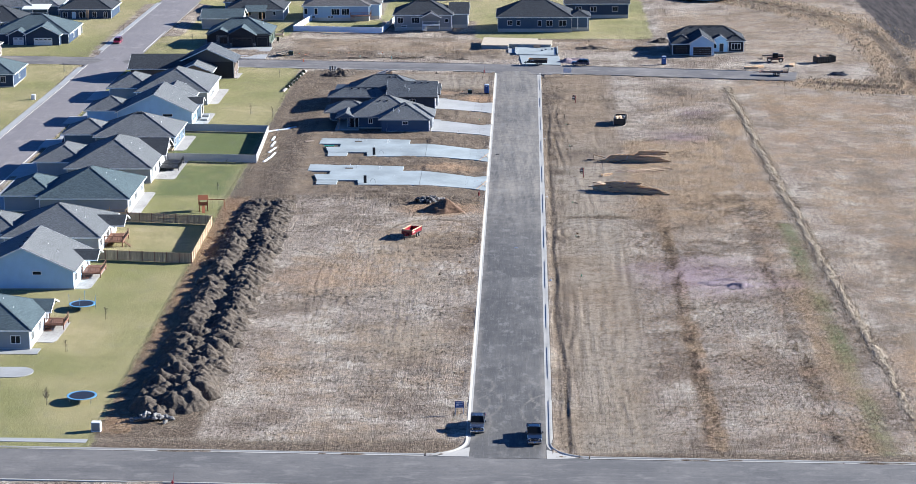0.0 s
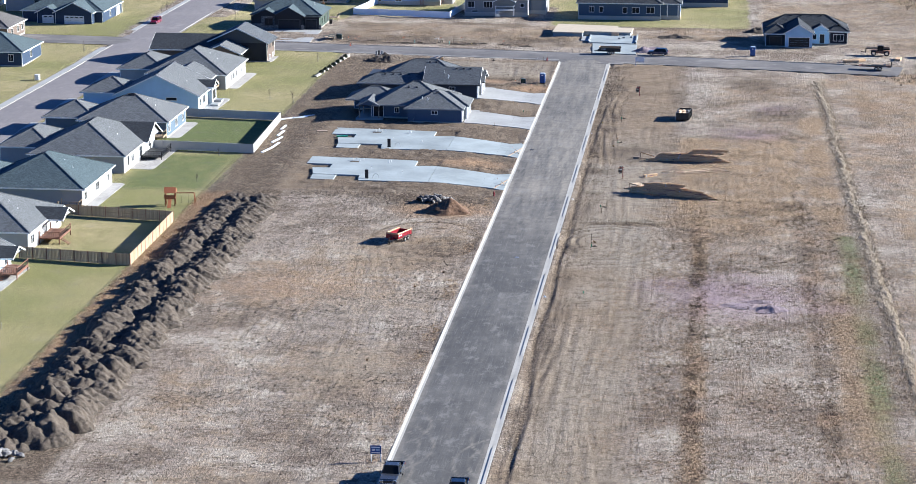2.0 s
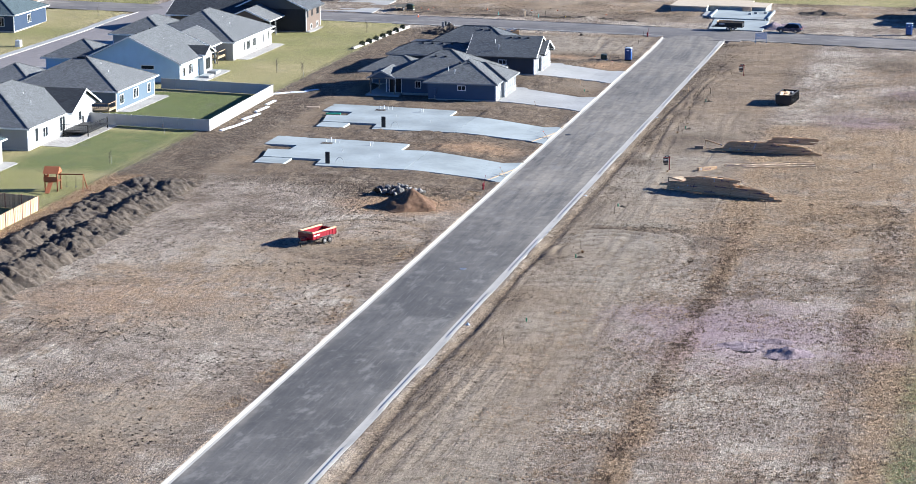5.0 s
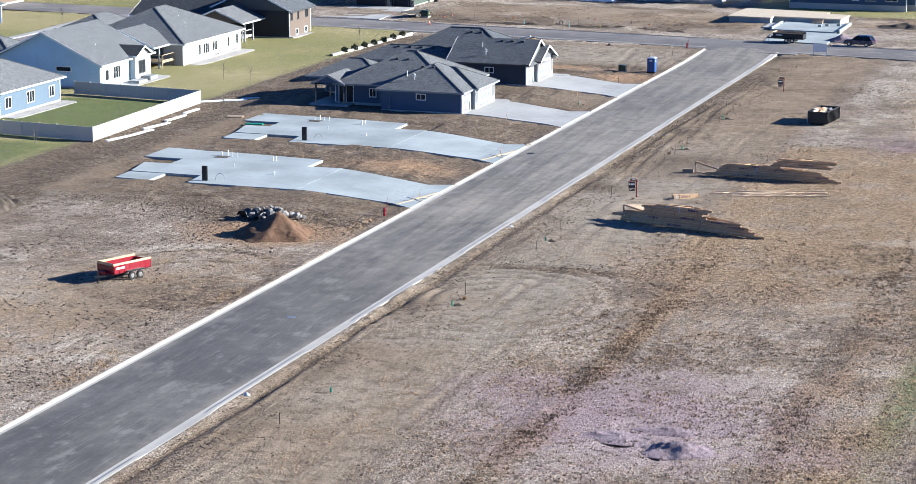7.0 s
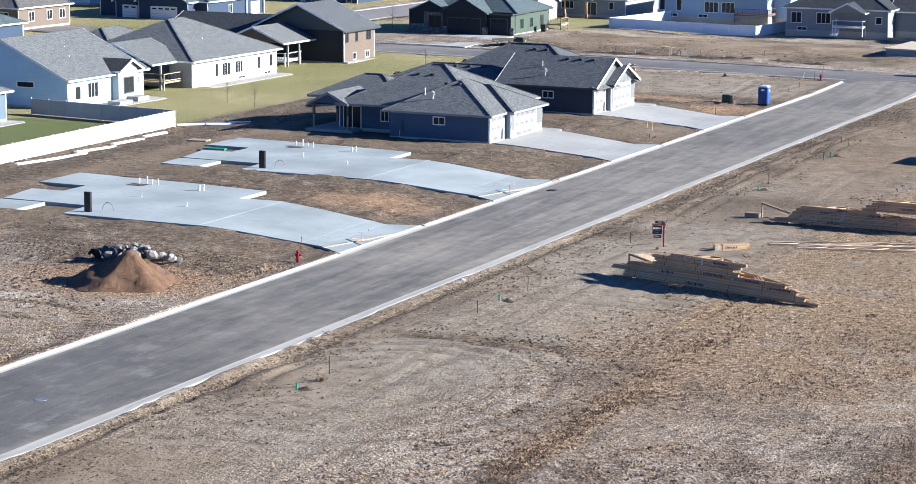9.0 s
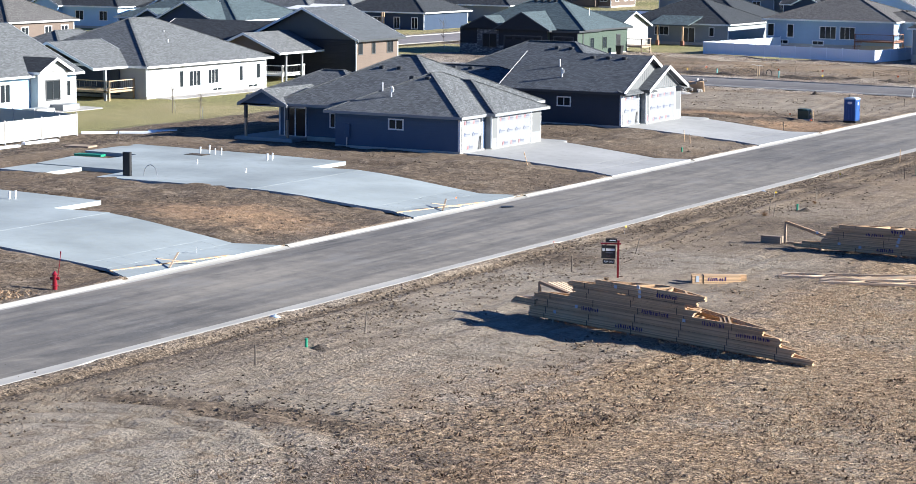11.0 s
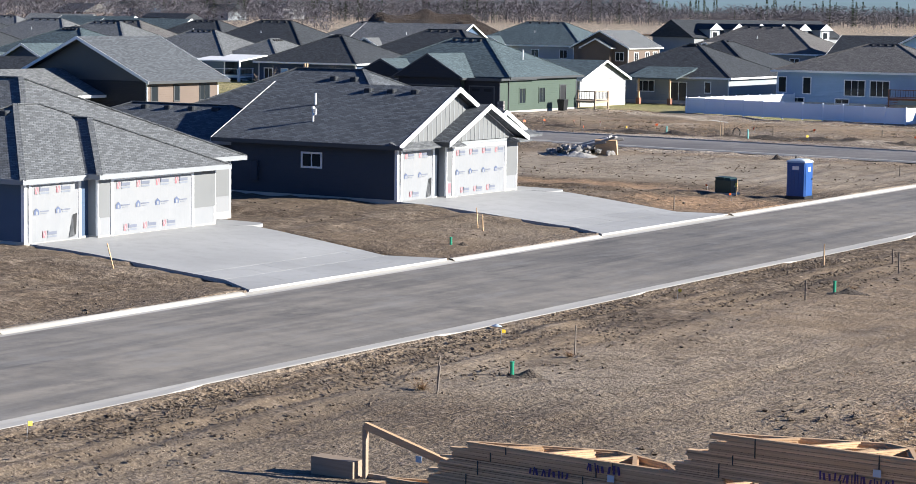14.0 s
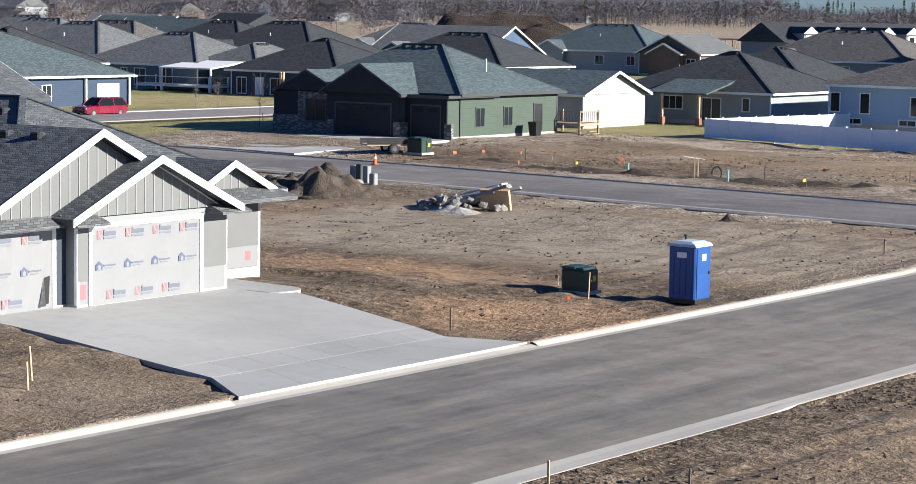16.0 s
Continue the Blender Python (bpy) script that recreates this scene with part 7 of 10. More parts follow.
part("raker", Geo().bar((0.1, 0, 1.5), (4.2, 0.1, 0.75), 0.1, 0.14), M_LUMBD, prop)
for k in range(7):
    part("plank", Geo().bar((0.5 + 0.12 * k, 0.15 + 0.16 * k, 1.52), (3.8 + 0.1 * k, 0.3 + 0.16 * k, 0.85), 0.14, 0.04), M_LUMBP, prop)
for k in range(7):
    z = 0.62 + 0.045 * k
    part("brace", Geo().bar((-0.75 + 0.05 * k, -0.95, z), (0.75, -0.15, z), 0.09, 0.038), M_LUMBP, prop)
    part("chord", Geo().bar((-0.75 + 0.05 * k, -0.95, z), (0.75, -0.95, z), 0.09, 0.038), M_LUMB, prop)
    part("web", Geo().bar((0.55, -0.95, z), (0.35, -0.35, z), 0.08, 0.036), M_LUMBP, prop)
truss_stack((17.8, 95.5, zf(18, 95) - 0.03), -3.2, ((0.0, 15.4, 5), (0.5, 14.7, 4), (1.6, 13.8, 9), (1.9, 13.2, 8), (2.2, 9.1, 5), (2.6, 8.7, 4), (7.6, 14.2, 7), (7.9, 13.8, 5), (8.4, 14.8, 10)),
            "long stack of strapped pale timber roof trusses on stubble",
            ((8.2, 1.0, 1.4), (10.8, 1.75, 1.5), (4.2, 1.0, 0.9), (4.8, 0.22, 1.0), (12.6, 0.5, 1.5), (5.6, 1.25, 0.8)), ((5.9, 0.55), (5.95, 0.75), (6.0, 0.9), (6.1, 1.1), (3.8, 0.3), (11.9, 1.95), (2.6, 0.4), (1.3, 0.9)))
prop2 = thing("leaning_truss_frame", "dark timber frame standing at the end of a truss stack", "roof trusses", (15.9, 96.9, zf(16, 97) - 0.05), -3)
part("upright", Geo().bar((0.9, 0, 0), (0.9, 0, 1.25), 0.1, 0.1), M_LUMBD, prop2)
part("raker", Geo().bar((0.9, 0, 1.25), (3.3, 0.1, 0.6), 0.12, 0.16), M_LUMB, prop2)
part("sill", Geo().bar((0.9, 0.1, 0.1), (3.3, 0.1, 0.1), 0.1, 0.1), M_LUMBD, prop2)
part("crate", Geo().box(-0.5, 0.7, -0.2, 0.2, 0.0, 0.42), M_LUMBD, prop2)

bundle = thing("lumber_bundle", "small strapped bundle of pale timber on bare soil", "lumber", (18.2, 80.7, zf(18, 81) - 0.02), 34)
for r in range(10):
    o = part("board", Geo().box(0, 2.4, 0, 0.3, 0, 0.038), M_LUMB, bundle) if r == 0 else same_part(o, bundle)
    o.matrix_basis = pose(0.02 * (r % 3), 0, 0.04 * r + 0.02)
for r in range(9):
    o2 = part("board", Geo().box(0, 2.7, 0, 0.25, 0, 0.04), M_LUMB, bundle) if r == 0 else same_part(o2, bundle)
    o2.matrix_basis = pose(0.1, 0.6, 0.042 * r + 0.02, 0, 0, -6)
part("strap", Geo().box(0.55, 0.6, -0.01, 0.31, 0.0, 0.45), M_BLACK, bundle)
part("paper_tag", Geo().box(0.2, 0.36, -0.012, -0.004, 0.1, 0.4), M_LBLUE, bundle)
scrawl(bundle, 0.8, 0.14, 0.9, -0.006)


def flat_truss(at, rz, L, label):
    t = thing("floor_truss", label, "truss", at, rz, "loose trusses on the ground")
    part("chord", Geo().bar((0, 0, 0.05), (L, 0, 0.05), 0.1, 0.1), M_LUMBP, t)
    part("chord", Geo().bar((0.1, 0.7, 0.08), (L - 0.2, 0.7, 0.24), 0.1, 0.1), M_LUMBP, t)
    n = int(L / 1.1)
    for k in range(n):
        a, b = L * k / n, L * (k + 1) / n
        part("web", Geo().bar((a, 0.0 if k % 2 else 0.68, 0.07), (b, 0.68 if k % 2 else 0.0, 0.09), 0.09, 0.05), M_LUMBP, t)
    return t


for x, y, r, L in ((21.1, 84.9, 17, 9.0), (23.5, 84.1, 18, 10.0), (26.0, 86.8, 13, 7.0), (24.8, 85.3, 26, 5.0)):
    flat_truss((x, y, zf(x, y) + 0.03), r, L, "pale open timber truss lying flat on stubble")


# ---- heaps ----
def heap(name, cx, cy, rx, ry, h, material, label, seed, rough=0.25, n=26, rot=0.0, z=None, peak=1.0):
    """A lumpy pile of loose material with an uneven foot."""
    g = Geo()
    z0 = zf(cx, cy) - 0.12 if z is None else z
    rings = []
    for i in range(n // 2 + 1):
        r = 1 - i / (n // 2)
        ring = []
        for j in range(n):
            a = 2 * math.pi * j / n
            k = 1 + 0.22 * float(vnoise(math.cos(a) * 2 + 9, math.sin(a) * 2 + 9, 1.1, seed)) * min(1, r + 0.2)
            x, y = rx * r * k * math.cos(a), ry * r * k * math.sin(a)
            q = h * (1 - r ** peak) * (1 + rough * float(vnoise(x + 50, y + 50, max(0.5, rx * 0.28), seed + 1))) + rough * 0.22 * h * float(vnoise(x + 50, y + 50, max(0.25, rx * 0.1), seed + 2)) * (1 if i else 0)
            c, s = math.cos(rot), math.sin(rot)
            ring.append((cx + x * c - y * s, cy + x * s + y * c, z0 + max(0.0, q)))
        rings.append(ring)
    g.loft(rings)
    g.smooth = True
    return solid(name, g, material, label, "pile", (cx, cy, z0))


heap("sand_mound", -13.6, 51.0, 4.2, 3.6, 2.3, M_BROWN, "cone of reddish brown sand dumped on the lot", 3, 0.3, 56)
heap("gravel_mound", 38.9, -5.2, 2.9, 2.2, 0.65, M_GRAVEL, "small heap of purple crushed stone", 5, 0.5, 40)
heap("gravel_mound", 33.9, -3.4, 3.0, 1.7, 0.36, M_GRAVEL, "low heap of purple crushed stone", 6, 0.5, 40)
heap("gravel_mound", 37.0, -1.2, 3.0, 1.2, 0.4, M_GRAVEL, "low ridge of purple crushed stone", 8, 0.25, 34)
heap("gravel_mound", 13.2, 219.5, 3.4, 2.2, 1.3, M_GRAVEL, "heap of purple crushed stone beside the far slab", 11, 0.2, 28)
heap("soil_mound", -46.6, 201.0, 4.6, 3.4, 1.5, M_SOIL, "lumpy heap of dark topsoil at the lot's end", 12, 0.95, 64)
heap("soil_mound", 20.0, 241.0, 5.0, 2.6, 1.3, M_SOIL, "low heap of dark soil behind the far slab", 13, 0.5, 28)
heap("spoil_mound", -246, 506, 34, 26, 9.4, M_SPOIL, "huge brown heap of excavated soil behind the roofs", 14, 0.45, 150, 0.4, -0.5, 1.7)


def windrow():
    """Two lumpy ridges of stripped topsoil along the back of the lots."""
    ny, nx = 760, 84
    ys = np.linspace(-80, 60, ny)
    xs = np.linspace(0, 1, nx)
    Y, U = np.meshgrid(ys, xs, indexing="ij")
    X = -55.6 + U * 16.0
    rnd = random.Random(31)
    Z = np.full(X.shape, -0.25)
    wx, wy = X + 0.8 * vnoise(X, Y, 2.8, 36) + 0.3 * vnoise(X, Y, 1.0, 37), Y + 0.8 * vnoise(X, Y, 2.6, 38) + 0.3 * vnoise(X, Y, 0.9, 39)
    for row, y0, y1, gap in ((-50.9, -74, 57, 2.5), (-45.8, -72, 56, 2.7), (-48.2, -73, -46, 3.2)):
        y = y0
        while y < y1:
            cx, cy = row + rnd.uniform(-0.6, 0.6), y + rnd.uniform(-0.5, 0.5)
            h, rx, ry = (rnd.uniform(1.0, 1.9) + 0.7 * float(S(-52, -62, y))) * (1 - 0.4 * float(S(10, 40, y))), rnd.uniform(2.6, 3.6), rnd.uniform(2.3, 3.6)
            dx, dy = wx - cx, wy - cy + 0.35 * (wx - cx)
            Z = np.maximum(Z, h * (1.1 - 1.1 * np.hypot(dx / rx, dy / ry) ** 1.3))
            y += gap * rnd.uniform(0.75, 1.15)
    lump = np.abs(vnoise(X, Y, 1.5, 34)) * 0.42 + np.abs(vnoise(X, Y, 0.7, 35)) * 0.36 + 0.12 * vnoise(X, Y, 0.36, 33) + 0.08 * np.abs(vnoise(X, Y, 0.55, 30))
    Z = Z + lump * np.clip(Z + 0.5, 0, 1) - 0.12
    edge = S(0, 0.06, U) * (1 - S(0.94, 1, U))
    Z = Z * edge - 0.25 * (1 - edge)
    i = np.arange(nx * ny).reshape(ny, nx)
    faces = np.stack([i[:-1, :-1], i[:-1, 1:], i[1:, 1:], i[1:, :-1]], -1).reshape(-1, 4)
    g = Geo()
    g.v = np.stack([X, Y, Z], -1).reshape(-1, 3).tolist()
    g.f = faces.tolist()
    g.smooth = True
    solid("topsoil_windrow", g, M_SOIL, "two long lumpy ridges of dark stripped topsoil", "soil ridge", (-48, -10, 0), kind="stuff")


windrow()


def stone_geo(seed, r=1.0):
    rnd = random.Random(seed)
    g = Geo()
    rings = []
    for z, k in ((-0.6, 0.55), (-0.2, 0.95), (0.25, 0.9), (0.6, 0.45)):
        rings.append([(r * k * (1 + rnd.uniform(-0.25, 0.2)) * math.cos(a), r * k * (1 + rnd.uniform(-0.25, 0.2)) * math.sin(a), r * (z + rnd.uniform(-0.1, 0.1))) for a in np.linspace(0, 2 * math.pi, 7, endpoint=False)])
    return g.loft(rings)


def rock_pile(cx, cy, rx, ry, h, n, size, material, name, label, seed):
    t = thing(name, label, "pile", (cx, cy, zf(cx, cy)), 0)
    rnd = random.Random(seed)
    base = [part("stone", stone_geo(seed + k), material, t) for k in range(4)]
    for k in range(n):
        a, r = rnd.uniform(0, 6.28), rnd.uniform(0, 1) ** 0.6
        o = base[k] if k < 4 else same_part(base[k % 4], t)
        s = size * rnd.uniform(0.5, 1.3)
        z = h * (1 - r) * rnd.uniform(0.5, 1.0) + s * 0.3
        o.matrix_basis = pose(rx * r * math.cos(a), ry * r * math.sin(a), z, rnd.uniform(0, 360), rnd.uniform(-30, 30), rnd.uniform(0, 360)) @ Matrix.Diagonal((s, s * rnd.uniform(0.6, 1), s * 0.75, 1))
    return t


rock_pile(-50.4, -78.2, 3.2, 1.8, 1.1, 60, 0.42, M_ROCK, "boulder_pile", "pile of pale field boulders at the end of the soil ridge", 40)
rock_pile(-16.2, 56.6, 3.4, 1.6, 1.3, 48, 0.42, M_ROCK, "rubble_pile", "pile of grey concrete rubble behind the sand", 50)
rock_pile(-35.0, 199.6, 2.6, 1.8, 0.8, 60, 0.26, M_ROCK, "rubble_pile", "pile of broken concrete and pale stone on the corner lot", 60)
rock_pile(-47.6, 205.0, 1.8, 1.0, 0.7, 20, 0.3, M_ROCK, "rubble_pile", "small pile of stones at the lot's corner", 66)
sheet = thing("plastic_sheet", "crumpled black plastic sheet on the rubble", "plastic sheet", (-18.2, 56.0, zf(-18, 56)))
g = Geo()
rnd = random.Random(9)
n = 9
g.add([(-1.4 + 2.8 * i / n, -0.8 + 1.6 * j / n, 0.55 + 0.5 * math.sin(i * 0.9) * math.cos(j * 0.8) + rnd.uniform(-0.18, 0.18)) for j in range(n + 1) for i in range(n + 1)],
      [(j * (n + 1) + i, j * (n + 1) + i + 1, (j + 1) * (n + 1) + i + 1, (j + 1) * (n + 1) + i) for j in range(n) for i in range(n)])
part("sheet", g, M_TARP, sheet)
slabs = thing("broken_slab", "tilted slabs of pale broken concrete", "rubble", (-34.0, 200.6, zf(-34, 200)))
part("slab", Geo().box(-1.6, 1.6, -0.5, 0.5, 0, 0.22).move(pose(-0.6, 0.2, 0.5, 0, -15, 18)), M_CURB, slabs)
part("slab", Geo().box(-1.4, 1.4, -0.4, 0.4, 0, 0.2).move(pose(-0.8, 0.5, 0.7, 0, -16, 12)), M_CURB, slabs)
part("slab", Geo().box(-0.8, 0.8, -0.12, 0.12, 0, 1.1).move(pose(0.9, -0.5, 0.0, 18, 0, 12)), M_LUMB, slabs)
rnd = random.Random(77)
for k in range(9):
    L, w = rnd.uniform(0.8, 1.5), rnd.uniform(0.2, 0.42)
    part("slab", Geo().cbox(-L, L, -w, w, 0, 0.16, 0.03).move(pose(-1.3 + 0.2 * k + rnd.uniform(-0.2, 0.2), rnd.uniform(-0.9, 0.9), 0.3 + 0.06 * k, rnd.uniform(-14, 14), rnd.uniform(-20, -2), rnd.uniform(-5, 40))), M_ROCK if k % 3 else M_CURB, slabs)
heap("gravel_mound", -34.3, 198.2, 1.9, 1.1, 0.5, M_PEBBLE, "small heap of grey gravel", 19, 0.3, 26)


# ---- fences ----
def fence(label, corners, h, material, post_mat, name, bay=2.4, slat=0.0, cap=True, even=False):
    t = thing(name, label, "fence", (*corners[0], zf(*corners[0])))
    ox, oy = corners[0]
    for (x0, y0), (x1, y1) in zip(corners, corners[1:]):
        L = math.hypot(x1 - x0, y1 - y0)
        n = max(1, round(L / bay))
        ang = math.degrees(math.atan2(y1 - y0, x1 - x0))
        step = L / n
        panel = None
        pg = Geo().box(-0.06, 0.06, -0.06, 0.06, -0.05, h + 0.02)
        if cap:
            pg.loft([[(-0.08, -0.08, h + 0.02), (0.08, -0.08, h + 0.02), (0.08, 0.08, h + 0.02), (-0.08, 0.08, h + 0.02)], [(-0.02, -0.02, h + 0.1), (0.02, -0.02, h + 0.1), (0.02, 0.02, h + 0.1), (-0.02, 0.02, h + 0.1)]])
        post = None
        for i in range(n + 1):
            f = i / n
            x, y = x0 + (x1 - x0) * f, y0 + (y1 - y0) * f
            m = pose(x - ox, y - oy, (zf(x0, y0) * (1 - f) + zf(x1, y1) * f if even else zf(x, y)) - zf(ox, oy), 0, 0, ang)
            if i < n:
                if panel is None:
                    if slat:
                        k = round(step / slat)
                        panel = [("picket", Geo().box(0.012, step / k - 0.012, -0.02, 0.01, 0.05, h), [pose(step * q / k, 0.012 * (q % 2), -0.02 * (q % 3)) for q in range(k)]),
                                 ("rail", Geo().box(0, step, 0.03, 0.07, -0.045, 0.045), [pose(0, 0, z) for z in (0.35, h * 0.5, h - 0.35)])]
                    else:
                        panel = [("fence_panel", Geo().box(0.06, step - 0.06, -0.02, 0.02, 0.08, h - 0.06), [pose(0, 0, 0)]),
                                 ("rail", Geo().box(0.0, step, -0.035, 0.035, -0.06, 0.06), [pose(0, 0, z) for z in (0.11, h - 0.08)])]
                    panel = [[nm, pgeo, ms, None] for nm, pgeo, ms in panel]
                for kind in panel:
                    for q in kind[2]:
                        kind[3] = part(kind[0], kind[1], material, t) if kind[3] is None else same_part(kind[3], t)
                        kind[3].matrix_basis = m @ q
            post = part("fence_post", pg, post_mat, t) if post is None else same_part(post, t)
            post.matrix_basis = m
    return t


fence("grey vinyl privacy fence round a back lawn", [(-75.5, 96.2), (-55.3, 94.0), (-56.3, 126.4), (-76, 128.8)], 1.75, M_VGREY, M_VGREY, "vinyl_fence")
fence("cedar board privacy fence round a back lawn", [(-75.2, 12.0), (-57.1, 9.2), (-57.3, 38.0), (-76.2, 41.0)], 1.85, M_CEDAR, M_DECK, "board_fence", slat=0.24, cap=False)
fence("white vinyl privacy fence behind a house", [(-62.2, 298.6), (-65.5, 277.6), (-39.6, 275.2), (-37.2, 297.0)], 1.7, M_VWHITE, M_VWHITE, "vinyl_fence", even=True)
fence("white vinyl privacy fence of a far garden", [(-112.0, 352.0), (-84.0, 356.0)], 1.8, M_VWHITE, M_VWHITE, "vinyl_fence")
for x, y, r, L in ((-53.4, 97.0, 78, 4.5), (-52.6, 101.5, 84, 5.0), (-53.3, 107.0, 80, 5.5), (-53.8, 113.5, 86, 5.0), (-54.4, 119.5, 88, 4.0), (-55.6, 128.5, 40, 3.0), (-53.0, 130.2, 30, 3.0), (-51.4, 131.5, 35, 2.4)):
    solid("fence_rail_pack", Geo().cbox(-L / 2, L / 2, -0.22, 0.22, 0.0, 0.18, 0.03).move(pose(x, y, zf(x, y) - 0.01, 0, 0, r)), M_VWHITE, "white vinyl fence rails lying on the soil", "fence rails", (x, y, 0), group="fence rails on the ground")


# ---- back gardens ----
def trampoline(at, label, net):
    t = thing("trampoline", label, "trampoline", at)
    r = 2.15
    ring = lambda q, z: [(q * math.cos(a), q * math.sin(a), z) for a in np.linspace(0, 2 * math.pi, 28, endpoint=False)]
    part("mat", Geo().loft([ring(r - 0.28, 0.86), ring(r - 0.28, 0.88)]), M_MAT, t, "dark jumping mat")
    part("pad", Geo().loft([ring(r - 0.3, 0.87), ring(r - 0.3, 0.91), ring(r + 0.03, 0.91), ring(r + 0.03, 0.85), ring(r - 0.3, 0.87)], caps=False), M_PAD, t, "blue edge padding")
    for k in range(8):
        a = 2 * math.pi * k / 8
        x, y = r * math.cos(a), r * math.sin(a)
        part("leg", Geo().tube((x, y, 0), (x, y, 0.88), 0.025, n=6), M_STEEL, t)
        if net and k % 2 == 0:
            part("net_pole", Geo().tube((x * 1.02, y * 1.02, 0.3), (x * 1.02, y * 1.02, 2.5), 0.03, n=6), M_PAD, t)
    return t


trampoline((-71.0, -20.6, 0.0), "round trampoline with blue padding and net poles on the lawn", True)
trampoline((-61.8, -69.6, 0.0), "round trampoline with blue padding on the lawn", False)


def playset(at, rz):
    t = thing("playset", "orange timber playset with a swing beam on the lawn", "playset", at, rz)
    for x in (-0.8, 0.8):
        for y in (-0.8, 0.8):
            part("post", Geo().box(x - 0.07, x + 0.07, y - 0.07, y + 0.07, 0, 2.3), M_ORW, t)
    part("platform", Geo().box(-0.9, 0.9, -0.9, 0.9, 1.2, 1.3), M_ORW, t)
    part("canopy", Geo().loft([[(-1.0, -1.0, 2.3), (1.0, -1.0, 2.3), (1.0, 1.0, 2.3), (-1.0, 1.0, 2.3)], [(-1.0, -0.05, 3.1), (1.0, -0.05, 3.1), (1.0, 0.05, 3.1), (-1.0, 0.05, 3.1)]]), M_ORW, t)
    part("side_wall", Geo().box(-0.9, 0.9, -0.95, -0.9, 1.3, 1.9).box(-0.95, -0.9, -0.9, 0.9, 1.3, 1.9), M_ORW, t)
    part("swing_beam", Geo().bar((0.8, 0, 2.1), (4.0, 0, 2.1), 0.12, 0.14), M_ORW, t)
    for s in (-1, 1):
        part("swing_leg", Geo().bar((4.0, 0, 2.1), (4.2, s * 1.1, 0), 0.1, 0.1), M_ORW, t)
    for x in (1.8, 3.0):
        part("swing", Geo().tube((x, -0.2, 2.05), (x, -0.2, 0.5), 0.012, n=5).tube((x, 0.2, 2.05), (x, 0.2, 0.5), 0.012, n=5).box(x - 0.1, x + 0.1, -0.25, 0.25, 0.46, 0.5), M_BLACK, t)
    part("slide", Geo().loft([[(-0.3, -0.9, 1.25), (0.3, -0.9, 1.25), (0.3, -0.9, 1.3), (-0.3, -0.9, 1.3)], [(-0.3, -2.9, 0.15), (0.3, -2.9, 0.15), (0.3, -2.9, 0.2), (-0.3, -2.9, 0.2)]]), M_ORW, t)


M_ORW = wood("orange_stained_timber", (0.24, 0.07, 0.03), (0.40, 0.14, 0.06))
playset((-60.6, 50.0, 0.0), 8)
patio = thing("garden_patio", "rounded pale concrete patio on the lawn", "patio", (-76, -56, 0))
part("slab", Geo().slab([(-84, -58.4)] + [(-74.4 + 2.6 * math.cos(a), -55.8 + 2.6 * math.sin(a)) for a in np.linspace(-1.5, 1.5, 10)] + [(-84, -53.2)], 0.06, -0.1), M_DRIVE, patio, world=True)
part("slab", Geo().slab([(-82, -46.5), (-73.2, -46.5), (-73.2, -43.5), (-82, -43.5)], 0.06, -0.1), M_DRIVE, patio, world=True)


def garden_chair(at, rz, label):
    t = thing("garden_chair", label, "chair", at, rz, "chairs on the patio")
    part("seat", Geo().box(-0.26, 0.26, -0.26, 0.26, 0.4, 0.44), M_BLACK, t)
    part("backrest", Geo().box(-0.26, 0.26, 0.24, 0.29, 0.44, 0.95), M_BLACK, t)
    for x in (-0.23, 0.23):
        for y in (-0.23, 0.23):
            part("leg", Geo().box(x - 0.02, x + 0.02, y - 0.02, y + 0.02, 0, 0.4), M_BLACK, t)


for x, y, r in ((-79.2, -55.0, 20), (-79.0, -56.9, 100), (-77.6, -56.2, 200), (-78.2, -54.4, 300)):
    garden_chair((x, y, 0.06), r, "black metal garden chair on the patio")
ub = thing("utility_cabinet", "white utility cabinet at the end of the sidewalk", "utility box", (-57.3, -82.8, 0))
part("cabinet", Geo().cbox(-0.65, 0.65, -0.5, 0.5, 0.0, 1.35, 0.05), T_WHITE, ub)
part("cabinet_door", Geo().box(-0.58, 0.58, -0.52, -0.5, 0.12, 1.25), T_GREY, ub)
ub2 = thing("utility_cabinet", "grey utility cabinets at the street corner", "utility box", (-48.4, 208.0, 0.34))
for x, y, h in ((0, 0, 1.1), (0.75, -0.3, 1.05), (1.7, -0.9, 0.7), (-0.6, 0.2, 1.0)):
    part("cabinet", Geo().cbox(x - 0.2, x + 0.2, y - 0.18, y + 0.18, 0, h, 0.04), T_GREY if x else T_DARK, ub2)
for x, y in ((-118.8, 168.0),):
    ub3 = thing("utility_cabinet", "white utility cabinet on the verge", "utility box", (x, y, 0))
    part("cabinet", Geo().cbox(-0.5, 0.5, -0.5, 0.5, 0, 1.2, 0.05), T_WHITE, ub3)


# ---- stakes, pipes and litter beside the new kerb ----
def stake(x, y, h, material, label, lean=(0, 0)):
    z = zf(x, y)
    return solid("survey_stake", Geo().bar((x, y, z - 0.1), (x + lean[0], y + lean[1], z + h), 0.05, 0.03), material, label, "stake", (x, y, z), group="survey stakes")


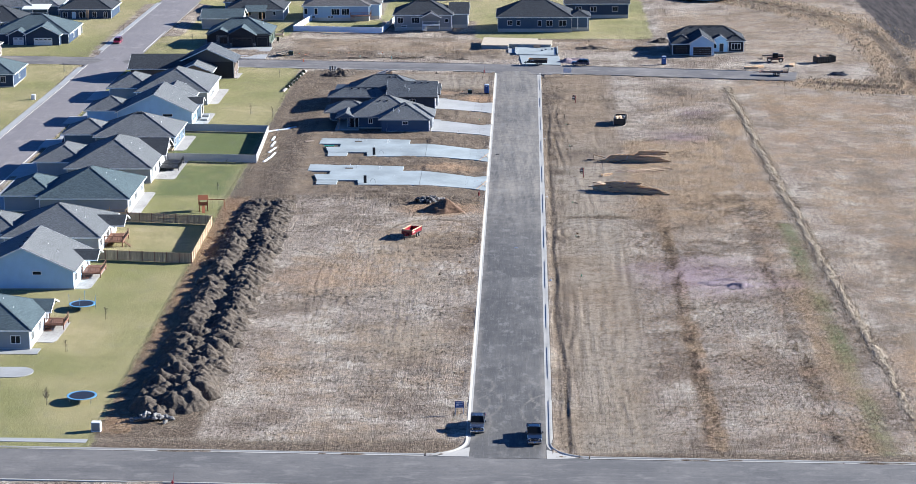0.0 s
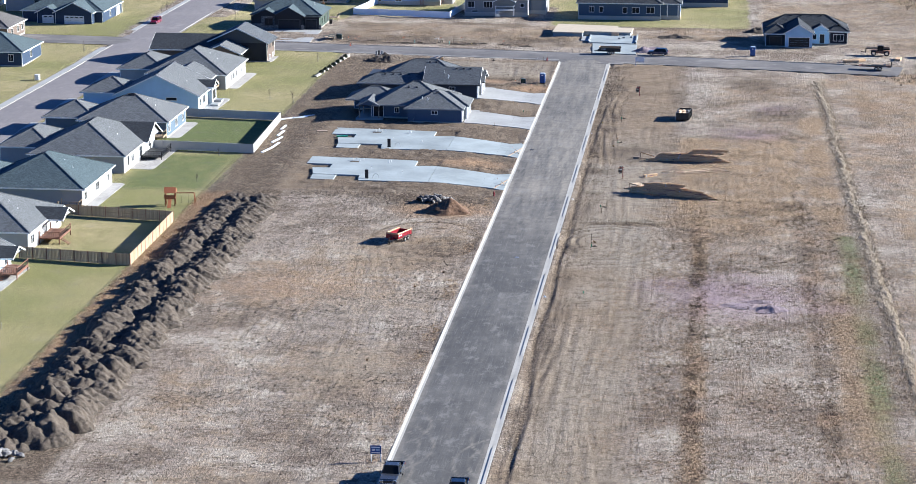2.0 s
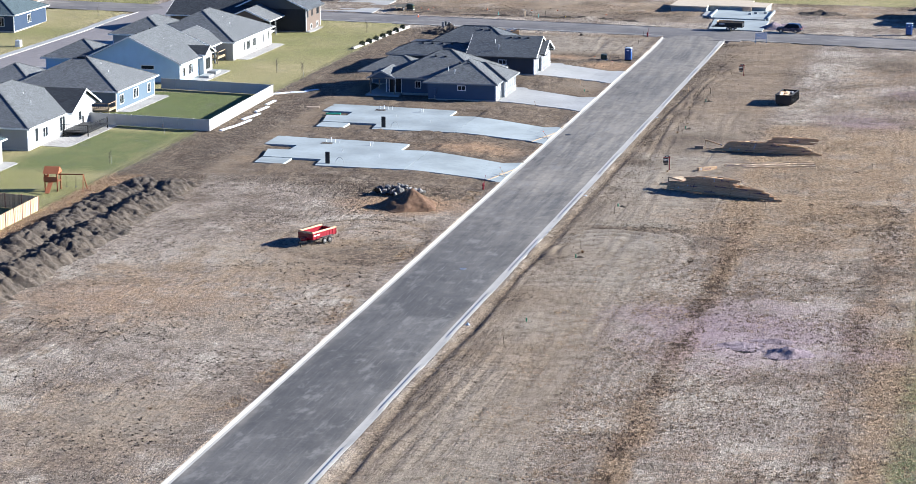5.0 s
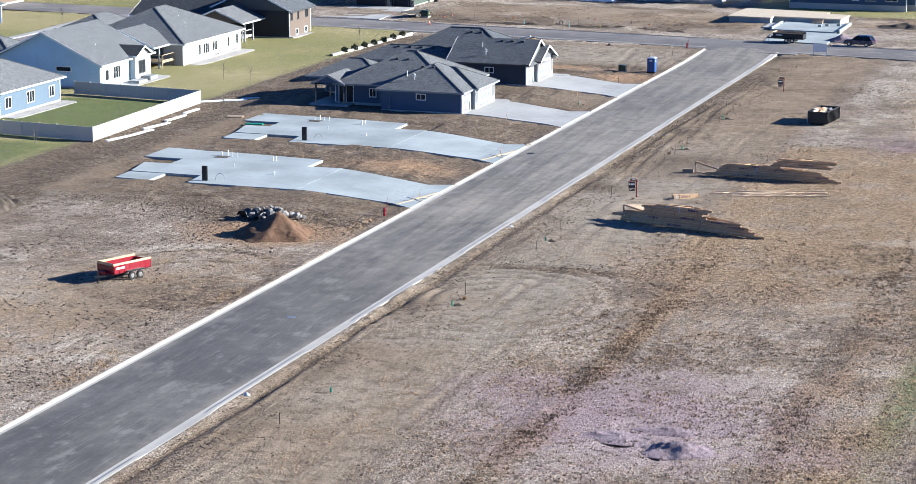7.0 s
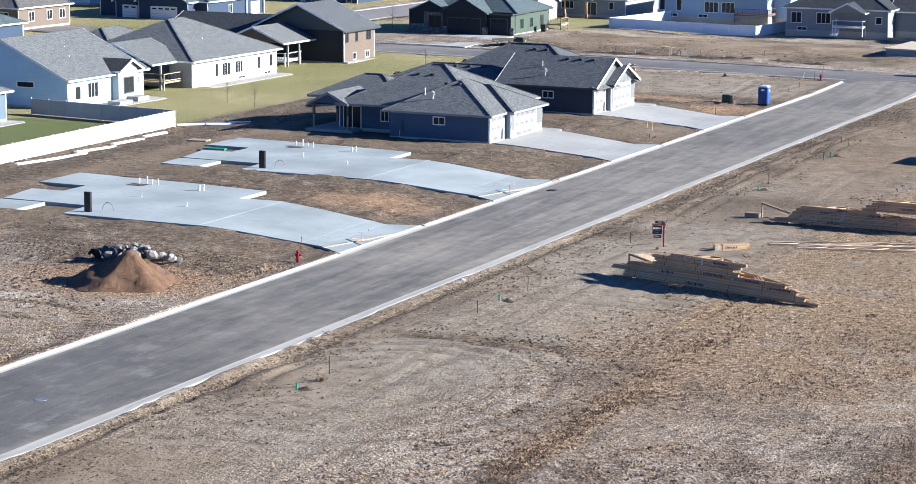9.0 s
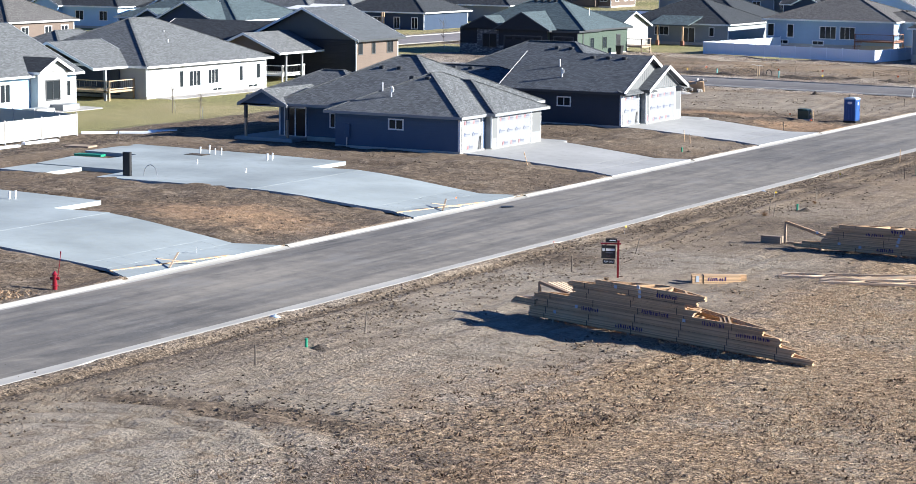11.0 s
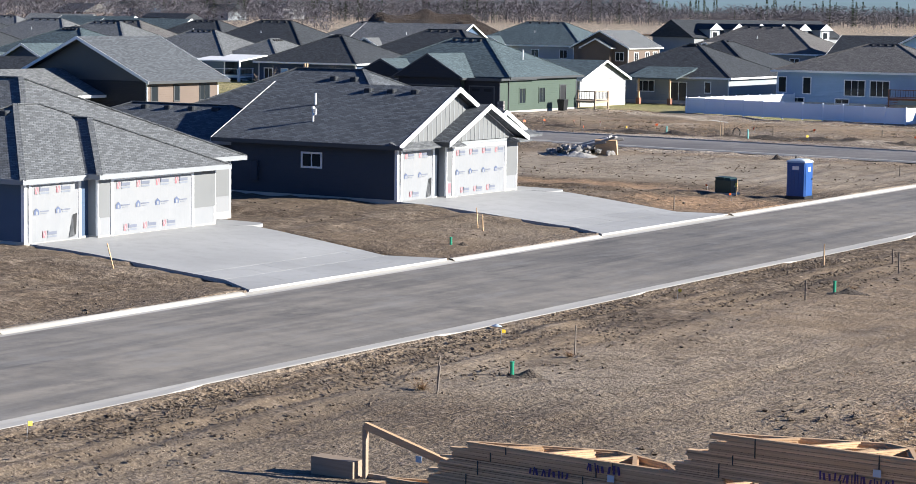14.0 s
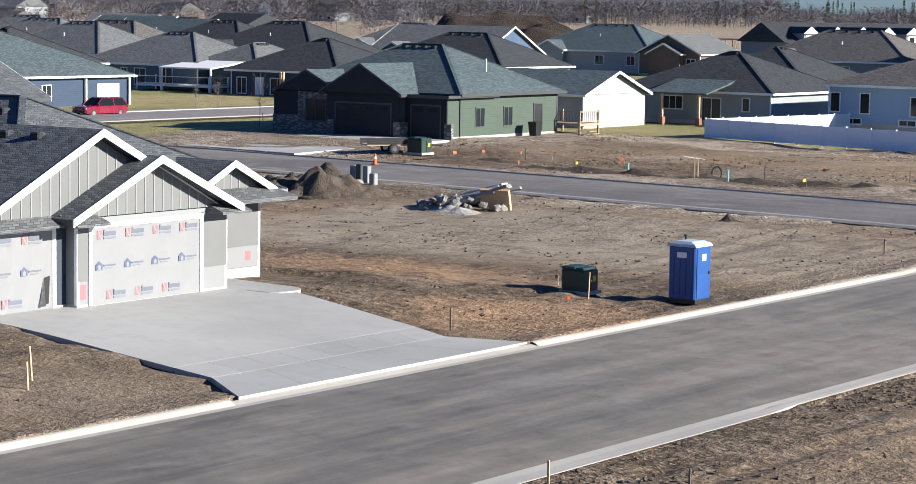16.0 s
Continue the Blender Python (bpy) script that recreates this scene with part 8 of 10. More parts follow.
for x, y, h, lx in ((11.45, 116.0, 1.0, 0.02), (11.24, 108.5, 0.95, 0.08), (11.3, 143.2, 1.0, 0.0), (11.7, 132.9, 0.8, 0.0), (11.9, 52.1, 0.9, 0.0), (11.7, 60.7, 1.0, 0.1), (11.35, 33.0, 1.1, 0.0), (11.4, 88.8, 0.9, 0.25), (11.4, 81.2, 0.9, 0.0), (12.0, 107.3, 0.9, 0.1), (9.7, 146.6, 0.7, 0.0), (11.6, -8.0, 0.9, 0.0), (-8.9, 195.0, 0.8, 0.0), (-9.25, 163.6, 0.8, 0.0)):
    stake(x, y, h * 0.9, M_BARK, "dark weathered survey stake in the soil", (lx, 0))
for x, y, h, lx in ((-11.2, 147.0, 0.95, -0.1), (-10.3, 146.0, 0.8, -0.05), (-12.6, 122.5, 1.0, -0.35), (-10.25, 173.4, 1.0, 0.05), (7.6, 144.2, 0.9, 0)):
    stake(x, y, h, M_LUMB, "pale timber survey stake in the soil", (lx, 0))
for x, y in ((11.95, 111.4), (11.55, 136.0), (11.6, 28.7), (11.57, 56.3), (12.0, 0.5), (-8.6, 140.5)):
    z = zf(x, y)
    solid("utility_stub", Geo().tube((x, y, z - 0.1), (x, y, z + 0.36), 0.06, n=12).tube((x, y, z + 0.36), (x, y, z + 0.4), 0.07, n=12), M_LIME, "bright green plastic service pipe stub", "pipe", (x, y, z), group="service pipe stubs")
    heap("soil_mound", x + 0.5, y + 0.2, 0.9, 0.7, 0.22, M_SOIL, "small mound of dug soil beside a pipe stub", int(x * 9 + y), 0.6, 16)
for k, (x, y, mt, wd) in enumerate(((7.9, 130.0, M_YELLOW, "yellow"), (8.3, 116.8, M_YELLOW, "yellow"), (7.4, 96.0, M_YELLOW, "yellow"), (6.9, 88.0, M_ORANGE, "orange"), (-7.6, 75.3, M_ORANGE, "orange"), (-8.2, 178.0, M_YELLOW, "yellow"), (-13.4, 176.2, M_ORANGE, "orange"), (-9.4, 171.0, M_ORANGE, "orange"), (-7.4, 102.9, M_ORANGE, "orange"))):
    z = zf(x, y)
    f = thing("marker_flag", wd + " wire marker flag in the soil", "flag", (x, y, z), 30 * k, "marker flags")
    part("wire", Geo().tube((0, 0, -0.05), (0.03, 0, 0.42), 0.008, n=5), M_STEEL, f)
    part("cloth", Geo().add([(0.03, 0, 0.42), (0.16, 0.03, 0.4), (0.15, 0.02, 0.29), (0.03, 0, 0.31)], [(0, 1, 2, 3), (3, 2, 1, 0)]), mt, f)
for dy in (0.0, 27.8):
    f = thing("form_boards", "crossed timber form boards at the drive's edge", "form boards", (-6.3, 71.5 + dy, 0.08))
    part("board", Geo().bar((-1.4, -3.4, 0.06), (0.5, 4.2, 0.06), 0.14, 0.05), M_LUMB, f)
    part("board", Geo().bar((-0.4, -0.9, 0.45), (0.5, 1.2, 0.05), 0.1, 0.04), M_LUMBD, f)
    part("board", Geo().bar((0.4, -0.9, 0.05), (-0.5, 1.1, 0.5), 0.1, 0.04), M_LUMBD, f)
for k, (x, y, mt, wd) in enumerate(((-57.6, 229.7, M_ORANGE, "orange"), (-57.1, 232.4, M_ORANGE, "orange"), (-48.9, 224.9, M_ORANGE, "orange"), (-51.4, 232.6, M_ORANGE, "orange"), (-36.7, 232.9, M_ORANGE, "orange"), (-31.6, 234.0, M_ORANGE, "orange"), (-20.9, 229.5, M_ORANGE, "orange"), (-45.8, 232.8, M_ORANGE, "orange"), (-28.3, 225.0, M_YELLOW, "yellow"), (-46.0, 227.5, M_YELLOW, "yellow"), (-54.6, 233.6, M_ORANGE, "orange"), (-59.5, 231.5, M_ORANGE, "orange"))):
    z = zf(x, y)
    f = thing("marker_flag", wd + " wire marker flag beside the far trench", "flag", (x, y, z), 40 + 23 * k, "marker flags past the far street")
    part("wire", Geo().tube((0, 0, -0.05), (0.03, 0, 0.48), 0.008, n=5), M_STEEL, f)
    part("cloth", Geo().add([(0.03, 0, 0.5), (0.25, 0.1, 0.47), (0.24, 0.08, 0.3), (0.03, 0, 0.33)], [(0, 1, 2, 3), (3, 2, 1, 0)]), mt, f)
for k, (x, y, l) in enumerate(((-49.0, 226.3, 3.2), (-45.2, 226.4, 3.6), (-41.2, 226.6, 2.4), (-36.6, 227.6, 2.2), (-32.5, 226.2, 2.6), (-28.6, 226.8, 3.2), (-25.0, 227.4, 2.6), (-53.0, 228.2, 3.0), (-57.0, 228.8, 2.4), (-21.0, 226.8, 2.0), (-15.5, 224.4, 2.0))):
    heap("trench_spoil", x, y, l * 1.35, 0.85, 0.34, M_SOIL, "low ridge of dark soil thrown out of a trench", 700 + k, 0.6, 18)
hoop = Geo()
ring = [(0.3 * math.cos(a), 0.0, 0.3 + 0.42 * math.sin(a)) for a in np.linspace(-0.6, math.pi + 0.6, 15)]
for a, b in zip(ring, ring[1:]):
    hoop.tube(a, b, 0.045, n=7)
part("hose", hoop, M_BLACK, thing("conduit_loop", "black conduit looped up out of the soil", "conduit", (-36.05, 227.95, zf(-36, 228) - 0.05), 35))
for x, y, h in ((-42.6, 228.1, 0.5), (-33.9, 225.55, 0.65)):
    z = zf(x, y)
    solid("service_stub", Geo().tube((x, y, z - 0.1), (x, y, z + h), 0.07, n=10).tube((x, y, z + h), (x, y, z + h + 0.05), 0.085, n=10), M_TEAL, "pale teal plastic service stub in the soil", "pipe", (x, y, z), group="service stubs past the far street")
for x, y, h in ((-33.2, 228.9, 0.9), (-52.5, 231.0, 0.9), (-24.5, 231.0, 0.8)):
    stake(x, y, h, M_BARK, "dark weathered survey stake past the far street")
lot = thing("lot_sign", "small white sign board on two timber legs", "sign", (-37.0, 227.0, zf(-37, 227)), 32)
part("board", Geo().bar((-0.75, 0, 1.28), (0.55, 0, 1.12), 0.24, 0.03), M_SIGNW, lot)
part("leg", Geo().box(-0.1, -0.03, 0.02, 0.06, -0.1, 1.25), M_LUMBP, lot)
part("leg", Geo().box(0.12, 0.19, 0.02, 0.06, -0.1, 1.2), M_LUMBP, lot)
for x, y, mt, wd in ((-10.9, 203.4, M_PVC, "white"), (-9.4, 203.6, M_BARK, "dark")):
    stake(x, y, 0.95, mt, wd + " stake beside the hydrant", (0.18, 0) if mt is M_PVC else (0, 0))
heap("soil_mound", -20.9, 202.5, 1.0, 0.7, 0.3, M_SOIL, "small mound of dug soil on the bare lot", 741, 0.6, 16)
for x, y, s0 in ((6.5, 61.6, 0.2), (6.45, 119.6, 0.14), (6.6, -2.2, 0.2)):
    heap("litter", x, y, s0 * 1.5, s0, s0 * 0.9, M_LBLUE, "crumpled pale plastic litter against the kerb", int(x * 31 + y), 0.8, 10, z=0.05)
solid("manhole_cover", Geo().tube((-3.85, 102.9, -0.05), (-3.85, 102.9, 0.042), 0.42, n=24), M_BLACK, "rusty iron manhole cover in the asphalt", "manhole cover", (-3.85, 102.9, 0))
solid("manhole_cover", Geo().tube((0.6, 20.5, -0.05), (0.6, 20.5, 0.062), 0.38, n=24), M_STEEL, "grey iron manhole cover in the asphalt", "manhole cover", (0.6, 20.5, 0))
solid("green_bundle", Geo().box(-1.1, 1.1, -0.35, 0.35, 0.0, 0.16).move(pose(-40.9, 108.6, 0.62, 0, 0, 8)), M_LIME, "green strapping bundle on the soil", "bundle", (-40.9, 108.6, 0.6))
solid("timber_pallet", Geo().box(-1.0, 1.0, -0.7, 0.7, 0.0, 0.14).move(pose(-45.6, 113.5, zf(-45.6, 113.5), 0, 0, 10)), M_LUMBD, "weathered pallet lying on the soil", "pallet", (-45.6, 113.5, 0.3))


# ---- houses beyond the far street ----
def cottage(label, at, blocks, wall, roof, trim=None, group="houses beyond the far street"):
    """A house from blocks of (x0, x1, y0, y1, base, eave, form, pitch); forms: hip, gx, gy."""
    trim = trim or T_WHITE
    t = house(label, at, group)
    for x0, x1, y0, y1, zb, ze, form, p in blocks:
        walls(t, x0, x1, y0, y1, zb, ze, wall, trim)
        if form == "hip":
            r, a, b = hip_roof(t, x0 - 0.55, x1 + 0.55, y0 - 0.55, y1 + 0.55, ze, p, roof, trim)
            vents(t, a, b, 4, 0.5, (0, -1, 0) if abs(a[0] - b[0]) >= abs(a[1] - b[1]) else (1, 0, 0), p)
        else:
            gable_roof(t, x0 - 0.55, x1 + 0.55, y0 - 0.55, y1 + 0.55, ze, p, form[1], roof, trim, wall, 0.55)
    return t


gr = cottage("sage green and black house with stone trim and dark garage doors", (-76, 250, 0.6),
             ((-86.2, -68.9, 246.0, 259.4, 0.6, 4.0, "hip", 0.5), (-80.0, -72.9, 243.6, 250.0, 0.6, 3.9, "gy", 0.56), (-85.4, -79.6, 244.4, 250.0, 0.6, 3.9, "gy", 0.48), (-72.9, -68.97, 244.4, 250.0, 0.6, 3.9, "gy", 0.0)), W_GREEN, R_BLUE, T_DARK)
part("front_cladding", Geo().box(-80.0, -72.9, 243.5, 243.6, 0.6, 3.9).box(-72.9, -68.92, 244.3, 244.4, 0.6, 3.9).box(-86.2, -80.0, 244.3, 244.4, 0.6, 3.9), W_BLACK, gr, "black front siding", world=True)
part("gable_cladding", Geo().loft([[(-80.4, 243.0 + k, 3.9), (-72.5, 243.0 + k, 3.9), (-76.45, 243.0 + k, 6.05)] for k in (0.0, 0.06)]), W_BLACK, gr, world=True)
part("gable_cladding", Geo().loft([[(-85.8, 243.8 + k, 3.9), (-79.2, 243.8 + k, 3.9), (-82.5, 243.8 + k, 5.4)] for k in (0.0, 0.06)]), W_BLACK, gr, world=True)
garage_door(gr, "S", 243.5, -76.4, 0.65, 5.4, 2.4, W_BLACK, T_DARK)
garage_door(gr, "S", 244.3, -70.9, 0.65, 2.7, 2.4, W_BLACK, T_DARK)
part("stone_veneer", Geo().box(-83.6, -80.1, 244.18, 244.3, 0.6, 3.8).box(-86.2, -83.6, 244.2, 244.3, 0.6, 1.9), M_STONE, gr, "grey ledge-stone veneer", world=True)
for x in (-79.6, -73.0, -68.7):
    part("stone_base", Geo().box(x - 0.3, x + 0.35, 243.3 if x < -70 else 244.1, 244.4, 0.6, 1.75), M_STONE, gr, world=True)
window(gr, "S", 244.18, -81.7, 1.5, 2.0, 1.7, T_DARK, 1)
for y in (248.6, 252.4):
    window(gr, "E", -68.9, y, 1.45, 1.1, 1.4, W_GREEN, 1)
door(gr, "E", -68.9, 256.6, 0.9, 1.1, 2.1, M_BLACK, T_DARK)
part("wheelie_bin", Geo().loft([[(-67.9, 254.0, 0.6), (-67.3, 254.0, 0.6), (-67.3, 254.7, 0.6), (-67.9, 254.7, 0.6)], [(-68.0, 253.9, 1.7), (-67.2, 253.9, 1.7), (-67.2, 254.8, 1.7), (-68.0, 254.8, 1.7)]]), M_BLACK, gr, "black wheeled bin beside the wall", world=True)
deck(gr, -70.5, -66.8, 259.6, 262.6, 1.4, M_LUMBD, "E")
flue(gr, -71.5, 253, 5.0, 1.6)
gd = thing("driveway", "broad pale concrete driveway of the green house", "driveway", (-74, 235, 0.4))
for k in range(4):
    part("panel", Geo().slab([(-79.5 + 2.9 * k, 226.5 - 0.3 * k), (-76.7 + 2.9 * k, 226.2 - 0.3 * k), (-76.7 + 2.9 * k, 243.4), (-79.5 + 2.9 * k, 243.4)], lambda x, y: zf(x, y) + 0.03, 0.0), M_DRIVE, gd, world=True)
ut = thing("utility_trailer", "low black utility trailer with wooden deck in a driveway", "trailer", (-63.4, 230.6, 0.42), 55)
part("bed", Geo().box(-2.2, 2.2, -0.9, 0.9, 0.55, 0.65), M_LUMBD, ut)
part("rail", Geo().box(-2.2, 2.2, -0.95, -0.9, 0.65, 1.0).box(-2.2, 2.2, 0.9, 0.95, 0.65, 1.0), M_BLACK, ut)
part("tongue", Geo().bar((2.2, 0, 0.55), (3.6, 0, 0.5), 0.1, 0.1), M_BLACK, ut)
for s in (-1, 1):
    wheel(ut, -0.3, s * 1.08, 0.34, 0.2)
cone = thing("traffic_cone", "orange traffic cone with a white band at the kerb", "traffic cone", (-57.2, 220.6, 0.4))
part("base", Geo().box(-0.2, 0.2, -0.2, 0.2, 0, 0.04), M_ORANGE, cone)
part("cone", Geo().tube((0, 0, 0.04), (0, 0, 0.72), 0.14, 0.03, 12), M_ORANGE, cone)
part("band", Geo().tube((0, 0, 0.35), (0, 0, 0.5), 0.1, 0.075, 12), T_WHITE, cone)
cottage("white gabled house end with a grey roof beyond the green house", (-86, 286, 0.4), ((-93.0, -81.3, 282.4, 293.2, 0.0, 2.75, "gx", 0.36),), W_WHITE, R_BLUE)
hc = cottage("grey-tan sided house with a charcoal hip roof and patio posts", (-77, 305, 0.5), ((-87.8, -70.7, 299.0, 315.0, -0.1, 2.9, "hip", 0.44), (-90.0, -74.0, 313.0, 330.0, -0.1, 3.2, "hip", 0.45)), W_LGREY, R_DARK)
window(hc, "S", 299.0, -81.6, 1.1, 2.2, 1.2, T_WHITE, 2)
window(hc, "S", 299.0, -73.4, 1.1, 0.7, 1.2, T_WHITE, 0)
door(hc, "S", 299.0, -77.2, 0.1, 2.0, 2.1, M_GLASS, T_WHITE, True)
for x in (-80.8, -76.7):
    part("patio_post", Geo().box(x - 0.1, x + 0.1, 295.6, 295.8, -0.4, 2.75), M_LUMB, hc, world=True)
    part("post_base", Geo().box(x - 0.22, x + 0.22, 295.45, 295.95, -0.4, 0.4), M_DECK, hc, world=True)
part("patio_roof", Geo().loft([[(-82.3, 295.2, 2.65), (-75.6, 295.2, 2.65), (-75.6, 301, 3.8), (-82.3, 301, 3.8)], [(-82.3, 295.2, 2.8), (-75.6, 295.2, 2.8), (-75.6, 301, 4.0), (-82.3, 301, 4.0)]]), R_BLUE, hc, world=True)
na = cottage("pale blue-grey sided house with weathered hip roof behind a white fence", (-55, 306, 0.4), ((-64.6, -45.0, 299.0, 315.0, 0.3, 4.0, "hip", 0.36), (-50.6, -42.0, 302.5, 313.0, 0.3, 3.95, "hip", 0.3)), W_PALE, R_BROWN)
for x, z, w, h, m in ((-63.9, 1.5, 0.9, 1.7, 0), (-60.85, 1.4, 0.9, 1.8, 0), (-55.0, 1.3, 2.4, 1.7, 2), (-52.0, 1.3, 2.2, 1.7, 2), (-62.0, 0.35, 1.6, 0.5, 1), (-56.5, 0.35, 1.6, 0.5, 1)):
    window(na, "S", 299.0, x, z, w, h, T_WHITE, m)
deck(na, -50.4, -44.4, 297.4, 302.0, 1.2, M_DECK)
nb = cottage("grey-blue sided house with a dark hip roof", (-26, 286, 0.4), ((-36.2, -19.5, 280.5, 294.0, 0.3, 4.0, "hip", 0.48), (-20.0, -15.0, 285.0, 296.0, 0.3, 3.6, "gx", 0.45)), W_GREY, R_DARK)
for x, z, w, h, m in ((-34.5, 1.6, 1.6, 1.6, 1), (-30.0, 1.6, 2.2, 1.6, 2), (-21.0, 1.8, 0.9, 1.0, 0), (-33.5, 0.35, 1.5, 0.5, 1)):
    window(nb, "S", 280.5, x, z, w, h, T_WHITE, m)
gable_roof(nb, -28.5, -22.5, 277.8, 284.0, 3.6, 0.5, "y", R_DARK, T_WHITE, W_GREY, 0.4, "a")
deck(nb, -28.0, -23.0, 278.4, 280.5, 1.3, T_WHITE)
nc = cottage("slate blue house with a broad charcoal hip roof", (6, 286, 0.4), ((-6.0, 15.5, 277.0, 293.0, 0.3, 3.8, "hip", 0.5), (15.0, 20.5, 279.0, 288.0, 0.3, 3.6, "hip", 0.42)), W_NAVY, R_DARK)
for x, z, w, h, m in ((-2.5, 1.4, 1.2, 1.4, 1), (0.0, 1.4, 0.9, 1.4, 0), (6.2, 1.2, 1.0, 1.5, 0), (9.0, 1.2, 1.8, 1.5, 1), (12.8, 1.2, 2.0, 1.6, 1)):
    window(nc, "S", 277.0, x, z, w, h, T_WHITE, m)
for x in (17.2, 20.0):
    part("patio_post", Geo().box(x - 0.1, x + 0.1, 277.0, 277.2, 0.3, 3.4), T_WHITE, nc, world=True)
nd = cottage("dark blue sided house with a charcoal roof", (25, 310, 0.4), ((14.0, 33.0, 304.0, 317.0, 0.3, 3.8, "gx", 0.5),), W_DKBLUE, R_DARK)
for x in (18.0, 22.5, 29.0):
    window(nd, "S", 304.0, x, 1.4, 1.6, 1.4, T_WHITE, 1)
bh = cottage("black and white new house with charcoal roofs", (52, 231, 0.4), ((42.0, 61.6, 231.0, 241.0, 0.4, 3.5, "hip", 0.55), (42.0, 47.6, 224.0, 231.0, 0.4, 3.5, "hip", 0.55), (57.4, 61.6, 229.0, 233.0, 0.4, 3.5, "hip", 0.55), (53.2, 57.2, 229.5, 234.0, 0.4, 3.5, "gy", 0.55)), W_BLACK, R_DARK)
walls(bh, 46.6, 53.0, 222.6, 234.0, 0.4, 3.7, W_ICE, T_WHITE)
gable_roof(bh, 46.0, 53.6, 222.0, 236.0, 3.7, 0.6, "y", R_DARK, T_WHITE, W_ICE, 0.5, "ab")
part("gable_cladding", Geo().loft([[(46.6, 222.38 + k, 3.6), (53.0, 222.38 + k, 3.6), (49.8, 222.38 + k, 5.5)] for k in (0.0, 0.06)]), W_ICE, bh, world=True)
part("gable_cladding", Geo().loft([[(53.0, 229.2 + k, 3.45), (57.4, 229.2 + k, 3.45), (55.2, 229.2 + k, 4.6)] for k in (0.0, 0.06)]), W_ICE, bh, world=True)
garage_door(bh, "S", 222.6, 49.9, 0.45, 4.9, 2.3, M_BLACK, T_WHITE, False)
garage_door(bh, "S", 224.0, 44.4, 0.45, 2.8, 2.3, M_BLACK, T_DARK, False)
part("front_cladding", Geo().box(53.0, 57.3, 229.3, 229.5, 0.4, 3.4), W_ICE, bh, world=True)
door(bh, "S", 229.3, 55.6, 0.45, 1.1, 2.2, M_BLACK)
window(bh, "S", 229.3, 53.8, 1.4, 0.9, 1.3, T_WHITE, 0)
window(bh, "S", 229.0, 59.5, 1.2, 2.4, 1.5, T_WHITE, 2)
bh.matrix_world = pose(-0.2, 6.6, 0) @ bh.matrix_world
heap("soil_mound", 39.8, 254.8, 4.0, 2.0, 1.3, M_SOIL, "low heap of dark soil behind the black house", 21, 0.6, 28)
ns = thing("foundation_slab", "new foundation with a pale plywood floor deck beyond the far street", "foundation", (0, 232, 0.3))
part("floor_deck", Geo().slab([(-10.2, 241.6), (-2.6, 240.8), (-2.5, 243.4), (9.2, 242.2), (9.6, 249.5), (5.5, 250.0), (5.6, 252.6), (-9.6, 255.0)], 1.42, 1.22), M_PLY, ns, "pale plywood floor deck", world=True)
part("stem_wall", Geo().slab([(-10.0, 241.8), (-2.7, 241.0), (-2.6, 243.6), (9.0, 242.4), (9.4, 249.3), (5.3, 249.8), (5.4, 252.4), (-9.4, 254.8)], 1.22, -0.4), M_CONC, ns, "grey concrete stem wall", world=True)
part("garage_slab", Geo().slab([(-0.4, 243.0), (-0.4, 230.6), (10.4, 229.4), (10.6, 242.0)], 0.66, 0.1), M_CONC, ns, world=True)
part("drive_apron", Geo().slab([(1.2, 215.8), (11.4, 214.6), (11.2, 229.2), (0.4, 230.4)], 0.48, 0.1), M_CONC, ns, world=True)
part("walk_slab", Geo().slab([(-2.6, 240.6), (-2.6, 233.6), (-0.8, 233.4), (-0.8, 240.4)], 0.6, 0.1), M_DRIVE, ns, world=True)
part("curb_wall", Geo().box(-0.75, -0.45, 231.0, 241.0, 0.1, 0.95), M_CONC, ns, world=True)
part("curb_wall", Geo().box(10.65, 10.95, 230.0, 242.2, 0.1, 0.95), M_CONC, ns, world=True)
for k in range(4):
    part("step", Geo().box(4.4, 6.2, 242.2 - 0.28 * (k + 1), 242.2 - 0.28 * k, 0.66, 1.36 - 0.17 * k), M_LUMBD, ns, "dark timber step", world=True)
for x, y in ((6.6, 236.2), (7.6, 237.6), (9.4, 238.4)):
    solid("concrete_block", Geo().cbox(x - 0.3, x + 0.3, y - 0.2, y + 0.2, 0.665, 1.05, 0.02), M_DRIVE, "grey block standing on the garage slab", "block", (x, y, 0.66), group="blocks on the far slab")
heap("gravel_mound", 16.0, 223.5, 4.2, 3.0, 0.5, M_GRAVEL, "spread of purple crushed stone beside the far slab", 15, 0.4, 30)

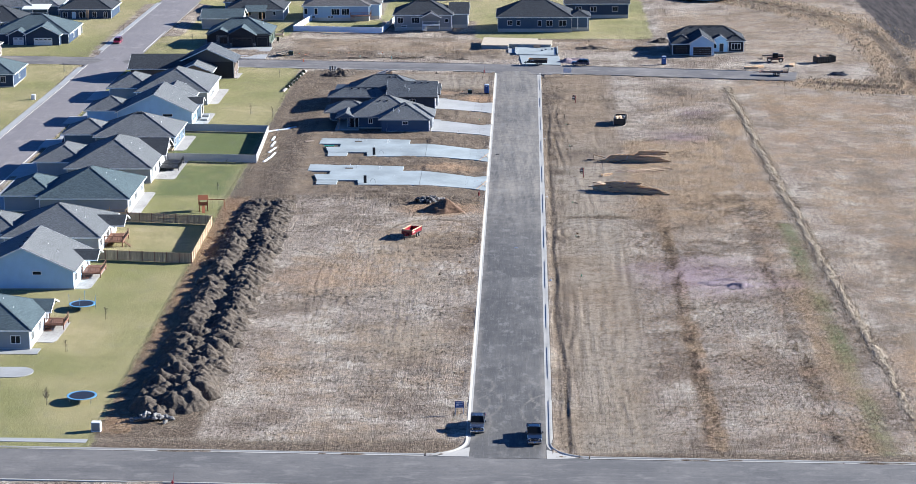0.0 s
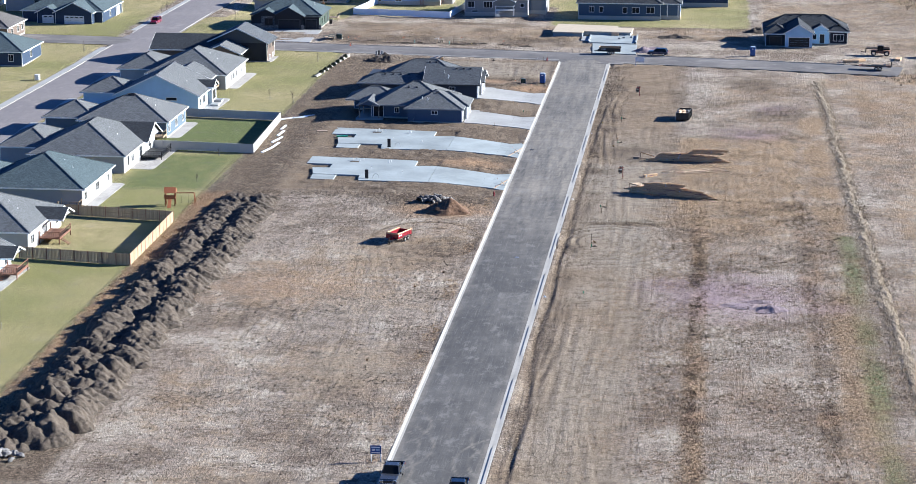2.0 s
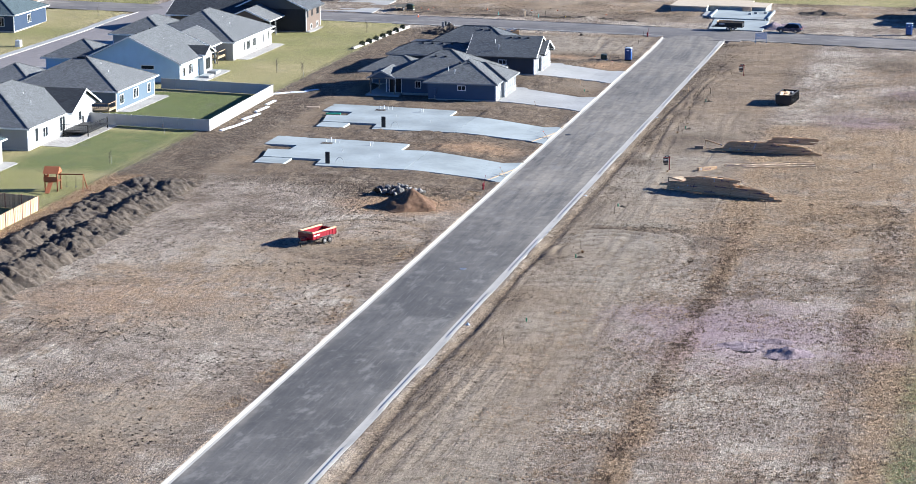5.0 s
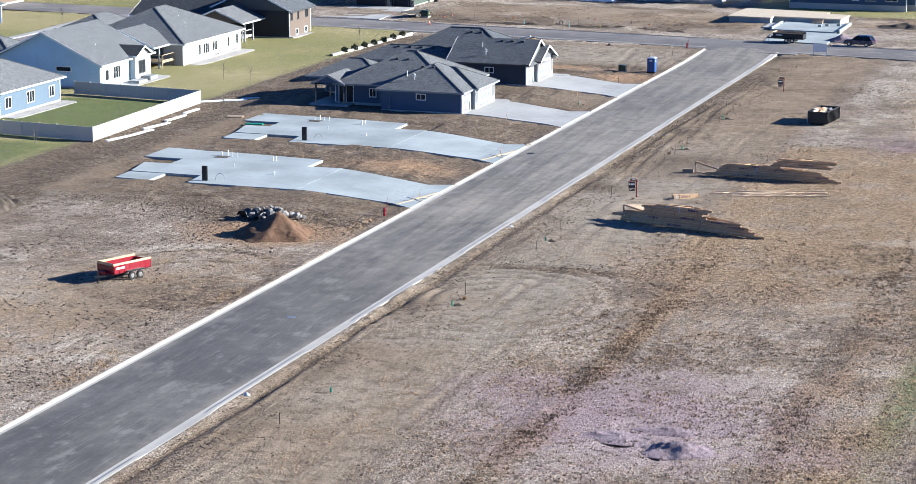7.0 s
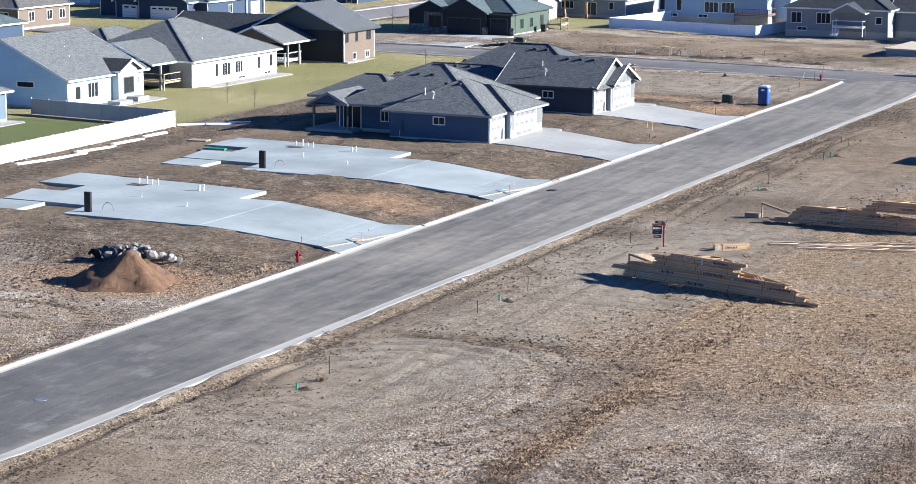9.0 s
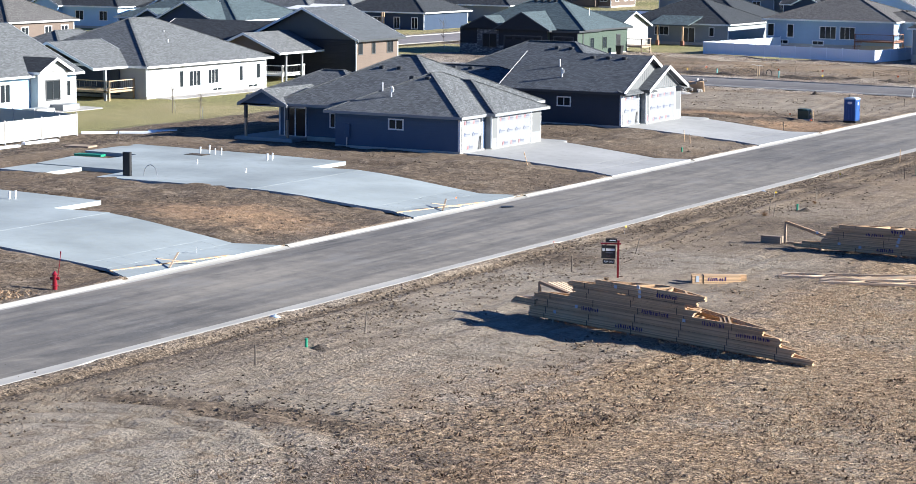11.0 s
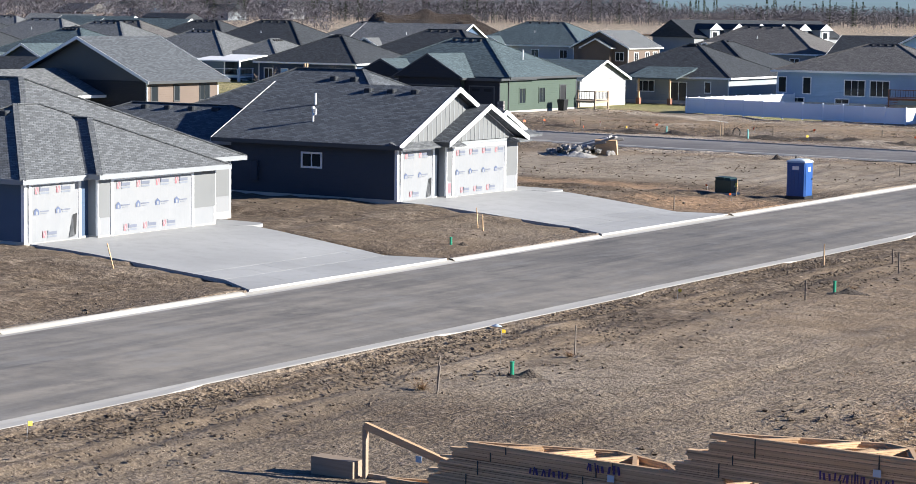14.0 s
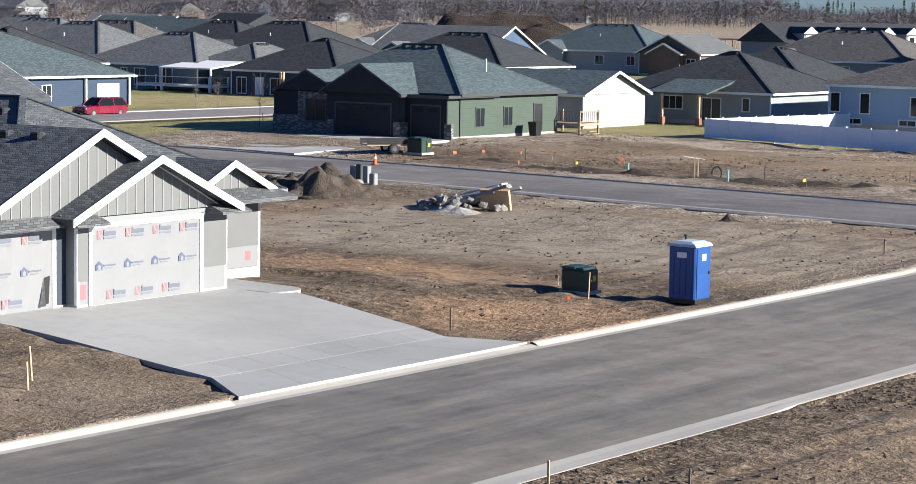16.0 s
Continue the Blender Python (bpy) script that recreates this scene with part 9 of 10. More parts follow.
# machines on the far lot
th = thing("telehandler", "rusty orange telescopic handler parked on the far lot", "telehandler", (68.3, 219.6, 0.38), 172)
part("chassis", Geo().cbox(-2.2, 2.2, -0.9, 0.9, 0.6, 1.25, 0.08), M_DECK, th)
part("cab", Geo().cbox(-0.7, 0.7, 0.1, 0.9, 1.2, 2.4, 0.06), M_CARGLASS, th)
part("boom", Geo().bar((-2.0, -0.25, 1.9), (3.4, -0.25, 1.55), 0.35, 0.4), M_LUMBD, th)
part("engine_cover", Geo().cbox(-2.1, 0.2, -0.9, -0.4, 1.2, 1.7, 0.06), M_BLACK, th)
part("fork", Geo().box(3.4, 3.5, -0.8, 0.3, 0.6, 1.7).box(3.5, 4.6, -0.7, -0.55, 0.6, 0.68).box(3.5, 4.6, 0.05, 0.2, 0.6, 0.68), M_BLACK, th)
for x in (-1.5, 1.5):
    for s in (-1, 1):
        wheel(th, x, s * 0.95, 0.62, 0.42)
fb = thing("flatbed_trailer", "dark red flatbed trailer standing on the dirt track", "trailer", (65.8, 199.6, 0.36), 172)
part("bed", Geo().box(-3.6, 3.6, -1.15, 1.15, 0.75, 0.9), M_DECK, fb)
part("load", Geo().box(-2.4, 0.6, -0.9, 0.8, 0.9, 1.3).box(1.0, 2.6, -0.8, 0.6, 0.9, 1.15), M_LUMBD, fb)
part("tongue", Geo().bar((3.6, 0, 0.75), (5.2, 0, 0.6), 0.14, 0.14), M_BLACK, fb)
part("ramp", Geo().box(-3.75, -3.6, -1.0, 1.0, 0.8, 2.0), M_BLACK, fb)
for x in (-1.2, -0.3):
    for s in (-1, 1):
        wheel(fb, x, s * 1.0, 0.38, 0.24)
for k, (x, y, r) in enumerate(((61.0, 209.5, 5), (62.6, 210.8, 30), (72.0, 213.5, 80))):
    solid("lumber_bundle", Geo().cbox(-1.8, 1.8, -0.6, 0.6, 0, 0.5, 0.03).move(pose(x, y, 0.34, 0, 0, r)), M_LUMB, "stack of pale boards on the far lot", "lumber", (x, y, 0.34))
heap("debris_heap", 82.3, 200.4, 3.0, 1.8, 1.3, M_TARP, "heap of dark tarpaulin and pale debris", 23, 0.5, 28)
solid("pond", Geo().slab([(54 + 13 * math.cos(a) + 5, 352 + 16 * math.sin(a)) for a in np.linspace(0, 6.28, 24, endpoint=False)], 0.36, 0.1), M_WATER, "small blue pond beyond the far lots", "pond", (59, 352, 0.3), kind="structure")

# ---- houses across the old street and farther off ----
ha = cottage("navy sided house with white garage doors and a light roof", (-137, 257, 0.3), ((-147.0, -126.0, 250.0, 268.6, 0.3, 3.5, "hip", 0.44), (-137.5, -128.0, 247.0, 254.0, 0.3, 3.5, "gy", 0.5), (-142.5, -137.0, 247.8, 254.0, 0.3, 3.3, "gy", 0.5)), W_DKBLUE, R_BLUE)
garage_door(ha, "S", 247.0, -132.6, 0.35, 4.9, 2.2, T_WHITE, T_WHITE)
garage_door(ha, "S", 247.8, -139.7, 0.35, 2.7, 2.2, T_WHITE, T_WHITE)
hb = cottage("navy sided house with a blue-grey roof", (-137, 193, 0), ((-147.0, -127.4, 185.0, 200.0, 0.1, 3.4, "hip", 0.45),), W_DKBLUE, R_BLUE)
for x in (-134.0, -130.0):
    window(hb, "S", 185.0, x, 1.2, 1.1, 1.5, T_WHITE, 1)
window(hb, "E", -127.4, 192.0, 1.2, 1.4, 1.4, T_WHITE, 1)
window(ha, "E", -126.0, 257.5, 1.3, 1.1, 1.3, T_WHITE, 1)
part("porch_panel", Geo().box(-126.0, -125.92, 264.2, 267.2, 0.6, 2.7), T_WHITE, ha, "white sliding door of the covered porch", world=True)
for y in (262.4, 268.4):
    part("porch_post", Geo().box(-125.9, -125.7, y, y + 0.2, 0.3, 3.4), T_WHITE, ha, world=True)
nv = cottage("navy sided house with charcoal roof and white windows", (-130, 304, 0.3), ((-137.8, -122.3, 297.0, 311.5, 0.3, 3.4, "hip", 0.46),), W_DKBLUE, R_DARK)
for x, w in ((-136.2, 1.3), (-131.0, 1.9), (-127.3, 1.0), (-124.0, 1.0)):
    window(nv, "S", 297.0, x, 0.8, w, 1.7, T_WHITE, 1)
door(nv, "S", 297.0, -133.6, 0.4, 1.0, 2.1, W_ICE)
for x in (-129.4, -129.0):
    part("porch_post", Geo().box(x - 0.09, x + 0.09, 295.6, 295.8, -0.2, 3.3), M_LUMB, nv, world=True)
dh = cottage("slate grey house with a raised deck under a lean-to roof", (-154, 309, 0.3), ((-166.0, -147.0, 301.5, 316.5, 0.3, 3.5, "hip", 0.46), (-150.0, -139.5, 303.5, 316.0, 0.3, 3.5, "hip", 0.46)), W_BLUE, R_GREY)
for x, w in ((-158.8, 0.9), (-156.2, 1.7)):
    window(dh, "S", 301.5, x, 1.0, w, 1.9, T_WHITE, 1)
door(dh, "S", 301.5, -152.0, 1.0, 1.9, 2.1, M_GLASS, T_WHITE, True)
part("deck_roof", Geo().loft([[(-149.5, y, z), (-141.5, y, z), (-141.5, y, z + 0.16), (-149.5, y, z + 0.16)] for y, z in ((297.6, 3.2), (303.8, 3.9))]), T_WHITE, dh, world=True)
deck(dh, -153.5, -142.0, 298.0, 301.4, 1.3, T_WHITE, "E")
for x in (-149.3, -141.7):
    part("deck_column", Geo().box(x - 0.1, x + 0.1, 297.8, 298.0, 0.0, 3.3), T_WHITE, dh, world=True)
cottage("grey sided house with a dark hip roof", (-137, 340, 0.3), ((-147, -126, 333, 348, 0.3, 3.5, "hip", 0.5),), W_GREY, R_DARK)

rnd = random.Random(77)
WALLS = [W_LGREY, W_NAVY, W_WHITE, W_BEIGE, W_GREY, W_DKBLUE, W_ICE]
ROOFS = [R_GREY, R_DARK, R_BLUE, R_BROWN, R_LITE]
NAMES = {W_LGREY: "light grey", W_NAVY: "slate blue", W_WHITE: "white", W_BEIGE: "tan", W_GREY: "grey", W_DKBLUE: "navy", W_ICE: "pale blue"}


def far_house(x, y, w, d, form, k, ze=3.5, zb=0.2):
    wall, roof = WALLS[k % 7], ROOFS[(k * 3 + 1) % 5]
    z = zf(x, y)
    t = cottage(NAMES[wall] + " sided house with a shingled roof in the far rows", (x, y, z), ((x - w / 2, x + w / 2, y - d / 2, y + d / 2, z + zb, z + ze, form, 0.5),), wall, roof, group="houses of the far rows")
    gable_roof(t, x - w / 2 + 2, x - w / 2 + 8.5, y - d / 2 - 1.6, y, z + ze, 0.5, "y", roof, T_WHITE, wall, 0.4, "a")
    part("bay", Geo().box(x - w / 2 + 2.5, x - w / 2 + 8, y - d / 2 - 1.2, y - d / 2 + 0.2, z + zb, z + ze), wall, t, world=True)
    for u in (-0.25, 0.1, 0.35):
        window(t, "S", y - d / 2, x + u * w, z + 1.3, 1.5, 1.4, T_WHITE, 1)
        window(t, "E", x + w / 2, y + u * d, z + 1.3, 1.4, 1.4, T_WHITE, 1)
    flue(t, x, y - d / 4, z + ze + d / 4 * 0.5, 0.7)
    return t


FAR = [(-176, 352, 22, 16, "hip"), (-163, 374, 20, 15, "gx"), (-170, 428, 24, 16, "hip"), (-149, 417, 11, 12, "gy"), (-112, 400, 24, 16, "hip"), (-86, 394, 20, 15, "gx"), (-64, 352, 20, 15, "gy"), (-30, 350, 20, 15, "hip"),
       (-182, 318, 20, 15, "hip"), (-196, 338, 22, 15, "hip"), (-206, 372, 20, 15, "hip"), (-225, 352, 22, 15, "hip"), (-236, 392, 20, 15, "gx"), (-190, 400, 20, 15, "hip"), (-258, 420, 20, 15, "hip"), (-262, 372, 20, 15, "hip"),
       (-285, 405, 22, 15, "hip"), (-290, 440, 20, 15, "gx"), (-228, 318, 20, 15, "hip"), (-202, 296, 18, 15, "gx"), (-171, 276, 19, 15, "hip"), (-182, 250, 18, 15, "gx"), (-225, 262, 18, 15, "hip"), (-250, 300, 20, 15, "hip"),
       (-150, 225, 18, 14, "hip"), (-190, 215, 18, 14, "hip"), (-170, 185, 18, 15, "gx"), (-165, 152, 18, 15, "hip"), (-138, 150, 18, 14, "hip"), (-210, 190, 20, 15, "hip"), (-150, 275, 14, 14, "hip"), (-215, 230, 18, 15, "hip")]
for k, (x, y, w, d, form) in enumerate(FAR):
    far_house(x, y, w, d, form, k)


def townhouses():
    """A long dark-roofed terrace with white dormers."""
    x, y, L = -157.0, 464.0, 37.0
    z = zf(x, y) - 0.6
    t = thing("townhouse_row", "terrace of townhouses with a dark roof and white dormers", "townhouses", (x, y, z), 63)
    part("wall", Geo().box(0, L, 0, 14, 0, 5.6), W_GREY, t)
    part("roof", Geo().loft([[(-0.6, -0.6, 5.5), (-0.6, 7, 9.0), (-0.6, 14.6, 5.5)], [(L + 0.6, -0.6, 5.5), (L + 0.6, 7, 9.0), (L + 0.6, 14.6, 5.5)]]), R_DARK, t)
    for k in range(6):
        u = 3.2 + 5.6 * k
        d = part("dormer", Geo().box(u, u + 2.4, -0.9, 4, 4.6, 7.2), W_LGREY, t)
        part("dormer_roof", Geo().loft([[(u - 0.4, -1.3, 7.15), (u + 1.2, -1.3, 8.3), (u + 2.8, -1.3, 7.15)], [(u - 0.4, 5, 7.15), (u + 1.2, 5, 8.3), (u + 2.8, 5, 7.15)]]), R_DARK, d)
        part("dormer_trim", Geo().loft([[(u - 0.5, -1.45, 7.05), (u + 1.2, -1.45, 8.35), (u + 2.9, -1.45, 7.05)], [(u - 0.5, -1.32, 7.05), (u + 1.2, -1.32, 8.35), (u + 2.9, -1.32, 7.05)]]), T_WHITE, d)
        part("window", Geo().box(u + 0.4, u + 2.0, -0.98, -0.9, 5.1, 6.8), T_WHITE, d)
        part("pane", Geo().box(u + 0.65, u + 1.75, -1.0, -0.98, 5.35, 6.6), M_GLASS, d)
        if k % 2:
            part("porch", Geo().box(u - 1.8, u + 1.8, -2.2, 0, 0, 3.4), W_LGREY, t)
            part("porch_roof", Geo().loft([[(u - 2.4, -2.6, 3.3), (u, -2.6, 5.2), (u + 2.4, -2.6, 3.3)], [(u - 2.4, 0.2, 3.3), (u, 0.2, 5.2), (u + 2.4, 0.2, 3.3)]]), T_WHITE, t)


townhouses()
fr = thing("unfinished_house", "pale timber frame of a house under construction", "house frame", (-190, 468, zf(-190, 468)), 15)
for k in range(12):
    part("stud_wall", Geo().box(k * 1.8, k * 1.8 + 0.15, 0, 0.15, 0, 5.0).box(k * 1.8, k * 1.8 + 0.15, 9, 9.15, 0, 5.0), M_LUMB, fr)
part("plate", Geo().box(0, 20, 0, 0.15, 2.6, 2.8).box(0, 20, 0, 0.15, 5.0, 5.2).box(0, 20, 9, 9.15, 5.0, 5.2).box(0, 20, 0, 9, 2.5, 2.6), M_LUMB, fr)
rnd = random.Random(5)
for k in range(46):
    x = rnd.uniform(-1150, -330)
    y = -x * rnd.uniform(0.75, 1.55) + rnd.uniform(-40, 160)
    z = zf(x, y)
    w, d, h = rnd.uniform(12, 22), rnd.uniform(10, 14), rnd.uniform(3, 5.5)
    t = thing("distant_house", "distant house among bare trees", "house", (x, y, z), rnd.uniform(-20, 20), "distant houses")
    part("wall", Geo().box(-w / 2, w / 2, -d / 2, d / 2, -0.5, h), (W_WHITE, W_LGREY, W_BEIGE, W_NAVY, M_RED)[k % 5 if k % 9 == 4 else k % 4], t)
    part("roof", Geo().loft([[(-w / 2 - 0.5, -d / 2 - 0.5, h), (-w / 2 - 0.5, 0, h + d * 0.26), (-w / 2 - 0.5, d / 2 + 0.5, h)], [(w / 2 + 0.5, -d / 2 - 0.5, h), (w / 2 + 0.5, 0, h + d * 0.26), (w / 2 + 0.5, d / 2 + 0.5, h)]]), (R_DARK, R_BROWN, R_GREY)[k % 3], t)
    for u in (-0.3, 0.0, 0.3):
        part("window", Geo().box(u * w - 0.7, u * w + 0.7, -d / 2 - 0.05, -d / 2, 1.0, 2.3), M_GLASS, t)


# ---- trees, grass, clods ----
def spray(v, f, base, tip, w):
    """A thin tapering twig as two crossed slivers."""
    n = len(v)
    d = (tip[0] - base[0], tip[1] - base[1], tip[2] - base[2])
    v += [(base[0] - w, base[1], base[2]), (base[0] + w, base[1], base[2]), tip, (base[0], base[1] - w, base[2]), (base[0], base[1] + w, base[2])]
    f += [(n, n + 1, n + 2), (n + 3, n + 4, n + 2)]


def wood_line(name, label, count, place, hmin, hmax, material, seed, evergreen=False):
    rnd = random.Random(seed)
    g = Geo()
    for _ in range(count):
        x, y = place(rnd)
        z = zf(x, y) - 0.3
        h = rnd.uniform(hmin, hmax)
        spray(g.v, g.f, (x, y, z), (x, y, z + h * 0.85), h * 0.009)
        n = 70 if not evergreen else 70
        for k in range(n):
            a, u = rnd.uniform(0, 6.28), rnd.random()
            if evergreen:
                b = (x, y, z + h * (0.08 + 0.86 * u))
                r = h * 0.2 * (1 - u) + 0.2
                spray(g.v, g.f, b, (x + r * math.cos(a), y + r * math.sin(a), b[2] - h * 0.04 + h * 0.03 * rnd.random()), h * 0.035)
            else:
                e, q = rnd.uniform(-0.7, 1.4), rnd.random() ** 0.5
                c = (x + 0.44 * h * q * math.cos(a) * math.cos(e), y + 0.44 * h * q * math.sin(a) * math.cos(e), z + h * (0.5 + 0.46 * q * math.sin(e)))
                k1 = h * rnd.uniform(0.06, 0.16)
                spray(g.v, g.f, c, (c[0] + 1.4 * k1 * math.cos(a), c[1] + 1.4 * k1 * math.sin(a), c[2] + k1 * rnd.uniform(-0.5, 1.1)), h * rnd.uniform(0.012, 0.036))
    return solid(name, g, material, label, "trees", kind="stuff")


def belt(d0, d1, a0, a1):
    def place(rnd):
        a, d = radians(rnd.uniform(a0, a1)), rnd.uniform(d0, d1)
        return 30 - d * math.sin(a), 90 + d * math.cos(a)
    return place


wood_line("far_woods", "belt of bare winter trees on the far rise", 1900, belt(960, 1450, 27.5, 64), 9, 17, M_LEAF, 1)
wood_line("far_woods", "low belt of bare winter trees along the fields", 900, belt(960, 1450, 8, 27.5), 6, 11, M_LEAF, 6)
wood_line("far_woods", "dark evergreens among the far trees", 200, belt(950, 1300, 14, 42), 8, 14, M_EVER, 2, True)
wood_line("far_woods", "bare trees round the distant houses", 620, belt(620, 1000, 36, 64), 6, 10, M_LEAF, 3)
wood_line("far_woods", "grey thicket of bare brush under the far trees", 1500, belt(940, 1100, 8, 64), 3.5, 7, M_LEAF, 5)
wood_line("far_woods", "bare trees at the field's edge", 160, belt(900, 1100, 8, 30), 5, 9.5, M_LEAF, 4)


def sapling(x, y, h, label, seed, leaf=None):
    rnd = random.Random(seed)
    z = zf(x, y)
    t = thing("young_tree", label, "tree", (x, y, z), 0, "young trees on the lawns")
    part("trunk", Geo().tube((0, 0, -0.1), (0.03, 0, h * 0.75), 0.035, 0.012, 7), M_BARK, t)
    tips = []
    for k in range(26):
        a, u = rnd.uniform(0, 6.28), rnd.uniform(0.3, 0.75)
        b = (0.02, 0, h * u)
        r = h * rnd.uniform(0.1, 0.26) * (1.1 - u * 0.5)
        tip = (r * math.cos(a), r * math.sin(a), h * (u + rnd.uniform(0.12, 0.3)))
        part("branch", Geo().tube(b, tip, 0.012, 0.004, 4), M_BARK, t)
        tips.append((b, tip))
    if leaf:
        lf = Geo()
        for b, tip in tips:
            for q in range(10):
                f = rnd.uniform(0.3, 1.05)
                c = [b[i] + (tip[i] - b[i]) * f + rnd.uniform(-0.12, 0.12) for i in range(3)]
                lf.add([(c[0] - 0.05, c[1], c[2]), (c[0] + 0.05, c[1], c[2] + 0.03), (c[0], c[1] + 0.06, c[2] + 0.06)], [(0, 1, 2)])
        part("crown", lf, leaf, t, "sparse dry leaves")
    part("tie_stake", Geo().tube((0.2, 0.1, 0), (0.2, 0.1, 1.1), 0.02, n=5), M_STEEL, t)


for k, (x, y, h) in enumerate(((-61.3, 198, 2.6), (-63.0, 148.7, 3.0), (-57.4, 145.2, 3.0), (-66.0, -27.0, 2.6), (-69.0, -45.0, 2.4), (-90.9, 248.0, 5.0), (-113.6, 268, 3.4), (-114.6, 266, 2.6), (-60.2, 68.0, 2.0), (-61.2, 90.6, 1.8), (-118.6, 205.0, 3.0), (-99.2, 168.0, 3.0), (-99.6, 125.0, 3.0), (-101.0, 40.0, 3.0))):
    sapling(x, y, h, "bare staked sapling on the lawn", 100 + k)
sapling(-66.6, -71.5, 2.6, "young tree with thin orange leaves on the lawn", 130, M_DRYT)
for k in range(7):
    x, y = -57.6 + 0.35 * k, 182 + 3.4 * k
    g = Geo()
    rnd = random.Random(300 + k)
    for q in range(260):
        a, u = rnd.uniform(0, 6.28), rnd.random()
        r = 0.55 * math.sqrt(rnd.random())
        c = (r * math.cos(a), r * math.sin(a), 0.15 + 0.8 * u * (1.2 - r))
        g.add([(c[0] - 0.06, c[1], c[2]), (c[0] + 0.06, c[1] + 0.02, c[2]), (c[0], c[1], c[2] + 0.14)], [(0, 1, 2)])
    sh = thing("shrub", "dark evergreen shrub along the lawn's edge", "shrub", (x, y, zf(x, y)), 0, "shrubs along the lawn's edge")
    part("foliage", g, M_EVER, sh)
    part("stem", Geo().tube((0, 0, -0.05), (0, 0, 0.6), 0.04, 0.02, 6), M_BARK, sh)
solid("edging_wall", ribbon(Geo(), [(-58.2, 178), (-57.0, 192), (-55.2, 206)], [(-0.25, -0.1), (-0.25, 0.35), (0.25, 0.35), (0.25, -0.1)], 2), M_CURB, "low pale block edging along the lawn", "edging", (-57, 192, 0), kind="structure")


def scatter(name, label, material, n, place, hmin, hmax, blades, seed, spread=0.1, width=0.012, flop=(0.1, 0.75)):
    rnd = np.random.default_rng(seed)
    X, Y = place(rnd, n)
    Z = zg(X, Y) - 0.02
    n = len(X)
    H = rnd.uniform(hmin, hmax, n)
    v, f = [], []
    a = rnd.uniform(0, 6.283, (n, blades))
    lean = rnd.uniform(*flop, (n, blades))
    hh = H[:, None] * rnd.uniform(0.5, 1.0, (n, blades))
    ox, oy = rnd.uniform(-spread, spread, (n, blades)), rnd.uniform(-spread, spread, (n, blades))
    bx, by = X[:, None] + ox, Y[:, None] + oy
    px, py = -np.sin(a) * width, np.cos(a) * width
    tx, ty = bx + np.cos(a) * hh * lean, by + np.sin(a) * hh * lean
    zb = np.repeat(Z[:, None], blades, 1)
    P = np.stack([np.stack([bx - px, by - py, zb], -1), np.stack([bx + px, by + py, zb], -1), np.stack([tx, ty, zb + hh], -1)], 2).reshape(-1, 3)
    F = np.arange(len(P)).reshape(-1, 3)
    me = bpy.data.meshes.new(name)
    me.from_pydata(P.tolist(), [], F.tolist())
    me.materials.append(material)
    return tagged(new(name, me), label, "grass", kind="stuff")


def field_place(rnd, n):
    x, y = rnd.uniform(13, 56, n * 3), rnd.uniform(24, 178, n * 3)
    w = S(17, 25, x + 5 * vnoise(x, y, 8, 54) + 1 * S(60, 75, y)) * np.clip(0.15 + 0.75 * blob(x, y, 34, 48, 18, 24) + 0.5 * blob(x, y, 38, 82, 15, 18) + 0.35 * S(22, 34, x) + 0.35 * vnoise(x, y, 5, 51) + 0.25 * vnoise(x, y, 1.6, 52), 0.0, 1)
    keep = rnd.uniform(0, 1, n * 3) < w
    return x[keep][:n], y[keep][:n]


scatter("dry_grass", "tufts of dry yellow grass and stubble on the open lot", M_DRYT, 78000, field_place, 0.02, 0.075, 5, 1, 0.3, 0.014, (0.8, 3.2))


def far_field(rnd, n):
    x, y = rnd.uniform(14, 62, n * 2), rnd.uniform(-92, 26, n * 2)
    keep = rnd.uniform(0, 1, n * 2) < np.clip(0.3 + 0.6 * box_mask(x, y, 22, 28, -90, 30, 3) + 0.5 * box_mask(x, y, 42, 54, -92, 30, 3) + 0.4 * vnoise(x, y, 6, 53), 0, 1)
    return x[keep][:n], y[keep][:n]


scatter("dry_grass", "stubble and dry grass on the open field", M_DRYT, 24000, far_field, 0.05, 0.14, 4, 2, 0.3, 0.04, (0.6, 2.5))


def straw_place(rnd, n):
    t = rnd.uniform(-92, 184, n)
    x = np.interp(-t, [-184, -130, -72, 10, 73, 92], [52.3, 53.1, 53.8, 55.2, 56.9, 57.4])
    return x + rnd.normal(0, 0.8, n), t


scatter("tall_grass", "line of tall pale grass along an old fence row", M_TALL, 9000, straw_place, 0.15, 0.5, 5, 3, 0.3, 0.02)


def straw_strip():
    """The matted foot of the old fence row."""
    g = Geo()
    pts = resample(STRAW, 0.6)
    rows = []
    for k, (x, y) in enumerate(pts):
        z = zf(x, y)
        w = 0.9 + 0.3 * float(vnoise(y, 0, 3.0, 71))
        q = 0.6 * float(vnoise(y, 3, 5.0, 72))
        rows.append([(x + q + u * w, y, z - 0.06 + (0.17 + 0.1 * float(vnoise(y, u * 4, 0.9, 73))) * (1 - u * u)) for u in (-1, -0.6, -0.2, 0.2, 0.6, 1)])
    g.loft(rows, close=False, caps=False)
    return solid("straw_row", g, M_STRAW, "matted pale straw along an old fence row", "straw", (54.5, 40, 0), kind="stuff")


straw_strip()


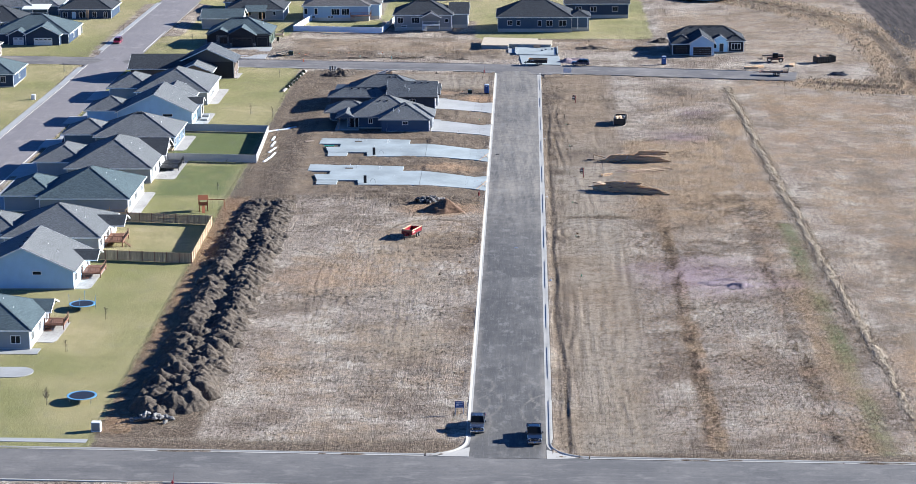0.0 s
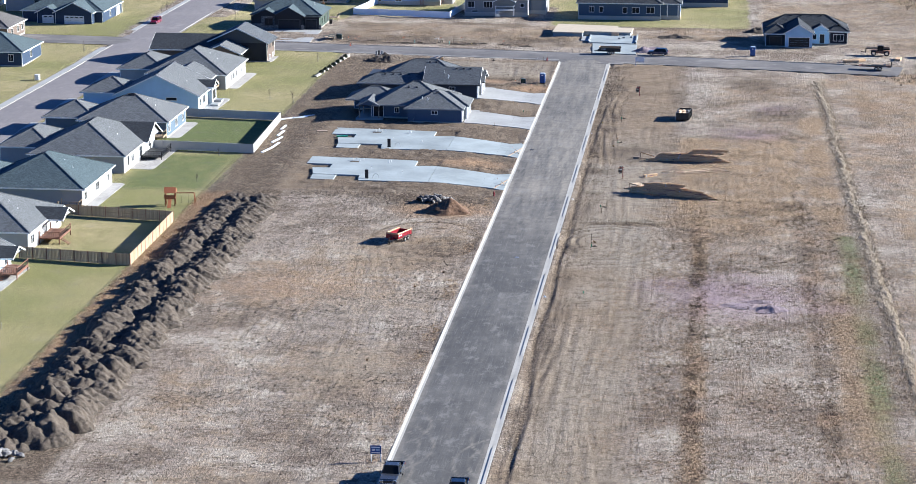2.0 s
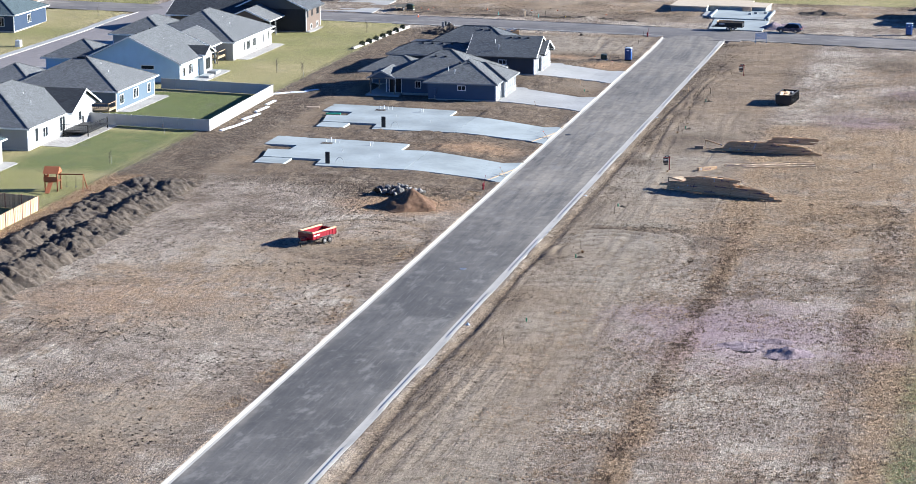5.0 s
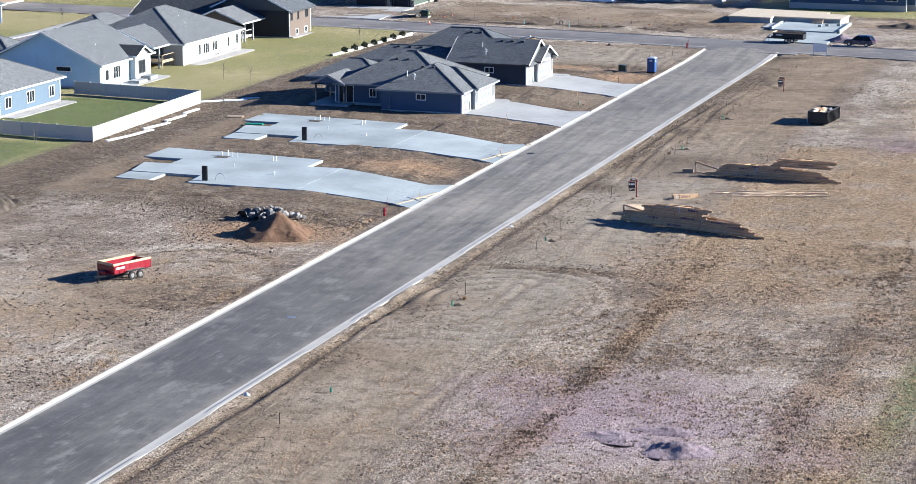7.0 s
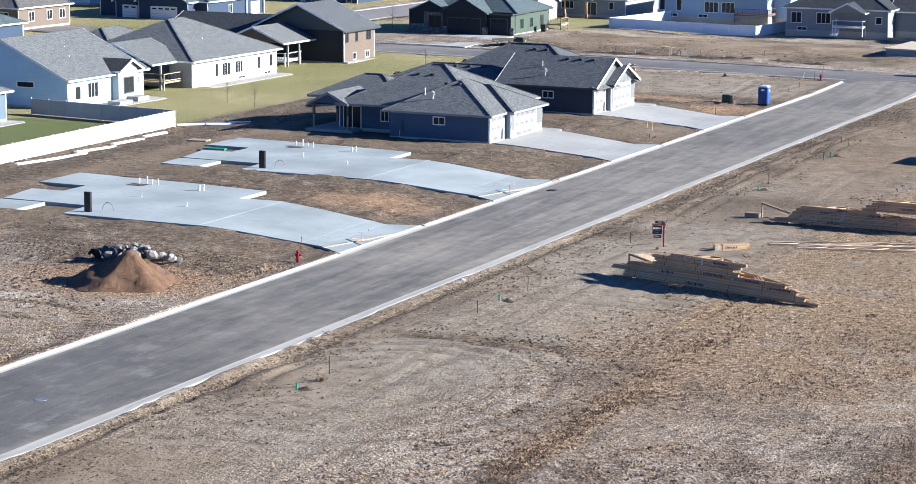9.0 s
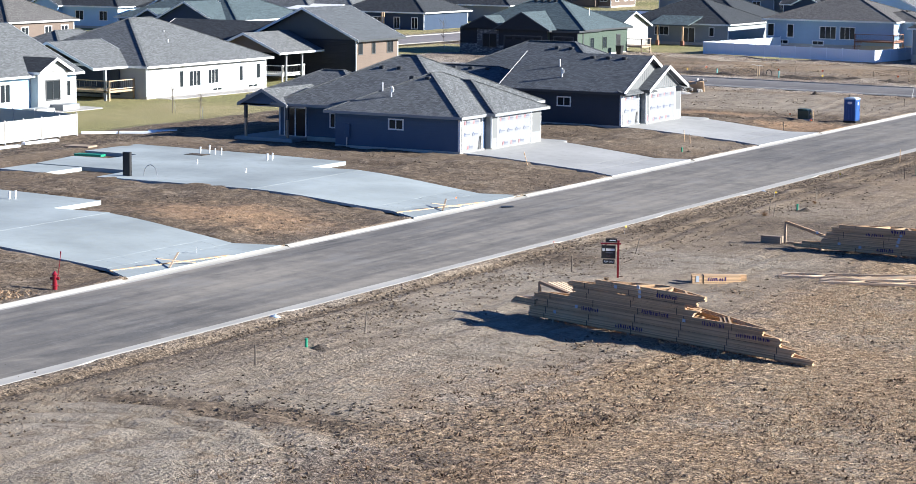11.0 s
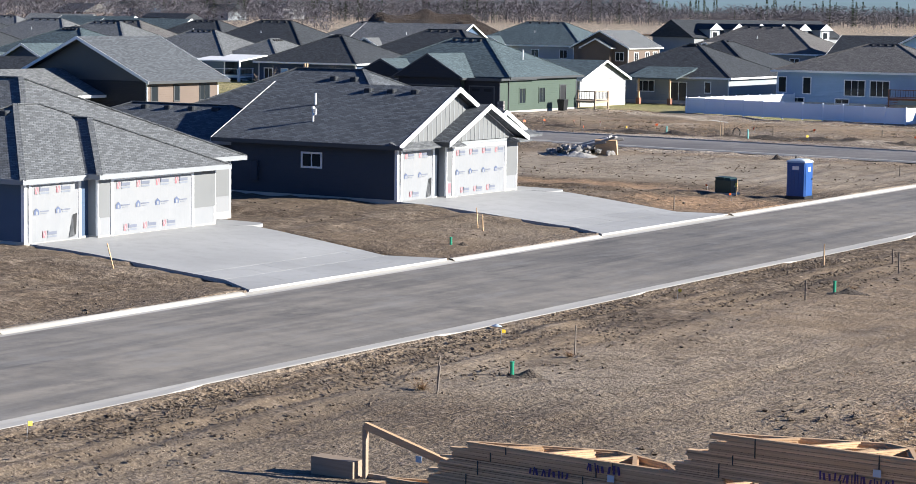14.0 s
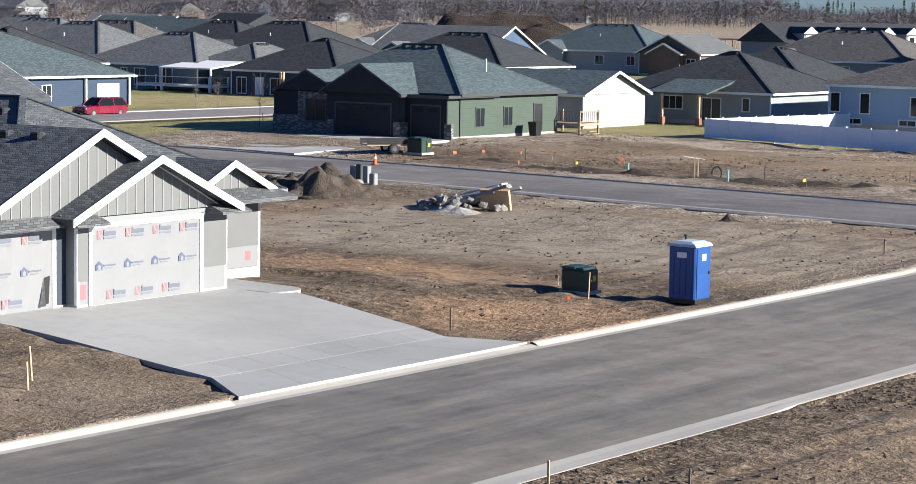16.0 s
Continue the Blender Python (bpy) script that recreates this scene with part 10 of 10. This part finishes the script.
def ditch_place(rnd, n):
    pts = np.array(DITCH, float)
    seg = rnd.integers(0, len(pts) - 1, n)
    t = rnd.uniform(0, 1, n)
    p = pts[seg] + (pts[seg + 1] - pts[seg]) * t[:, None]
    side = rnd.normal(0, 4.2, (n, 2))
    q = p + side
    keep = dist_to(q[:, 0], q[:, 1], DITCH) > 1.7
    return q[keep, 0], q[keep, 1]


scatter("tall_grass", "tall pale grass along the drainage ditch", M_TALL, 6500, ditch_place, 0.5, 1.2, 5, 4, 0.4, 0.06)


def edge_place(rnd, n):
    m = n // 5
    x = np.concatenate([rnd.uniform(-57.5, -52.8, n - m), rnd.uniform(-8.2, -6.1, m)])
    y = np.concatenate([rnd.uniform(-84, 62, n - m), rnd.uniform(-80, 62, m)])
    keep = (x < -20) | (vnoise(x, y, 4, 89) > 0.1)
    return x[keep], y[keep]


scatter("dry_grass", "rusty dry grass along the lawn's edge and kerb", M_DRYT, 14000, edge_place, 0.06, 0.2, 4, 5, 0.25, 0.04, (0.5, 2.0))


def weed(x, y, r, h, seed):
    rnd = random.Random(seed)
    g = Geo()
    for k in range(160):
        a, e = rnd.uniform(0, 6.28), rnd.uniform(0.25, 1.4)
        q = rnd.uniform(0.5, 1.0)
        spray(g.v, g.f, (rnd.uniform(-0.05, 0.05), rnd.uniform(-0.05, 0.05), 0), (r * q * math.cos(a) * math.cos(e), r * q * math.sin(a) * math.cos(e), h * q * math.sin(e)), 0.006)
    t = thing("weed_clump", "round clump of dry orange weeds on bare soil", "weeds", (x, y, zf(x, y)), 0, "weed clumps")
    part("foliage", g, M_DRYT, t)


for k, (x, y, r, h) in enumerate(((11.9, 31.0, 0.7, 0.6), (11.3, 107.6, 0.8, 0.55), (11.6, 115.4, 0.5, 0.3), (-9.5, 10.0, 0.7, 0.4), (-14, -36, 0.8, 0.4), (-12.6, 1.5, 0.7, 0.4), (12.0, 136.6, 0.5, 0.3), (14.2, 79.4, 0.5, 0.3))):
    weed(x, y, r, h, 500 + k)


def clods(name, label, n, place, smin, smax, seed, material):
    rnd = np.random.default_rng(seed)
    X, Y = place(rnd, n)
    n = len(X)
    s = rnd.uniform(smin, smax, n) * rnd.uniform(0.5, 1.0, n)
    base = np.array([(1, 0, 0), (-1, 0, 0), (0, 1, 0), (0, -1, 0), (0.3, 0.2, 0.5), (0, 0, -0.5)], float)
    faces = np.array([(0, 2, 4), (2, 1, 4), (1, 3, 4), (3, 0, 4), (2, 0, 5), (1, 2, 5), (3, 1, 5), (0, 3, 5)])
    P = base[None] * (s[:, None, None] * rnd.uniform(0.6, 1.3, (n, 6, 3)))
    ang = rnd.uniform(0, 6.28, n)
    c, q = np.cos(ang)[:, None], np.sin(ang)[:, None]
    x, y = P[..., 0] * c - P[..., 1] * q, P[..., 0] * q + P[..., 1] * c
    V = np.stack([x + X[:, None], y + Y[:, None], P[..., 2] + (zg(X, Y) + 0.01)[:, None]], -1).reshape(-1, 3)
    F = (faces[None] + (np.arange(n) * 6)[:, None, None]).reshape(-1, 3)
    me = bpy.data.meshes.new(name)
    me.from_pydata(V.tolist(), [], F.tolist())
    me.materials.append(material)
    return tagged(new(name, me), label, "soil", kind="stuff")


def curb_clods(rnd, n):
    x, y = 6.3 + np.abs(rnd.normal(0, 3.0, n)), rnd.uniform(-90, 198, n)
    keep = rnd.uniform(0, 1, n) < np.clip(0.45 + 0.7 * vnoise(x, y, 4.5, 61), 0.04, 1)
    return x[keep], y[keep]


def lot_clods(rnd, n):
    x, y = rnd.uniform(-46, -6.4, n), rnd.uniform(40, 205, n)
    keep = (rnd.uniform(0, 1, n) < np.clip(0.3 + 0.7 * vnoise(x, y, 5, 62), 0.03, 1)) & ~((x > -20.5) & (x < -5) & (np.mod(y - 64, 27.5) < 20) & (y > 62) & (y < 166)) & ~((x < -18) & (y > 69) & (y < 172) & (np.mod(y - 69, 27.5) < 21))
    return x[keep], y[keep]


def dark_clods(rnd, n):
    x, y = 17 + rnd.normal(0, 4.5, n), 45 + rnd.normal(0, 1.6, n)
    return x, y


clods("soil_clods", "loose clods of dark soil beside the kerb", 30000, curb_clods, 0.03, 0.12, 1, M_CLOD)
clods("soil_clods", "loose clods of dark soil between the drives", 12000, lot_clods, 0.03, 0.14, 2, M_CLOD)
clods("soil_clods", "strip of crumbled dark soil on the open lot", 800, dark_clods, 0.03, 0.12, 3, M_SOIL)


def verge_place(rnd, n):
    x, y = rnd.uniform(-66, 40, n), rnd.uniform(224, 272, n)
    keep = (rnd.uniform(0, 1, n) < np.clip(0.35 + 0.7 * vnoise(x, y, 6, 63), 0.03, 1)) & ~((x > -12) & (x < 14) & (y < 243))
    return x[keep], y[keep]


def open_clods(rnd, n):
    x, y = rnd.uniform(20, 50, n), rnd.uniform(-90, 175, n)
    keep = rnd.uniform(0, 1, n) < np.clip(0.3 + 0.6 * vnoise(x, y, 5, 64) + 0.4 * vnoise(x, y, 1.5, 74), 0.03, 1)
    return x[keep], y[keep]


def bare_clods(rnd, n):
    x, y = rnd.uniform(-42, -7, n), rnd.uniform(-86, 60, n)
    keep = rnd.uniform(0, 1, n) < np.clip(0.25 + 0.8 * vnoise(x, y, 6, 65), 0.02, 1)
    return x[keep], y[keep]


clods("soil_clods", "clods of dark soil on the rough ground past the far street", 9000, verge_place, 0.06, 0.17, 4, M_CLOD)
scatter("dry_grass", "weeds and dry grass on the rough ground past the far street", M_DRYT, 15000, verge_place, 0.04, 0.15, 4, 6, 0.3, 0.025, (0.7, 3.0))
clods("soil_clods", "scattered dark clods on the open lot", 20000, open_clods, 0.04, 0.17, 5, M_CLOD)
clods("soil_clods", "scattered dark clods on the graded lot", 22000, bare_clods, 0.05, 0.18, 6, M_SOIL)


def dead_tufts(rnd, n):
    x, y = rnd.uniform(14, 56, n * 4), rnd.uniform(-92, 64, n * 4)
    band = np.maximum(box_mask(x, y, 27.4, 29.2, -92, 56, 0.8), 0.4 * box_mask(x, y, 43.6, 46.0, -92, 120, 1.0))
    w = np.clip(0.12 * S(18, 26, x) + band * (0.6 + 0.5 * vnoise(x, y, 4, 66)) + 0.15 * vnoise(x, y, 6, 67) * S(20, 26, x), 0, 1)
    keep = rnd.uniform(0, 1, n * 4) < w
    return x[keep][:n], y[keep][:n]


scatter("dead_weeds", "dark brown dead weed tufts in bands on the open lot", M_DARKT, 30000, dead_tufts, 0.06, 0.17, 5, 7, 0.2, 0.04, (0.6, 2.4))


def stack_grass(rnd, n):
    x, y = rnd.uniform(23.5, 46, n), rnd.uniform(50, 120, n)
    keep = rnd.uniform(0, 1, n) < np.clip(0.45 + 0.8 * vnoise(x, y, 3.5, 91), 0.05, 1)
    return x[keep], y[keep]


scatter("dry_grass", "tan dry grass tufts round the truss stacks", M_TALL, 30000, stack_grass, 0.03, 0.1, 5, 9, 0.16, 0.02, (0.5, 2.2))


def litter_place(rnd, n):
    x = np.concatenate([rnd.uniform(7, 25, n), rnd.uniform(-40, -7, n // 2)])
    y = np.concatenate([rnd.uniform(18, 200, n), rnd.uniform(166, 204, n // 2)])
    keep = rnd.uniform(0, 1, len(x)) < np.clip(0.1 + 1.1 * vnoise(x, y, 3.5, 68) + 0.5 * vnoise(x, y, 1.2, 69), 0.01, 1)
    return x[keep], y[keep]


scatter("straw_litter", "flattened bits of pale straw on bare soil", M_TALL, 26000, litter_place, 0.008, 0.025, 4, 8, 0.2, 0.01, (2.0, 6.0))
